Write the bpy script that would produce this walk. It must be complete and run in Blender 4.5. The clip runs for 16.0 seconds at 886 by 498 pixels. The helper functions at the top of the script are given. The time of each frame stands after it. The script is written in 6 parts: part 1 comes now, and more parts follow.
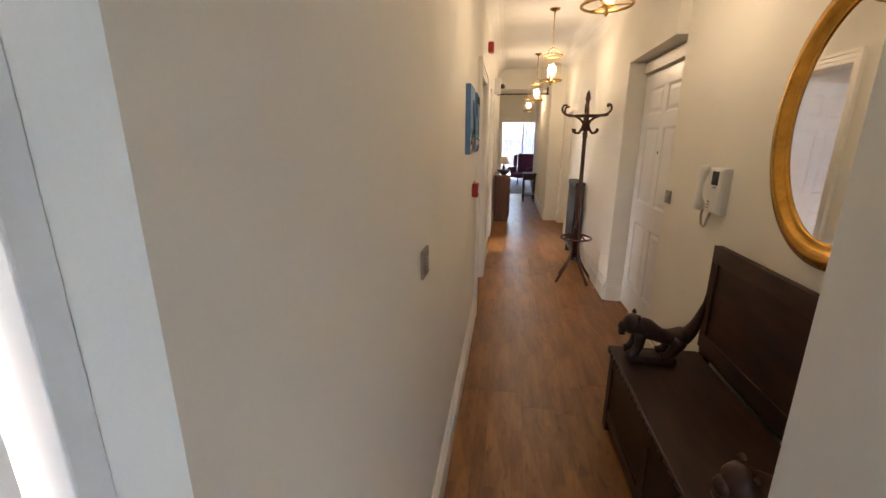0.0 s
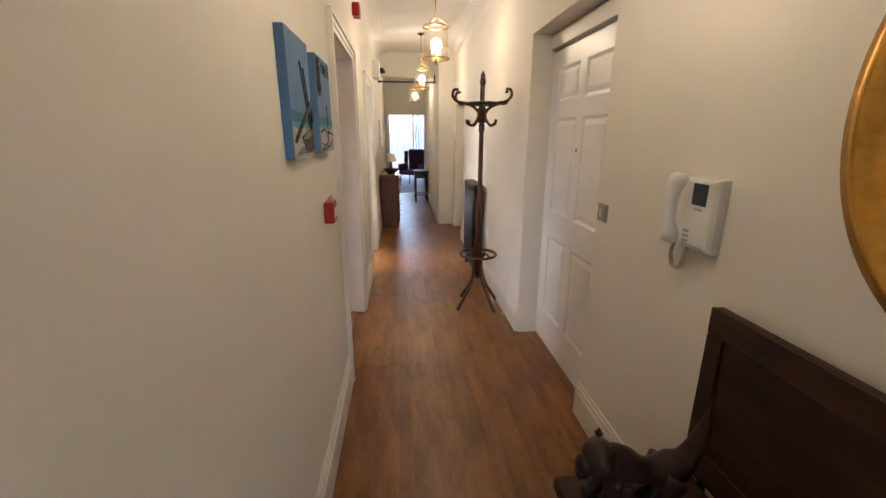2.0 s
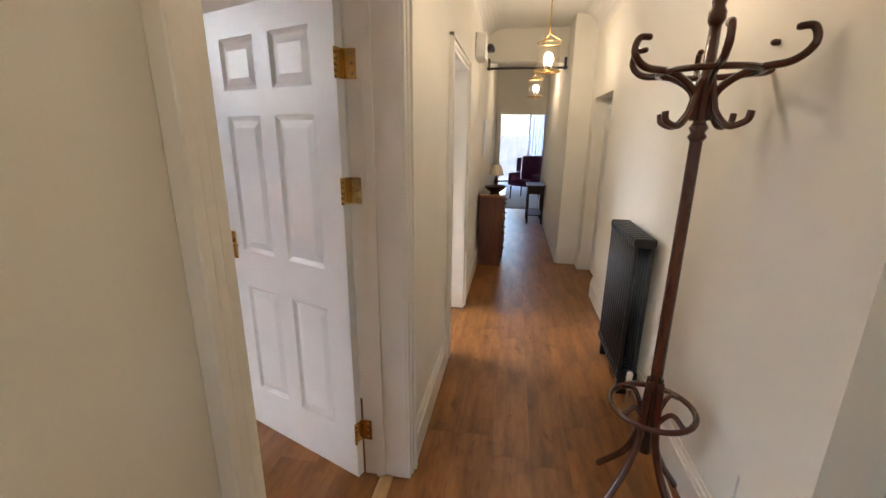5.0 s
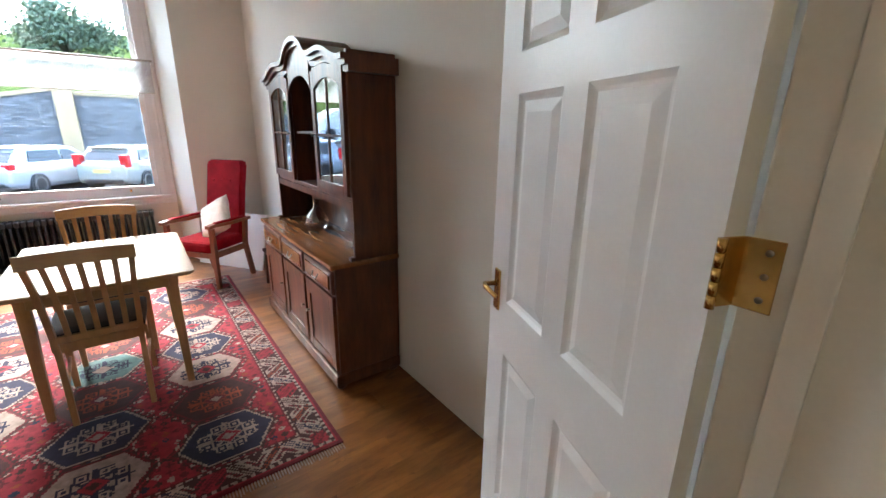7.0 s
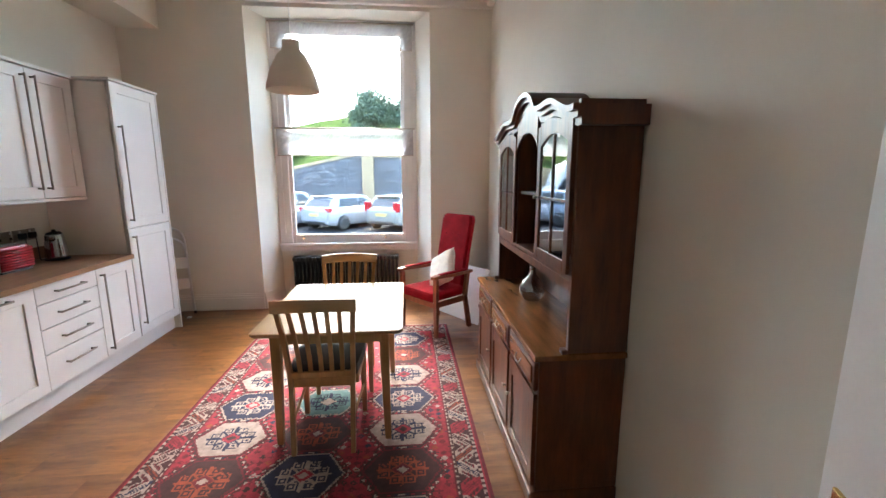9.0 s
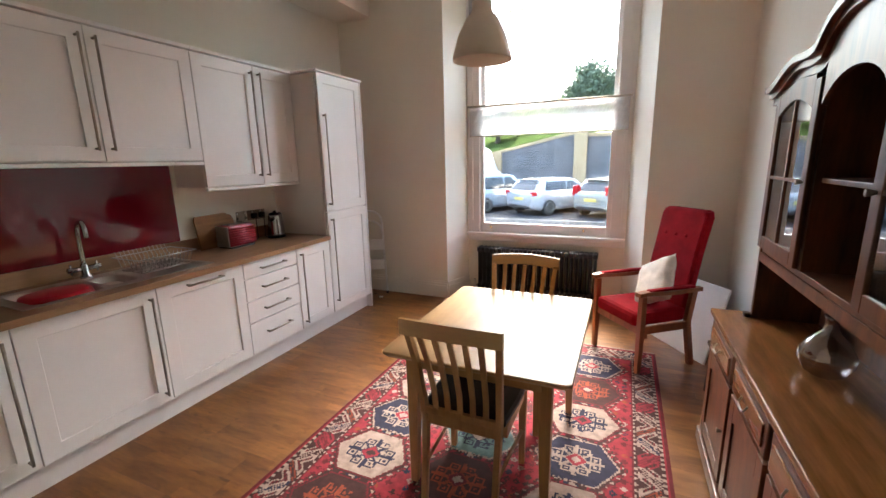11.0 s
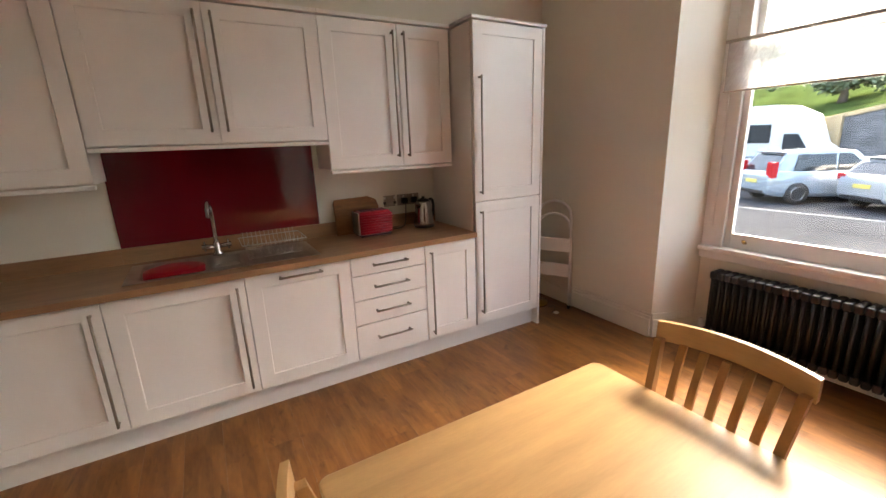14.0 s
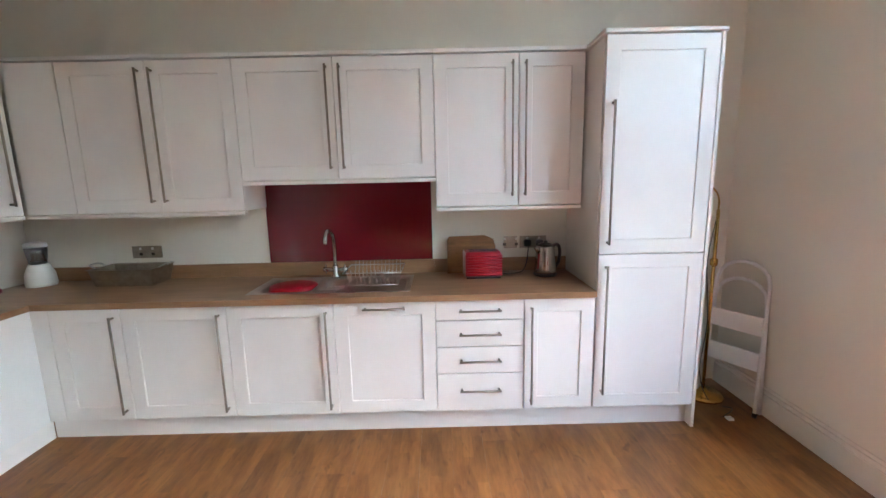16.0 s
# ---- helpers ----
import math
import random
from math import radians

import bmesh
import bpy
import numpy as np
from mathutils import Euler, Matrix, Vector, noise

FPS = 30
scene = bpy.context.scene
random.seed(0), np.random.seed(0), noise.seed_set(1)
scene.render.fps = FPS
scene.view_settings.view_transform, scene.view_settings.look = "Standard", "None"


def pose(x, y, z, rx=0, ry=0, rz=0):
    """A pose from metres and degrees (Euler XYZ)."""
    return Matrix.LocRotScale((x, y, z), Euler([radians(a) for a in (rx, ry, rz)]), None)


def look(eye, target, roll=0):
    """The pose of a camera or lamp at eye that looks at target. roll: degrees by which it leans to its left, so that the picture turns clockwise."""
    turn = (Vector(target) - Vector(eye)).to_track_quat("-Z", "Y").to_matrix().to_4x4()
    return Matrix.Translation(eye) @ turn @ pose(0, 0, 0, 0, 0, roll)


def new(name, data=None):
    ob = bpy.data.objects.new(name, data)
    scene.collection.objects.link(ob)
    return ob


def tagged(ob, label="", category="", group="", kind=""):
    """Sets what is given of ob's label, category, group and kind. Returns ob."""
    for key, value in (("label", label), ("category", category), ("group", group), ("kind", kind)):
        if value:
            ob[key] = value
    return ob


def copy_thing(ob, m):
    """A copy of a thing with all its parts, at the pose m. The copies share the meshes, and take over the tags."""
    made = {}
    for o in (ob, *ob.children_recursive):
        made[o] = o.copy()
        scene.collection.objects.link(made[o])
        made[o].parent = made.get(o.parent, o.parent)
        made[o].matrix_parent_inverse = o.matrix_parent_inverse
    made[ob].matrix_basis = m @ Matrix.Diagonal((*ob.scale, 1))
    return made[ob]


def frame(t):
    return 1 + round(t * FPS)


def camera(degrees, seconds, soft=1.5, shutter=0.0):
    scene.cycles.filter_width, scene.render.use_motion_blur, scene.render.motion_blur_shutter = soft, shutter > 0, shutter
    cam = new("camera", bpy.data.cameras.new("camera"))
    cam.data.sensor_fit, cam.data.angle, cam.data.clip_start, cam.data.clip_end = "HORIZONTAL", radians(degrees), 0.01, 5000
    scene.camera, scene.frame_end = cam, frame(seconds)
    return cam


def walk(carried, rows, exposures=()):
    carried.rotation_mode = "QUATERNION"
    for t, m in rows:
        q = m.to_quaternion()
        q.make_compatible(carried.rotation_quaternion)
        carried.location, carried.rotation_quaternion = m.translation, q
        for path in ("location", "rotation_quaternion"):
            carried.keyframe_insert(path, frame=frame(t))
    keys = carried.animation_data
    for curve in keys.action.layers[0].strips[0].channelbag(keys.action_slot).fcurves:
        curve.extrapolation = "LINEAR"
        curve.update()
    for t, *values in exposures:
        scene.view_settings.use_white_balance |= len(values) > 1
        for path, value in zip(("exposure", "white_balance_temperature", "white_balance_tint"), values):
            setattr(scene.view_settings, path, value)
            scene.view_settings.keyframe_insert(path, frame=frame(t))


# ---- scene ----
cam = camera(94.3, 16.0)
PATH = [
    (0, (0.505, 0.397, 1.554), (0.218, 2.307, 1.035), 0.1),
    (0.5, (0.482, 0.55, 1.568), (0.473, 2.478, 1.037), 1.1),
    (1, (0.553, 0.795, 1.556), (0.685, 2.717, 1.021), 2.2),
    (1.5, (0.623, 1.1, 1.544), (0.772, 3.019, 1.003), 1.7),
    (2, (0.621, 1.476, 1.545), (0.818, 3.391, 1.004), 0.2),
    (2.5, (0.689, 1.834, 1.549), (0.892, 3.746, 0.997), 0.5),
    (3, (0.751, 2.179, 1.547), (0.877, 4.1, 1.003), -0.1),
    (3.2, (0.741, 2.317, 1.535), (0.858, 4.241, 1.003), -0.2),
    (5.5, (0.644, 3.672, 1.579), (0.02, 5.493, 1.035), 1.0),
    (6, (0.555, 3.935, 1.56), (-0.428, 5.581, 0.992), 1.2),
    (6.5, (0.393, 4.093, 1.556), (-0.89, 5.522, 0.998), 1.1),
    (7, (0.246, 4.254, 1.549), (-1.29, 5.405, 0.987), 0.9),
    (7.5, (0.147, 4.371, 1.55), (-1.573, 5.247, 1.026), 0.5),
    (8, (0.001, 4.409, 1.567), (-1.845, 5.035, 1.116), 0.4),
    (8.5, (-0.095, 4.431, 1.587), (-2.016, 4.826, 1.194), 0.1),
    (9, (-0.147, 4.48, 1.612), (-2.109, 4.654, 1.264), -0.1),
    (9.5, (-0.214, 4.511, 1.616), (-2.179, 4.463, 1.246), -0.3),
    (9.7, (-0.27, 4.502, 1.615), (-2.229, 4.38, 1.234), -0.2),
    (11.8, (-1.302, 4.624, 1.584), (-2.951, 3.579, 1.15), -2.6),
    (12, (-1.389, 4.605, 1.571), (-3.02, 3.537, 1.127), -2.8),
    (12.5, (-1.627, 4.612, 1.573), (-3.119, 3.377, 1.076), -2.0),
    (13, (-1.877, 4.66, 1.596), (-3.233, 3.276, 1.102), -1.1),
    (13.5, (-2.057, 4.59, 1.591), (-3.249, 3.061, 1.101), -2.5),
    (14, (-2.245, 4.557, 1.603), (-3.209, 2.878, 1.102), -2.2),
    (14.5, (-2.494, 4.576, 1.615), (-3.157, 2.76, 1.1), -1.7),
    (15, (-2.652, 4.489, 1.617), (-3.172, 2.609, 1.175), -1.8),
    (15.5, (-2.83, 4.436, 1.621), (-3.165, 2.494, 1.278), -1.8),
    (16, (-3.042, 4.461, 1.625), (-3.053, 2.488, 1.294), -1.3),
]
EXPOSURES = [(0, 5.3, 6900, 15), (1, 5.35, 6500, 15), (3, 5.3, 6100, 12), (5.5, 5.1, 6200, 12), (6.5, 5.0, 5950, 6), (8, 4.8, 6000, 2), (9.5, 4.75, 6200, 3), (12, 4.38, 7100, 8), (14.5, 4.5, 7700, 9), (15, 4.8, 7300, 7), (15.5, 5.1, 6300, 3), (15.8, 5.2, 5900, 0), (16, 5.2, 5800, -1)]
walk(cam, [(t, look(eye, target, roll)) for t, eye, target, roll in PATH], EXPOSURES)
SKY, LAMP = 0.15, 0.21

# ---- sky, sun and lamps ----
world = bpy.data.worlds.new("sky")
scene.world = world
world.use_nodes = True
wn = world.node_tree.nodes
sky = wn.new("ShaderNodeTexSky")
sky.sky_type, sky.sun_disc = "NISHITA", False
sky.sun_elevation, sky.sun_rotation = radians(48), radians(268)
sky.air_density, sky.dust_density = 1.0, 4.0
wn["Background"].inputs["Strength"].default_value = SKY
world.node_tree.links.new(sky.outputs[0], wn["Background"].inputs["Color"])
sun = new("sun", bpy.data.lights.new("sun", "SUN"))
sun.data.energy, sun.data.angle, sun.data.color = 0.5, radians(20), (1.0, 0.96, 0.9)
sun.matrix_world = look((0, 0, 20), (13.5, 0.5, 5))


# ---- materials ----
def mat(name, colour, rough=0.5, metal=0.0, scale=8.0, vary=0.12, bump=0.1, fine=120.0, stretch=(1, 1, 1), per=0.0, dark=None, coat=0.0, spec=0.5, dist=0.002):
    m = bpy.data.materials.new(name)
    m.use_nodes = True
    n, l = m.node_tree.nodes, m.node_tree.links
    b = n["Principled BSDF"]
    b.inputs["Roughness"].default_value, b.inputs["Metallic"].default_value = rough, metal
    b.inputs["Coat Weight"].default_value, b.inputs["Specular IOR Level"].default_value = coat, spec
    co, mp = n.new("ShaderNodeTexCoord"), n.new("ShaderNodeMapping")
    mp.inputs["Scale"].default_value = stretch
    l.new(co.outputs["Object"], mp.inputs[0])
    big, small = n.new("ShaderNodeTexNoise"), n.new("ShaderNodeTexNoise")
    for t, s, d in ((big, scale, 5), (small, fine, 3)):
        t.inputs["Scale"].default_value, t.inputs["Detail"].default_value = s, d
        l.new(mp.outputs[0], t.inputs["Vector"])
    ramp = n.new("ShaderNodeMix")
    ramp.data_type = "RGBA"
    lo = dark or tuple(c * (1 - 2 * vary) for c in colour)
    hi = tuple(min(1, c * (1 + vary)) for c in colour)
    ramp.inputs[6].default_value, ramp.inputs[7].default_value = (*lo, 1), (*hi, 1)
    add = n.new("ShaderNodeMath")
    add.operation = "MULTIPLY_ADD"
    add.inputs[1].default_value = 0.35
    l.new(small.outputs[0], add.inputs[0])
    l.new(big.outputs[0], add.inputs[2])
    rng = n.new("ShaderNodeMapRange")
    rng.inputs[1].default_value, rng.inputs[2].default_value = 0.4, 0.95
    l.new(add.outputs[0], rng.inputs[0])
    l.new(rng.outputs[0], ramp.inputs[0])
    out = ramp.outputs[2]
    if per:
        info, hsv, mr = n.new("ShaderNodeObjectInfo"), n.new("ShaderNodeHueSaturation"), n.new("ShaderNodeMapRange")
        mr.inputs[3].default_value, mr.inputs[4].default_value = 1 - per, 1 + per
        l.new(info.outputs["Random"], mr.inputs[0])
        l.new(mr.outputs[0], hsv.inputs["Value"])
        l.new(out, hsv.inputs["Color"])
        out = hsv.outputs[0]
    l.new(out, b.inputs["Base Color"])
    if bump:
        bp = n.new("ShaderNodeBump")
        bp.inputs["Strength"].default_value, bp.inputs["Distance"].default_value = bump, dist
        l.new(add.outputs[0], bp.inputs["Height"])
        l.new(bp.outputs[0], b.inputs["Normal"])
    return m


def glow(name, colour, strength):
    m = bpy.data.materials.new(name)
    m.use_nodes = True
    b = m.node_tree.nodes["Principled BSDF"]
    b.inputs["Base Color"].default_value = (*colour, 1)
    b.inputs["Emission Color"].default_value, b.inputs["Emission Strength"].default_value = (*colour, 1), strength
    return m


def glass(name, tint=(1, 1, 1), gloss=0.08, rough=0.0):
    m = bpy.data.materials.new(name)
    m.use_nodes = True
    n, l = m.node_tree.nodes, m.node_tree.links
    tr, gl, mx = n.new("ShaderNodeBsdfTransparent"), n.new("ShaderNodeBsdfGlossy"), n.new("ShaderNodeMixShader")
    tr.inputs[0].default_value, gl.inputs["Roughness"].default_value = (*tint, 1), rough
    mx.inputs[0].default_value = gloss
    l.new(tr.outputs[0], mx.inputs[1])
    l.new(gl.outputs[0], mx.inputs[2])
    l.new(mx.outputs[0], n["Material Output"].inputs[0])
    return m


def sheer(name, colour, share):
    m = bpy.data.materials.new(name)
    m.use_nodes = True
    n, l = m.node_tree.nodes, m.node_tree.links
    tr, tl, mx = n.new("ShaderNodeBsdfTransparent"), n.new("ShaderNodeBsdfTranslucent"), n.new("ShaderNodeMixShader")
    df, m2 = n.new("ShaderNodeBsdfDiffuse"), n.new("ShaderNodeMixShader")
    tl.inputs[0].default_value = df.inputs[0].default_value = (*colour, 1)
    ns, mr = n.new("ShaderNodeTexNoise"), n.new("ShaderNodeMapRange")
    ns.inputs["Scale"].default_value = 5
    mr.inputs[3].default_value, mr.inputs[4].default_value = share - 0.15, share + 0.15
    l.new(ns.outputs[0], mr.inputs[0])
    l.new(mr.outputs[0], mx.inputs[0])
    l.new(tl.outputs[0], m2.inputs[1])
    l.new(df.outputs[0], m2.inputs[2])
    l.new(tr.outputs[0], mx.inputs[1])
    l.new(m2.outputs[0], mx.inputs[2])
    l.new(mx.outputs[0], n["Material Output"].inputs[0])
    return m


WALL = mat("wall paint", (0.8, 0.77, 0.685), 0.75, scale=1.5, vary=0.03, bump=0.12, fine=260)
CEIL = mat("ceiling paint", (0.84, 0.82, 0.77), 0.85, scale=1.2, vary=0.03, bump=0.08)
TRIM = mat("cream gloss paint", (0.8, 0.765, 0.69), 0.38, scale=3, vary=0.04, bump=0.05)
WHITE = mat("white satin paint", (0.82, 0.82, 0.81), 0.32, scale=4, vary=0.03, bump=0.06)
CABINET = mat("ivory cabinet lacquer", (0.85, 0.83, 0.8), 0.35, scale=4, vary=0.02, bump=0.02)
FLOOR = mat("oak laminate", (0.275, 0.117, 0.032), 0.34, scale=2.2, vary=0.25, bump=0.05, fine=12, stretch=(5, 1, 5), per=0.1, dark=(0.12, 0.043, 0.011), spec=0.42)


def strips_and_knots(m):
    """Three-strip boards: blocks of differing tone along each plank, and dark knots."""
    n, l = m.node_tree.nodes, m.node_tree.links
    b = n["Principled BSDF"]
    base = b.inputs["Base Color"].links[0].from_socket
    co, info = n.new("ShaderNodeTexCoord"), n.new("ShaderNodeObjectInfo")
    sep, com, sh = n.new("ShaderNodeSeparateXYZ"), n.new("ShaderNodeCombineXYZ"), n.new("ShaderNodeMath")
    sh.operation = "MULTIPLY_ADD"
    sh.inputs[1].default_value = 40.0
    l.new(co.outputs["Object"], sep.inputs[0])
    l.new(info.outputs["Random"], sh.inputs[0])
    l.new(sep.outputs[1], sh.inputs[2])
    ox = n.new("ShaderNodeMath")
    ox.inputs[1].default_value = 0.096
    l.new(sep.outputs[0], ox.inputs[0])
    l.new(sh.outputs[0], com.inputs[0])
    l.new(ox.outputs[0], com.inputs[1])
    br = n.new("ShaderNodeTexBrick")
    br.inputs["Scale"].default_value, br.inputs["Brick Width"].default_value, br.inputs["Row Height"].default_value = 1.0, 0.41, 0.064
    br.inputs["Mortar Size"].default_value = 0.0006
    br.inputs["Color1"].default_value, br.inputs["Color2"].default_value, br.inputs["Mortar"].default_value = (0.85, 0.84, 0.82, 1), (1.09, 1.08, 1.07, 1), (0.7, 0.68, 0.66, 1)
    l.new(com.outputs[0], br.inputs["Vector"])
    mx = n.new("ShaderNodeMix")
    mx.data_type, mx.blend_type = "RGBA", "MULTIPLY"
    mx.inputs[0].default_value = 1.0
    l.new(base, mx.inputs[6])
    l.new(br.outputs["Color"], mx.inputs[7])
    kn, kr = n.new("ShaderNodeTexNoise"), n.new("ShaderNodeMapRange")
    mp = n.new("ShaderNodeMapping")
    l.new(com.outputs[0], mp.inputs[0])
    mp.inputs["Scale"].default_value = (7, 16, 1)
    kn.inputs["Scale"].default_value, kn.inputs["Detail"].default_value, kn.inputs["Distortion"].default_value = 1.0, 4.0, 0.8
    l.new(mp.outputs[0], kn.inputs["Vector"])
    kr.inputs[1].default_value, kr.inputs[2].default_value, kr.inputs[3].default_value, kr.inputs[4].default_value = 0.6, 0.74, 0.0, 0.65
    l.new(kn.outputs[0], kr.inputs[0])
    dk = n.new("ShaderNodeMix")
    dk.data_type = "RGBA"
    dk.inputs[7].default_value = (0.07, 0.026, 0.009, 1)
    l.new(kr.outputs[0], dk.inputs[0])
    l.new(mx.outputs[2], dk.inputs[6])
    l.new(dk.outputs[2], b.inputs["Base Color"])


strips_and_knots(FLOOR)
THRESHOLD = mat("pale oak strip", (0.5, 0.3, 0.12), 0.4, scale=3, vary=0.15, bump=0.04, fine=16, stretch=(7, 1, 7))
JOINT = mat("dark joint", (0.12, 0.055, 0.024), 0.6)
WORKTOP = mat("oak worktop", (0.33, 0.19, 0.1), 0.35, scale=3, vary=0.15, bump=0.04, fine=20, stretch=(1, 7, 7))
BEECH = mat("beech wood", (0.5, 0.31, 0.145), 0.34, scale=2.2, vary=0.1, bump=0.04, fine=18, stretch=(1, 8, 8))
BEECH_V = mat("beech wood upright", (0.5, 0.28, 0.12), 0.42, scale=3, vary=0.12, bump=0.04, fine=18, stretch=(8, 8, 1))
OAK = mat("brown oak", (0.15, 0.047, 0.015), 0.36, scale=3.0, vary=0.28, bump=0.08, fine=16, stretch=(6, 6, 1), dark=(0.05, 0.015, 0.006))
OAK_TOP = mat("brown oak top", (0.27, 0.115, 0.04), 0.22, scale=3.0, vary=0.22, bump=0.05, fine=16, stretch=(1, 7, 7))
DARK_OAK = mat("black brown oak", (0.042, 0.017, 0.01), 0.45, spec=0.3, scale=4, vary=0.35, bump=0.15, fine=22, stretch=(5, 1, 5))
BENTWOOD = mat("mahogany bentwood", (0.075, 0.022, 0.012), 0.25, scale=5, vary=0.25, bump=0.05, coat=0.3)
TEAK = mat("reddish chair wood", (0.28, 0.085, 0.032), 0.32, scale=4, vary=0.2, bump=0.05, fine=18, stretch=(6, 6, 1))
RED_CLOTH = mat("red wool cloth", (0.3, 0.006, 0.014), 0.9, spec=0.12, scale=9, vary=0.16, bump=0.5, fine=420)
PURPLE = mat("purple cloth", (0.11, 0.02, 0.07), 0.9, scale=9, vary=0.2, bump=0.3)
CREAM_CLOTH = mat("cream cotton", (0.72, 0.66, 0.58), 0.9, scale=14, vary=0.1, bump=0.5, fine=200)
LEATHER = mat("black leather", (0.012, 0.012, 0.014), 0.5, scale=12, vary=0.25, bump=0.25, fine=260)
STEEL = mat("brushed steel", (0.55, 0.54, 0.52), 0.28, 1.0, scale=20, vary=0.08, bump=0.03)
NICKEL = mat("dull nickel", (0.36, 0.32, 0.27), 0.36, 1.0, scale=30, vary=0.1, bump=0.03)
POLISHED = mat("polished steel", (0.5, 0.49, 0.48), 0.13, 1.0, scale=20, vary=0.06, bump=0.01)
BOARD = mat("worn beech board", (0.3, 0.15, 0.065), 0.7, scale=4, vary=0.2, bump=0.1, fine=24, stretch=(1, 7, 7), spec=0.2)
BRASS = mat("polished brass", (0.62, 0.4, 0.13), 0.22, 1.0, scale=20, vary=0.15, bump=0.04)
GILT = mat("gilded wood", (0.68, 0.36, 0.07), 0.26, 0.85, scale=14, vary=0.2, bump=0.18, fine=60)
MIRROR = mat("silvered mirror", (0.9, 0.9, 0.9), 0.02, 1.0, vary=0.0, bump=0)
ANTHRACITE = mat("anthracite radiator paint", (0.022, 0.024, 0.028), 0.42, scale=10, vary=0.2, bump=0.08)
RED_GLASS = mat("dark red glass", (0.12, 0.003, 0.01), 0.05, scale=3, vary=0.04, bump=0, coat=0.5)
RED_PLASTIC = mat("red plastic", (0.38, 0.008, 0.022), 0.3, scale=6, vary=0.08, bump=0.02)
FIRE_RED = mat("fire alarm red", (0.36, 0.015, 0.012), 0.4, vary=0.06, bump=0.02)
WHITE_PLASTIC = mat("white plastic", (0.76, 0.75, 0.72), 0.35, scale=5, vary=0.03, bump=0.02)
GREY_PLASTIC = mat("warm grey plastic", (0.42, 0.38, 0.33), 0.45, vary=0.06, bump=0.02)
BLACK = mat("black plastic", (0.015, 0.015, 0.017), 0.35, vary=0.15, bump=0.03)
SCREEN = mat("dark screen", (0.02, 0.026, 0.035), 0.08, vary=0.1, bump=0)
SHADE = mat("cream lamp shade", (0.7, 0.62, 0.5), 0.6, scale=4, vary=0.05, bump=0.05)
BULB = glow("lit bulb", (1.0, 0.72, 0.42), 3.0)
# grey tint put into the panes only to dim the view outdoors
DIM_PANE = glass("view-dimming window glass", (0.72, 0.74, 0.75), 0.05)
LANTERN = glass("lantern glass", (0.95, 0.93, 0.88), 0.14, 0.08)
CABGLASS = glass("cabinet glass", (0.62, 0.64, 0.66), 0.4)
CRYSTAL = glass("cut glass", (0.72, 0.72, 0.74), 0.35, 0.12)
VOILE = sheer("white voile", (0.8, 0.8, 0.82), 0.45)
CURTAIN = sheer("pale blue curtain", (0.62, 0.66, 0.82), 0.85)
SEA = mat("canvas sea blue", (0.015, 0.17, 0.24), 0.7, scale=4, vary=0.25, bump=0.2, fine=300)
SKYBLUE = mat("canvas sky blue", (0.1, 0.22, 0.42), 0.7, scale=3, vary=0.18, bump=0.2, fine=300)
SAND = mat("canvas sand", (0.46, 0.42, 0.4), 0.7, scale=14, vary=0.3, bump=0.2)
SHALLOW = mat("canvas shallow water", (0.09, 0.27, 0.36), 0.7, scale=9, vary=0.2, bump=0.2, fine=300)
WETSAND = mat("canvas wet sand", (0.2, 0.17, 0.15), 0.7, scale=20, vary=0.3, bump=0.2)
INK = mat("canvas dark", (0.03, 0.03, 0.035), 0.7, scale=14, vary=0.3)
CARPET = mat("grey carpet", (0.42, 0.4, 0.42), 0.95, scale=20, vary=0.12, bump=0.5, fine=300)
ASPHALT = mat("asphalt", (0.065, 0.066, 0.07), 0.95, spec=0.0, scale=0.8, vary=0.15, bump=0.4, fine=60)
GRASS = mat("grass bank", (0.07, 0.1, 0.03), 0.95, spec=0.0, scale=1.2, vary=0.35, bump=0.6, fine=20, dist=0.05)
# paler than foliage: some distant haze is put into this colour
LEAF = mat("haze-paled leaves", (0.17, 0.22, 0.14), 0.8, scale=1.5, vary=0.35, bump=0)
BARK = mat("bark", (0.1, 0.075, 0.055), 0.9, scale=6, vary=0.3, bump=0.5)
ROADPAINT = mat("worn road paint", (0.4, 0.4, 0.39), 0.8, scale=3, vary=0.3, bump=0.1)
BUFF = mat("buff brick", (0.45, 0.33, 0.19), 0.85, scale=3, vary=0.12, bump=0.3, fine=30)
SILVER = mat("silver car paint", (0.47, 0.48, 0.5), 0.25, 0.35, scale=2, vary=0.03, bump=0, coat=0.6)
PALEGOLD = mat("pale grey car paint", (0.36, 0.36, 0.33), 0.25, 0.35, scale=2, vary=0.03, bump=0, coat=0.6)
PALEBLUE = mat("pale blue car paint", (0.33, 0.38, 0.43), 0.25, 0.3, scale=2, vary=0.03, bump=0, coat=0.6)
VANWHITE = mat("white van paint", (0.6, 0.61, 0.62), 0.3, scale=2, vary=0.03, bump=0)
CARGLASS = mat("tinted car glass", (0.03, 0.035, 0.04), 0.08, vary=0.1, bump=0)
TYRE = mat("tyre rubber", (0.02, 0.02, 0.02), 0.7, vary=0.2, bump=0.1)
LENS = mat("red lamp lens", (0.5, 0.015, 0.02), 0.15, vary=0.1, bump=0)
PLATE = mat("yellow plate", (0.7, 0.55, 0.12), 0.4, vary=0.05, bump=0)
# painted shade for slots and holes; also the dark metal of the poles
DARKGAP = mat("dark hole shade and pole metal", (0.04, 0.035, 0.03), 0.7)

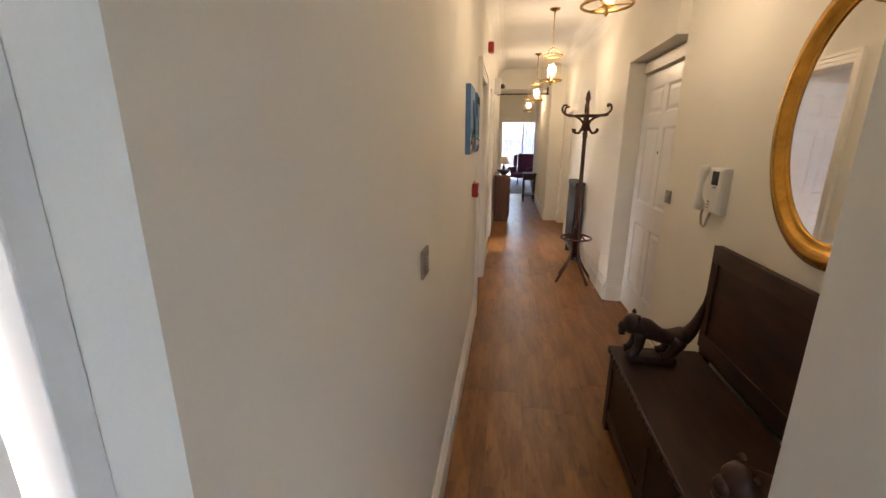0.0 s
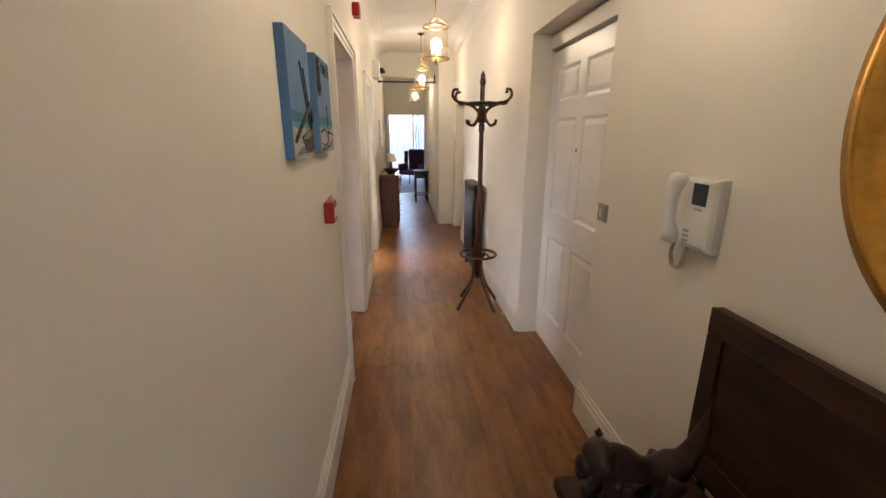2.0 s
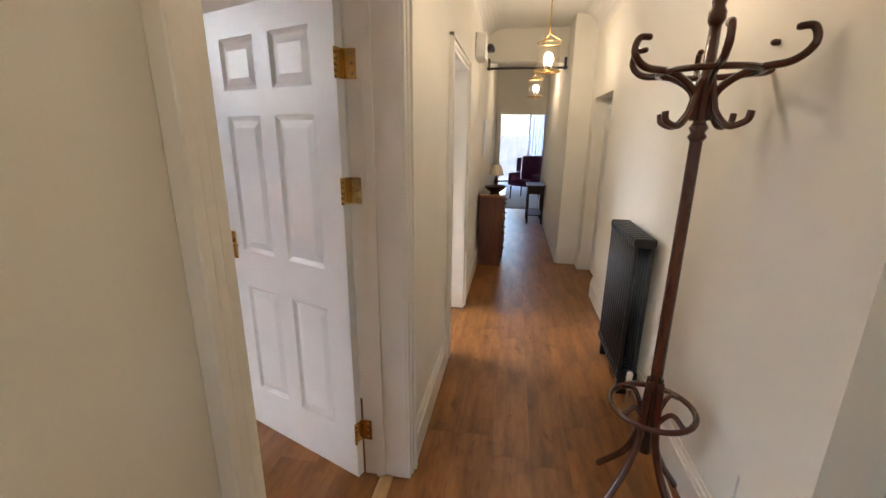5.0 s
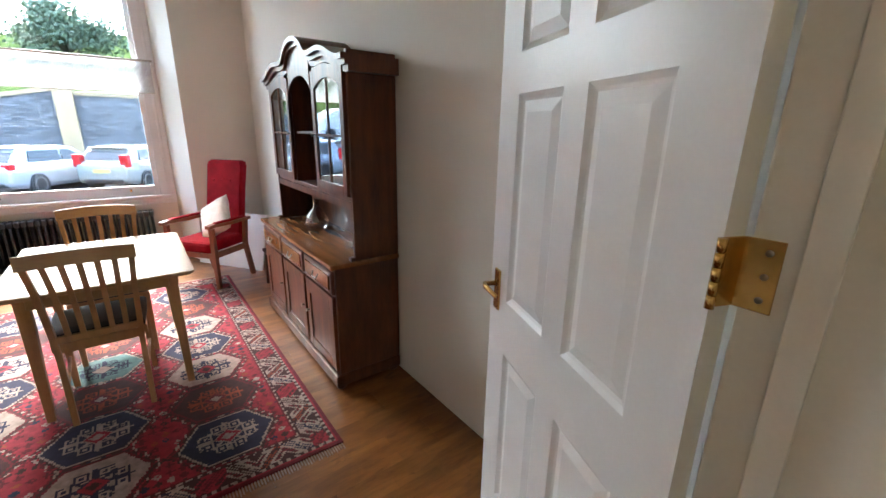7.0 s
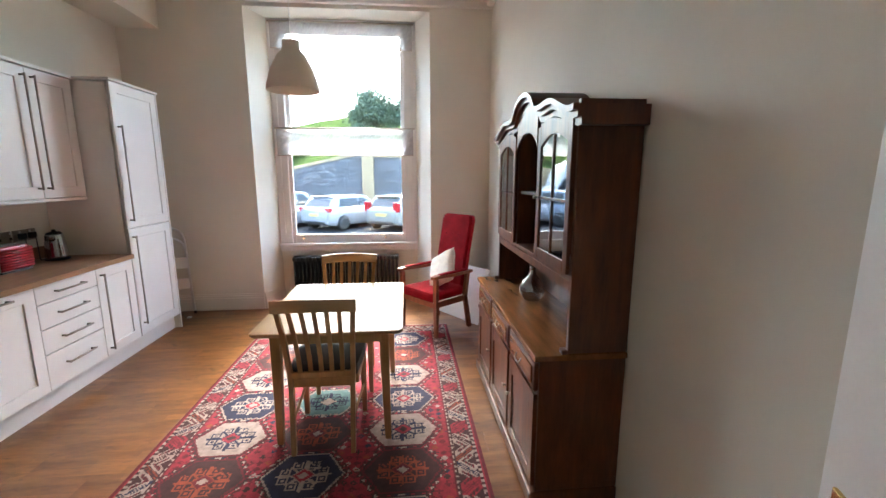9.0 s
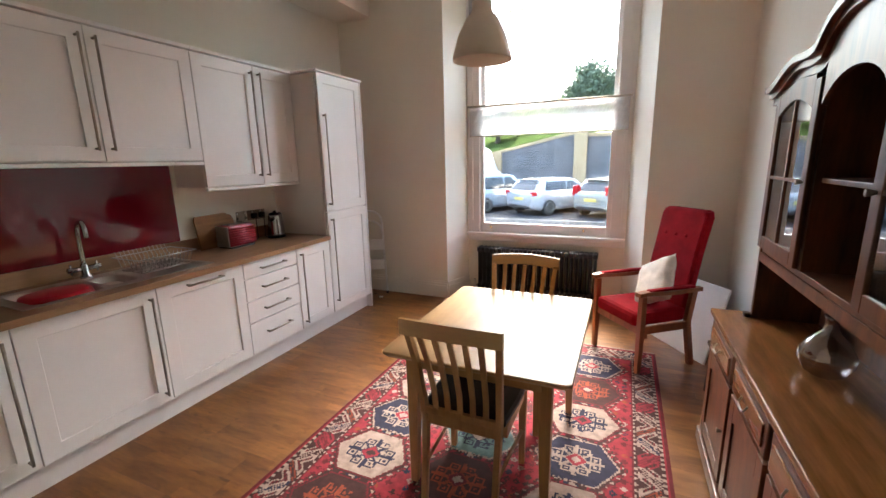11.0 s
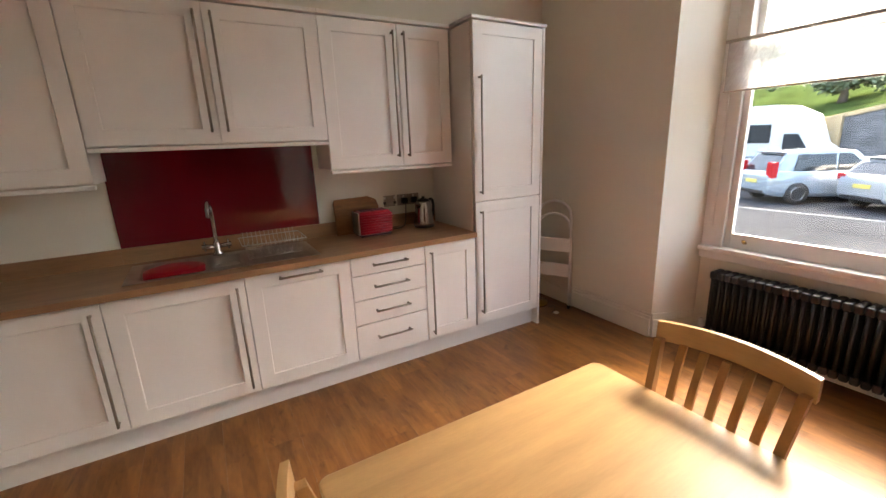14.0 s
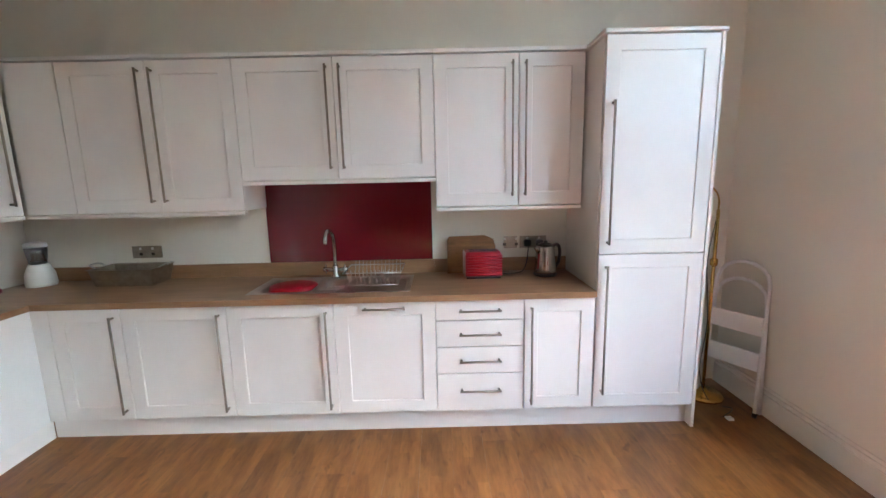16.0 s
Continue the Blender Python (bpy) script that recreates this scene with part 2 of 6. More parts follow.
# coursed slate: brick joints with uneven stones
STONE = mat("slate stone wall", (0.13, 0.13, 0.15), 0.8, scale=2.0, vary=0.3, bump=0.3)
_n, _l = STONE.node_tree.nodes, STONE.node_tree.links
_b = _n.new("ShaderNodeTexBrick")
_c = _n.new("ShaderNodeTexCoord")
_s, _k = _n.new("ShaderNodeSeparateXYZ"), _n.new("ShaderNodeCombineXYZ")
_l.new(_c.outputs["Object"], _s.inputs[0])
_l.new(_s.outputs[1], _k.inputs[0])
_l.new(_s.outputs[2], _k.inputs[1])
_l.new(_k.outputs[0], _b.inputs["Vector"])
_b.inputs["Scale"].default_value = 1.0
_b.inputs["Brick Width"].default_value, _b.inputs["Row Height"].default_value, _b.inputs["Mortar Size"].default_value = 0.3, 0.085, 0.01
_b.inputs["Color1"].default_value, _b.inputs["Color2"].default_value, _b.inputs["Mortar"].default_value = (0.08, 0.08, 0.086, 1), (0.25, 0.245, 0.25, 1), (0.05, 0.05, 0.05, 1)
_l.new(_b.outputs["Color"], _n["Principled BSDF"].inputs["Base Color"])


# ---- mesh helpers ----
def bx(bm, x0, x1, y0, y1, z0, z1, bev=0.0):
    x0, x1, y0, y1, z0, z1 = min(x0, x1), max(x0, x1), min(y0, y1), max(y0, y1), min(z0, z1), max(z0, z1)
    r = bmesh.ops.create_cube(bm, size=1.0, matrix=Matrix.Translation(((x0 + x1) / 2, (y0 + y1) / 2, (z0 + z1) / 2)) @ Matrix.Diagonal((x1 - x0, y1 - y0, z1 - z0, 1)))
    if bev:
        es = list({e for v in r["verts"] for e in v.link_edges})
        bmesh.ops.bevel(bm, geom=es, offset=bev, segments=2, affect="EDGES", profile=0.5)
    return bm


def box(x0, x1, y0, y1, z0, z1, bev=0.0):
    return bx(bmesh.new(), x0, x1, y0, y1, z0, z1, bev)


def ring_loft(bm, rings, closed=False, caps=True):
    """Skins a run of rings, each a list of points of one count."""
    vs = [[bm.verts.new(p) for p in r] for r in rings]
    k = len(vs[0])
    m = len(vs)
    for i in range(m if closed else m - 1):
        a, b = vs[i], vs[(i + 1) % m]
        for j in range(k):
            bm.faces.new((a[j], a[(j + 1) % k], b[(j + 1) % k], b[j]))
    if caps and not closed:
        bm.faces.new(vs[0][::-1])
        bm.faces.new(vs[-1])
    return bm


def tube(bm, pts, r, n=10, closed=False):
    """A round rod along points; r is one radius or one for each point."""
    pts = [Vector(p) for p in pts]
    rs = r if isinstance(r, (list, tuple)) else [r] * len(pts)
    rings, up = [], None
    for i, p in enumerate(pts):
        a = pts[i - 1] if i or closed else p
        b = pts[(i + 1) % len(pts)] if i < len(pts) - 1 or closed else p
        d = (b - a).normalized()
        if up is None:
            up = d.orthogonal().normalized()
        up = (up - d * up.dot(d)).normalized()
        s = d.cross(up)
        rings.append([p + (up * math.cos(q) + s * math.sin(q)) * rs[i] for q in (2 * math.pi * j / n for j in range(n))])
    ring_loft(bm, rings, closed)
    for f in bm.faces:
        f.smooth = True
    return bm


def rod(pts, r, n=10, closed=False):
    return tube(bmesh.new(), pts, r, n, closed)


def lathe(bm, prof, c=(0, 0, 0), n=24, sx=1.0, sy=1.0, caps=True):
    """Turns (radius, height) pairs round the upright through c."""
    ring_loft(bm, [[(c[0] + max(r, 1e-4) * sx * math.cos(2 * math.pi * j / n), c[1] + max(r, 1e-4) * sy * math.sin(2 * math.pi * j / n), c[2] + z) for j in range(n)] for r, z in prof], caps=caps)
    for f in bm.faces:
        f.smooth = len(f.verts) == 4
    return bm


def turned(prof, c=(0, 0, 0), n=24, **k):
    return lathe(bmesh.new(), prof, c, n, **k)


def extrude_poly(bm, poly, axis, a, b):
    """A flat outline of (u, v) pairs, run along the axis from a to b. The axes left over take u and v in order."""
    def at(u, v, w):
        return {"x": (w, u, v), "y": (u, w, v), "z": (u, v, w)}[axis]
    return ring_loft(bm, [[at(u, v, a) for u, v in poly], [at(u, v, b) for u, v in poly]])


def prism(poly, axis, a, b):
    return extrude_poly(bmesh.new(), poly, axis, a, b)


def curve(pts, steps=6):
    """A smooth run of points through the given ones."""
    P = [Vector(p) for p in pts]
    P = [P[0] * 2 - P[1]] + P + [P[-1] * 2 - P[-2]]
    out = []
    for i in range(1, len(P) - 2):
        a, b, c, d = P[i - 1:i + 3]
        for s in range(steps):
            t = s / steps
            out.append(0.5 * (2 * b + (c - a) * t + (2 * a - 5 * b + 4 * c - d) * t * t + (3 * b - a - 3 * c + d) * t ** 3))
    return out + [P[-2]]


def mesh_of(name, bm, material):
    bmesh.ops.recalc_face_normals(bm, faces=bm.faces)
    me = bpy.data.meshes.new(name)
    bm.to_mesh(me)
    bm.free()
    for m in material if isinstance(material, (list, tuple)) else [material]:
        me.materials.append(m)
    return me


def thing(name, label, category, at=(0, 0, 0), rz=0.0, group=""):
    ob = new(name)
    ob.empty_display_size = 0.1
    ob.matrix_basis = pose(*at, 0, 0, rz)
    return tagged(ob, label, category, group)


def part(name, bm, material, parent, label="", world_space=False):
    """One mesh under a thing or a part. world_space: the mesh was drawn in the world's metres."""
    if world_space:
        top = parent
        while top.parent:
            top = top.parent
        bm.transform(top.matrix_basis.inverted())
    ob = new(name, mesh_of(name, bm, material))
    ob.parent = parent
    if label:
        ob["label"] = label
    return ob


def solid(name, bm, material, label, category):
    return tagged(new(name, mesh_of(name, bm, material)), label, category)


def structure(name, bm, material, label=""):
    return tagged(new(name, mesh_of(name, bm, material)), label or name.replace("_", " "), "", "", "structure")


# ---- the shell ----
HX0, HX1, HN = 0.267, 1.53, 1.597   # hall wall faces; HN east wall before the entrance door
KX0, KX1, KY0, KY1 = -5.22, 0.06, 1.383, 5.5   # kitchen wall faces
HC, KC = 2.88, 3.62             # ceilings
DOOR_H = 2.08

floor = structure("floor", box(-6.0, 2.2, -1.4, 12.7, -0.06, -0.008), JOINT, "golden brown oak laminate plank floor")

w = bmesh.new()                 # between hall and kitchen
for y0, y1, z0, z1 in ((0.632, 3.89, 0, HC), (3.89, 4.96, DOOR_H + 0.03, HC), (4.96, 6.1, 0, HC), (6.1, 7.0, DOOR_H + 0.03, HC), (7.0, 12.6, 0, HC), (-0.24, 0.632, DOOR_H + 0.03, HC), (-1.2, -0.24, 0, HC)):
    bx(w, KX1, HX0, y0, y1, z0, z1)
bx(w, KX1, KX1 + 0.1, KY0 - 0.2, KY1 + 0.2, HC + 0.002, KC)
structure("wall_west_of_hall", w, WALL, "cream painted plaster wall with two doorways")
w = bmesh.new()                 # right of the hall, with two door recesses
bx(w, HN, 1.72, 1.27, 3.42, 0, HC)
for y0, y1, z0, z1 in ((3.42, 4.44, 2.19, HC), (4.44, 7.52, 0, HC), (7.52, 8.4, 1.98, HC), (8.4, 8.62, 0, HC)):
    bx(w, HX1, 1.72, y0, y1, z0, z1)
bx(w, 1.28, 1.72, 8.62, 12.6, 0, HC)
bx(w, 1.725, 1.85, 1.09, 12.6, 0, HC)
structure("wall_east_of_hall", w, WALL, "cream painted plaster wall with recessed doors")
structure("wall_pier", box(1.135, 1.72, -1.2, 1.27, 0, HC), WALL, "cream painted wall end beside the hall")
w = bmesh.new()
for b in ((-6, 0.3, 0, KC), (0.98, 1.85, 0, KC), (0.3, 0.98, 0, 0.4), (0.3, 0.98, 2.5, KC)):
    bx(w, b[0], b[1], -1.4, -1.2, b[2], b[3])
structure("wall_south", w, WALL, "cream painted end wall with a window")
w = bmesh.new()                 # end of the hall, with the sitting room door
bx(w, HX0, 0.36, 12.6, 12.75, 0, HC)
bx(w, 1.27, 1.72, 12.6, 12.75, 0, HC)
bx(w, 0.36, 1.27, 12.6, 12.75, 2.0, HC)
structure("wall_hall_end", w, WALL, "cream wall with an open doorway at the hall end")
structure("wall_downstand", box(HX0, 1.28, 9.2, 9.4, 2.5, HC), WALL, "cream plaster beam across the hall")
structure("ceiling_hall", box(KX1, 1.85, -1.4, 12.75, HC, HC + 0.12), CEIL, "off-white plaster ceiling")
c = bmesh.new()
for s, x in ((1, HX0), (-1, HX1)):
    arc = [(x + s * 0.2 * (1 - math.cos(a)), HC - 0.2 + 0.2 * math.sin(a)) for a in (math.pi / 2 * i / 6 for i in range(7))]
    extrude_poly(c, arc + [(x, HC)], "y", 1.27, 9.2)
structure("trim_hall_coving", c, CEIL, "curved off-white plaster coving")

w = bmesh.new()                 # kitchen walls
bx(w, KX0 - 0.6, KX1, KY0 - 0.2, KY0, 0, KC)
structure("wall_kitchen_south", w, WALL, "cream painted kitchen wall above the units")
structure("wall_kitchen_north", box(KX0 - 0.6, KX1, KY1, KY1 + 0.2, 0, KC), WALL, "cream painted kitchen wall behind the dresser")
RY0, RY1, RZ1 = 2.72, 4.78, 3.46    # window reveal at the room face
WY0, WY1, WX = 2.86, 4.62, -5.56    # window frame, outer edges, and its room face
w = bmesh.new()
bx(w, WX - 0.25, KX0, KY0, RY0 - 0.14, 0, KC)
bx(w, WX - 0.25, KX0, RY1 + 0.16, KY1, 0, KC)
bx(w, WX - 0.25, KX0, RY0 - 0.14, RY1 + 0.16, RZ1, KC)
extrude_poly(w, [(KX0, RY0 - 0.14), (KX0, RY0), (WX, WY0), (WX - 0.25, WY0), (WX - 0.25, RY0 - 0.14)], "z", 0, RZ1)
extrude_poly(w, [(KX0, RY1 + 0.16), (KX0, RY1), (WX, WY1), (WX - 0.25, WY1), (WX - 0.25, RY1 + 0.16)], "z", 0, RZ1)
bx(w, WX - 0.25, WX - 0.02, WY0, WY1, 0, 0.72)
structure("wall_kitchen_window", w, WALL, "thick cream wall with a deep splayed window reveal")
structure("ceiling_kitchen", box(KX0 - 0.6, KX1, KY0 - 0.2, KY1 + 0.2, KC, KC + 0.1), CEIL, "high off-white plaster ceiling")
structure("wall_bulkhead", box(KX0, KX1, KY0, 1.83, 3.2, KC), WALL, "cream boxed bulkhead above the kitchen units")
c = bmesh.new()
bx(c, KX0, KX0 + 0.06, 1.83, KY1, KC - 0.12, KC, 0.01)
bx(c, KX0 + 0.06, KX0 + 0.1, 1.83, KY1, KC - 0.06, KC, 0.01)
bx(c, KX0 + 0.1, KX1, KY1 - 0.08, KY1, KC - 0.12, KC, 0.01)
structure("trim_kitchen_cornice", c, CEIL, "moulded off-white plaster cornice")

# side room behind the second door and sitting room at the end
w = bmesh.new()
bx(w, -3.2, KX1, 8.4, 8.6, 0, HC)
bx(w, -3.4, -3.2, 5.7, 6.2, 0, HC)
bx(w, -3.4, -3.2, 8.0, 8.6, 0, HC)
bx(w, -3.4, -3.2, 6.2, 8.0, 0, 0.5)
bx(w, -3.4, -3.2, 6.2, 8.0, 2.75, HC)
structure("wall_side_room", w, WALL, "cream side room walls with a window opening")
structure("ceiling_side_room", box(-3.4, KX1, 5.7, 8.6, HC, HC + 0.1), CEIL)
structure("floor_sitting_room", box(-2.5, 4.0, 12.75, 18.2, -0.05, 0.002), CARPET, "pale grey carpet in the sitting room")
w = bmesh.new()
bx(w, -2.7, -2.5, 12.75, 18.2, 0, 3.0)
bx(w, 4.0, 4.2, 12.75, 18.2, 0, 3.0)
bx(w, -2.5, -0.3, 18.0, 18.2, 0, 3.0)
bx(w, 2.6, 4.0, 18.0, 18.2, 0, 3.0)
bx(w, -0.3, 2.6, 18.0, 18.2, 2.7, 3.0)
bx(w, -2.5, 0.26, 12.75, 12.8, 0, 3.0)
bx(w, 1.72, 4.0, 12.75, 12.8, 0, 3.0)
structure("wall_sitting_room", w, WALL, "pale sitting room walls with a tall window")
structure("ceiling_sitting_room", box(-2.7, 4.2, 12.75, 18.2, 3.0, 3.1), CEIL)


def skirting(x0, y0, x1, y1, nx, ny, h=0.2):
    """A moulded board along a wall from one corner to another; (nx, ny) points into the room."""
    bm = bmesh.new()
    for t, z0, z1 in ((0.022, 0.0, h - 0.05), (0.016, h - 0.05, h - 0.022), (0.009, h - 0.022, h)):
        bx(bm, min(x0, x1, x0 + nx * t), max(x0, x1, x1 + nx * t), min(y0, y1, y0 + ny * t), max(y0, y1, y1 + ny * t), z0, z1, 0.003)
    return structure("baseboard", bm, TRIM, "moulded cream painted skirting board")


for a in ((HX0, 0.632, HX0, 3.83, 1, 0), (HX0, 5.04, HX0, 6.02, 1, 0), (HX0, 7.08, HX0, 12.6, 1, 0), (HN, 1.27, HN, 3.42, -1, 0), (HX1, 4.44, HX1, 7.52, -1, 0), (HX1, 8.4, HX1, 8.62, -1, 0), (1.28, 8.64, 1.28, 12.6, -1, 0),
          (1.28, 8.62, HX1, 8.62, 0, -1), (HX1, 4.44, 1.7, 4.44, 0, -1), (-1.0, KY1, KX1, KY1, 0, -1), (KX0, KY1, -3.55, KY1, 0, -1), (KX0, 1.4, KX0, RY0, 1, 0), (KX0, RY1, KX0, KY1, 1, 0)):
    skirting(*a)
bm = bmesh.new()
for z0, z1, t in ((0, 0.15, 0.022), (0.15, 0.2, 0.012)):
    extrude_poly(bm, [(KX0, RY0), (KX0 + 0, RY0 + t), (WX, WY0 + t), (WX, WY0)], "z", z0, z1)
    extrude_poly(bm, [(KX0, RY1), (KX0 + 0, RY1 - t), (WX, WY1 - t), (WX, WY1)], "z", z0, z1)
structure("baseboard", bm, TRIM, "moulded cream skirting in the window reveal")


def architrave(name, xf, nx, y0, y1, h, xb):
    """Lining and moulded casing of a doorway in a wall with its face at xf; the lining runs back to xb."""
    top = tagged(new(name), "cream painted moulded door casing", "", "", "structure")
    for s, y in ((-1, y0), (1, y1)):
        bm = bmesh.new()
        for a, b, t in ((0.0, 0.03, 0.014), (0.03, 0.062, 0.02), (0.062, 0.085, 0.03)):
            bx(bm, xf, xf + nx * t, y + s * a, y + s * b, 0, h + 0.085, 0.003)
        part("casing_upright", bm, TRIM, top)
        part("door_lining", box(xb, xf, y, y + s * 0.03, 0, h, 0.002), TRIM, top)
    bm = bmesh.new()
    for a, b, t in ((0.0, 0.03, 0.0135), (0.03, 0.062, 0.0195), (0.062, 0.085, 0.0295)):
        bx(bm, xf, xf + nx * t, y0 - b, y1 + b, h + a, h + b, 0.003)
    part("casing_head", bm, TRIM, top)
    part("head_lining", box(xb, xf, y0, y1, h, h + 0.028, 0.002), TRIM, top)
    # stop bead against which the leaf shuts
    bm = bmesh.new()
    for y, s in ((y0, 1), (y1, -1)):
        bx(bm, xb + nx * 0.06, xb + nx * 0.1, y, y + s * 0.012, 0, h - 0.012, 0.002)
    part("stop_bead", bm, TRIM, top)
    return top


architrave("door_frame_kitchen", HX0, 1, 3.92, 4.93, DOOR_H, KX1)
bm = box(0.062, 0.112, 3.922, 4.06, 0, DOOR_H, 0.004)
bx(bm, 0.112, 0.15, 3.922, 4.035, 0, DOOR_H, 0.004)
bx(bm, 0.15, 0.19, 3.922, 3.995, 0, DOOR_H, 0.004)
part("frame_post", bm, TRIM, bpy.data.objects["door_frame_kitchen"])
architrave("door_frame_side_room", HX0, 1, 6.13, 6.97, DOOR_H, KX1)
top = tagged(new("door_frame_west"), "cream painted door lining", "", "", "structure")
for y0, y1 in ((-0.24, -0.212), (0.604, 0.632)):
    part("door_lining", box(0.062, 0.195, y0, y1, 0, DOOR_H, 0.002), WHITE, top)
part("head_lining", box(0.062, 0.195, -0.212, 0.604, DOOR_H, DOOR_H + 0.028, 0.002), WHITE, top)
top = tagged(new("door_frame_hall_end"), "cream casing of the open hall end doorway", "", "", "structure")
for x0, x1 in ((0.28, 0.36), (1.27, 1.279)):
    part("casing_upright", box(x0, x1, 12.57, 12.6, 0, 2.09, 0.004), TRIM, top)
part("casing_head", box(0.28, 1.279, 12.565, 12.6, 2.0, 2.1, 0.004), TRIM, top)


def six_panel_door(name, label, at, rz, width, h=DOOR_H - 0.01, hinges=True, lever=BRASS, flip=1, handled=True):
    """A leaf that runs from its hinge along local x; thickness along local y."""
    d = tagged(new(name), label, "door", "", "structure")
    d.matrix_basis = pose(*at, 0, 0, rz)
    t, st, mid = 0.038, 0.128, 0.095
    zs = [(0.25, 0.835), (1.02, 1.645), (1.75, h - 0.11)]
    xs = [(st, width / 2 - mid / 2), (width / 2 + mid / 2, width - st)]
    bm = bmesh.new()
    for a, b in ((0, st), (width / 2 - mid / 2, width / 2 + mid / 2), (width - st, width)):
        bx(bm, a, b, -t / 2, t / 2, 0.006, h)
    for a, b in ((0.006, zs[0][0]), (zs[0][1], zs[1][0]), (zs[1][1], zs[2][0]), (zs[2][1], h)):
        for x0, x1 in xs:
            bx(bm, x0, x1, -t / 2, t / 2, a, b)
    part("leaf", bm, WHITE, d)
    for x0, x1 in xs:
        for z0, z1 in zs:
            bm = bmesh.new()
            for s in (-1, 1):
                r0 = [(x0, s * t / 2, z0), (x1, s * t / 2, z0), (x1, s * t / 2, z1), (x0, s * t / 2, z1)]
                rings = [r0]
                for g, dep in ((0.012, 0.3), (0.02, 0.22), (0.05, 0.42)):
                    rings.append([(x0 + g, s * t * dep, z0 + g), (x1 - g, s * t * dep, z0 + g), (x1 - g, s * t * dep, z1 - g), (x0 + g, s * t * dep, z1 - g)])
                ring_loft(bm, rings, caps=False)
                bm.faces.new([bm.verts.new(p) for p in rings[-1]])
            part("panel", bm, WHITE, d)
    hx = width - 0.06
    for s in (-1, 1) if handled else ():
        hd = part("door_handle", box(hx - 0.02, hx + 0.02, s * t / 2, s * (t / 2 + 0.008), 0.97, 1.11, 0.003), lever, d, "polished brass lever handle")
        part("lever", rod([(hx, s * (t / 2 + 0.006), 1.062), (hx, s * (t / 2 + 0.05), 1.062), (hx - 0.02, s * (t / 2 + 0.055), 1.062), (hx - 0.1, s * (t / 2 + 0.052), 1.059)], [0.009, 0.009, 0.009, 0.007]), lever, hd)
    if hinges:
        for z in (0.25, 1.36, 1.82):
            ky = flip * (t / 2 + 0.006)
            hg = part("hinge", box(-0.004, 0.0, -t / 2, t / 2 + 0.002, z - 0.052, z + 0.052, 0.001), BRASS, d, "brass butt hinge")
            yl = at[1] + 0.018
            part("frame_leaf", box(at[0] + 0.002, at[0] + 0.056, yl - 0.003, yl, z - 0.052, z + 0.052, 0.001), BRASS, hg, "", True)
            for k in range(5):
                part("knuckle", rod([(-0.005, ky, z - 0.052 + 0.021 * k), (-0.005, ky, z - 0.0325 + 0.021 * k)], 0.0065), BRASS, hg)
            for k in (-0.034, 0.0, 0.034):
                part("screw", rod([(at[0] + 0.04, yl - 0.003, z + k), (at[0] + 0.04, yl - 0.0045, z + k)], 0.005, 10), NICKEL, hg, "", True)
    return d


six_panel_door("door_kitchen", "white six-panel kitchen door standing open", (0.045, 4.91, 0), 158.5, 0.815)
six_panel_door("door_side_room", "white panelled side room door standing open", (0.045, 6.93, 0), 172, 0.82)
six_panel_door("door_west", "white six-panel door, shut", (0.14, -0.205, 0), 90, 0.8, hinges=False)
six_panel_door("door_entry", "white six-panel entrance door in a deep recess, shut", (1.70, 4.43, 0), -90, 1.0, handled=False)
part("spyhole", rod([(0.5, -0.016, 1.45), (0.5, -0.024, 1.45)], 0.011), NICKEL, bpy.data.objects["door_entry"])
six_panel_door("door_cupboard", "white panelled door in a shallow recess", (1.68, 8.39, 0), -90, 0.86, h=1.96, hinges=False)
bm = box(1.66, 1.72, 3.42, 4.44, DOOR_H + 0.01, DOOR_H + 0.1, 0.006)
structure("trim_entry_door_head", bm, TRIM, "moulded cream door head in the recess")

bm = prism([(0.135, 0.0), (0.2, 0.0), (0.195, 0.008), (0.18, 0.012), (0.155, 0.012), (0.14, 0.008)], "y", 3.998, 4.925)
structure("trim_threshold", bm, THRESHOLD, "pale oak threshold strip in the kitchen doorway")

# ---- the window ----
win = tagged(new("window_1"), "tall white painted sash window", "", "", "structure")
fb = [(WX - 0.12, WX, WY0, WY0 + 0.15, 0.74, 3.46), (WX - 0.12, WX, WY1 - 0.15, WY1, 0.74, 3.46), (WX - 0.12, WX, WY0 + 0.15, WY1 - 0.15, 3.36, 3.46)]
for b in fb:
    part("window_frame", box(*b, 0.006), WHITE, win)
for y in (WY0 + 0.06, WY1 - 0.06):
    part("frame_bead", box(WX, WX + 0.014, y - 0.012, y + 0.012, 0.9, 3.4, 0.004), WHITE, win)
part("window_sill", box(WX - 0.15, WX + 0.05, WY0, WY1, 0.72, 0.76, 0.008), WHITE, win)
part("sill_moulding", box(WX - 0.019, WX + 0.02, WY0, WY1, 0.66, 0.72, 0.006), WHITE, win)
GY0, GY1 = WY0 + 0.15, WY1 - 0.15
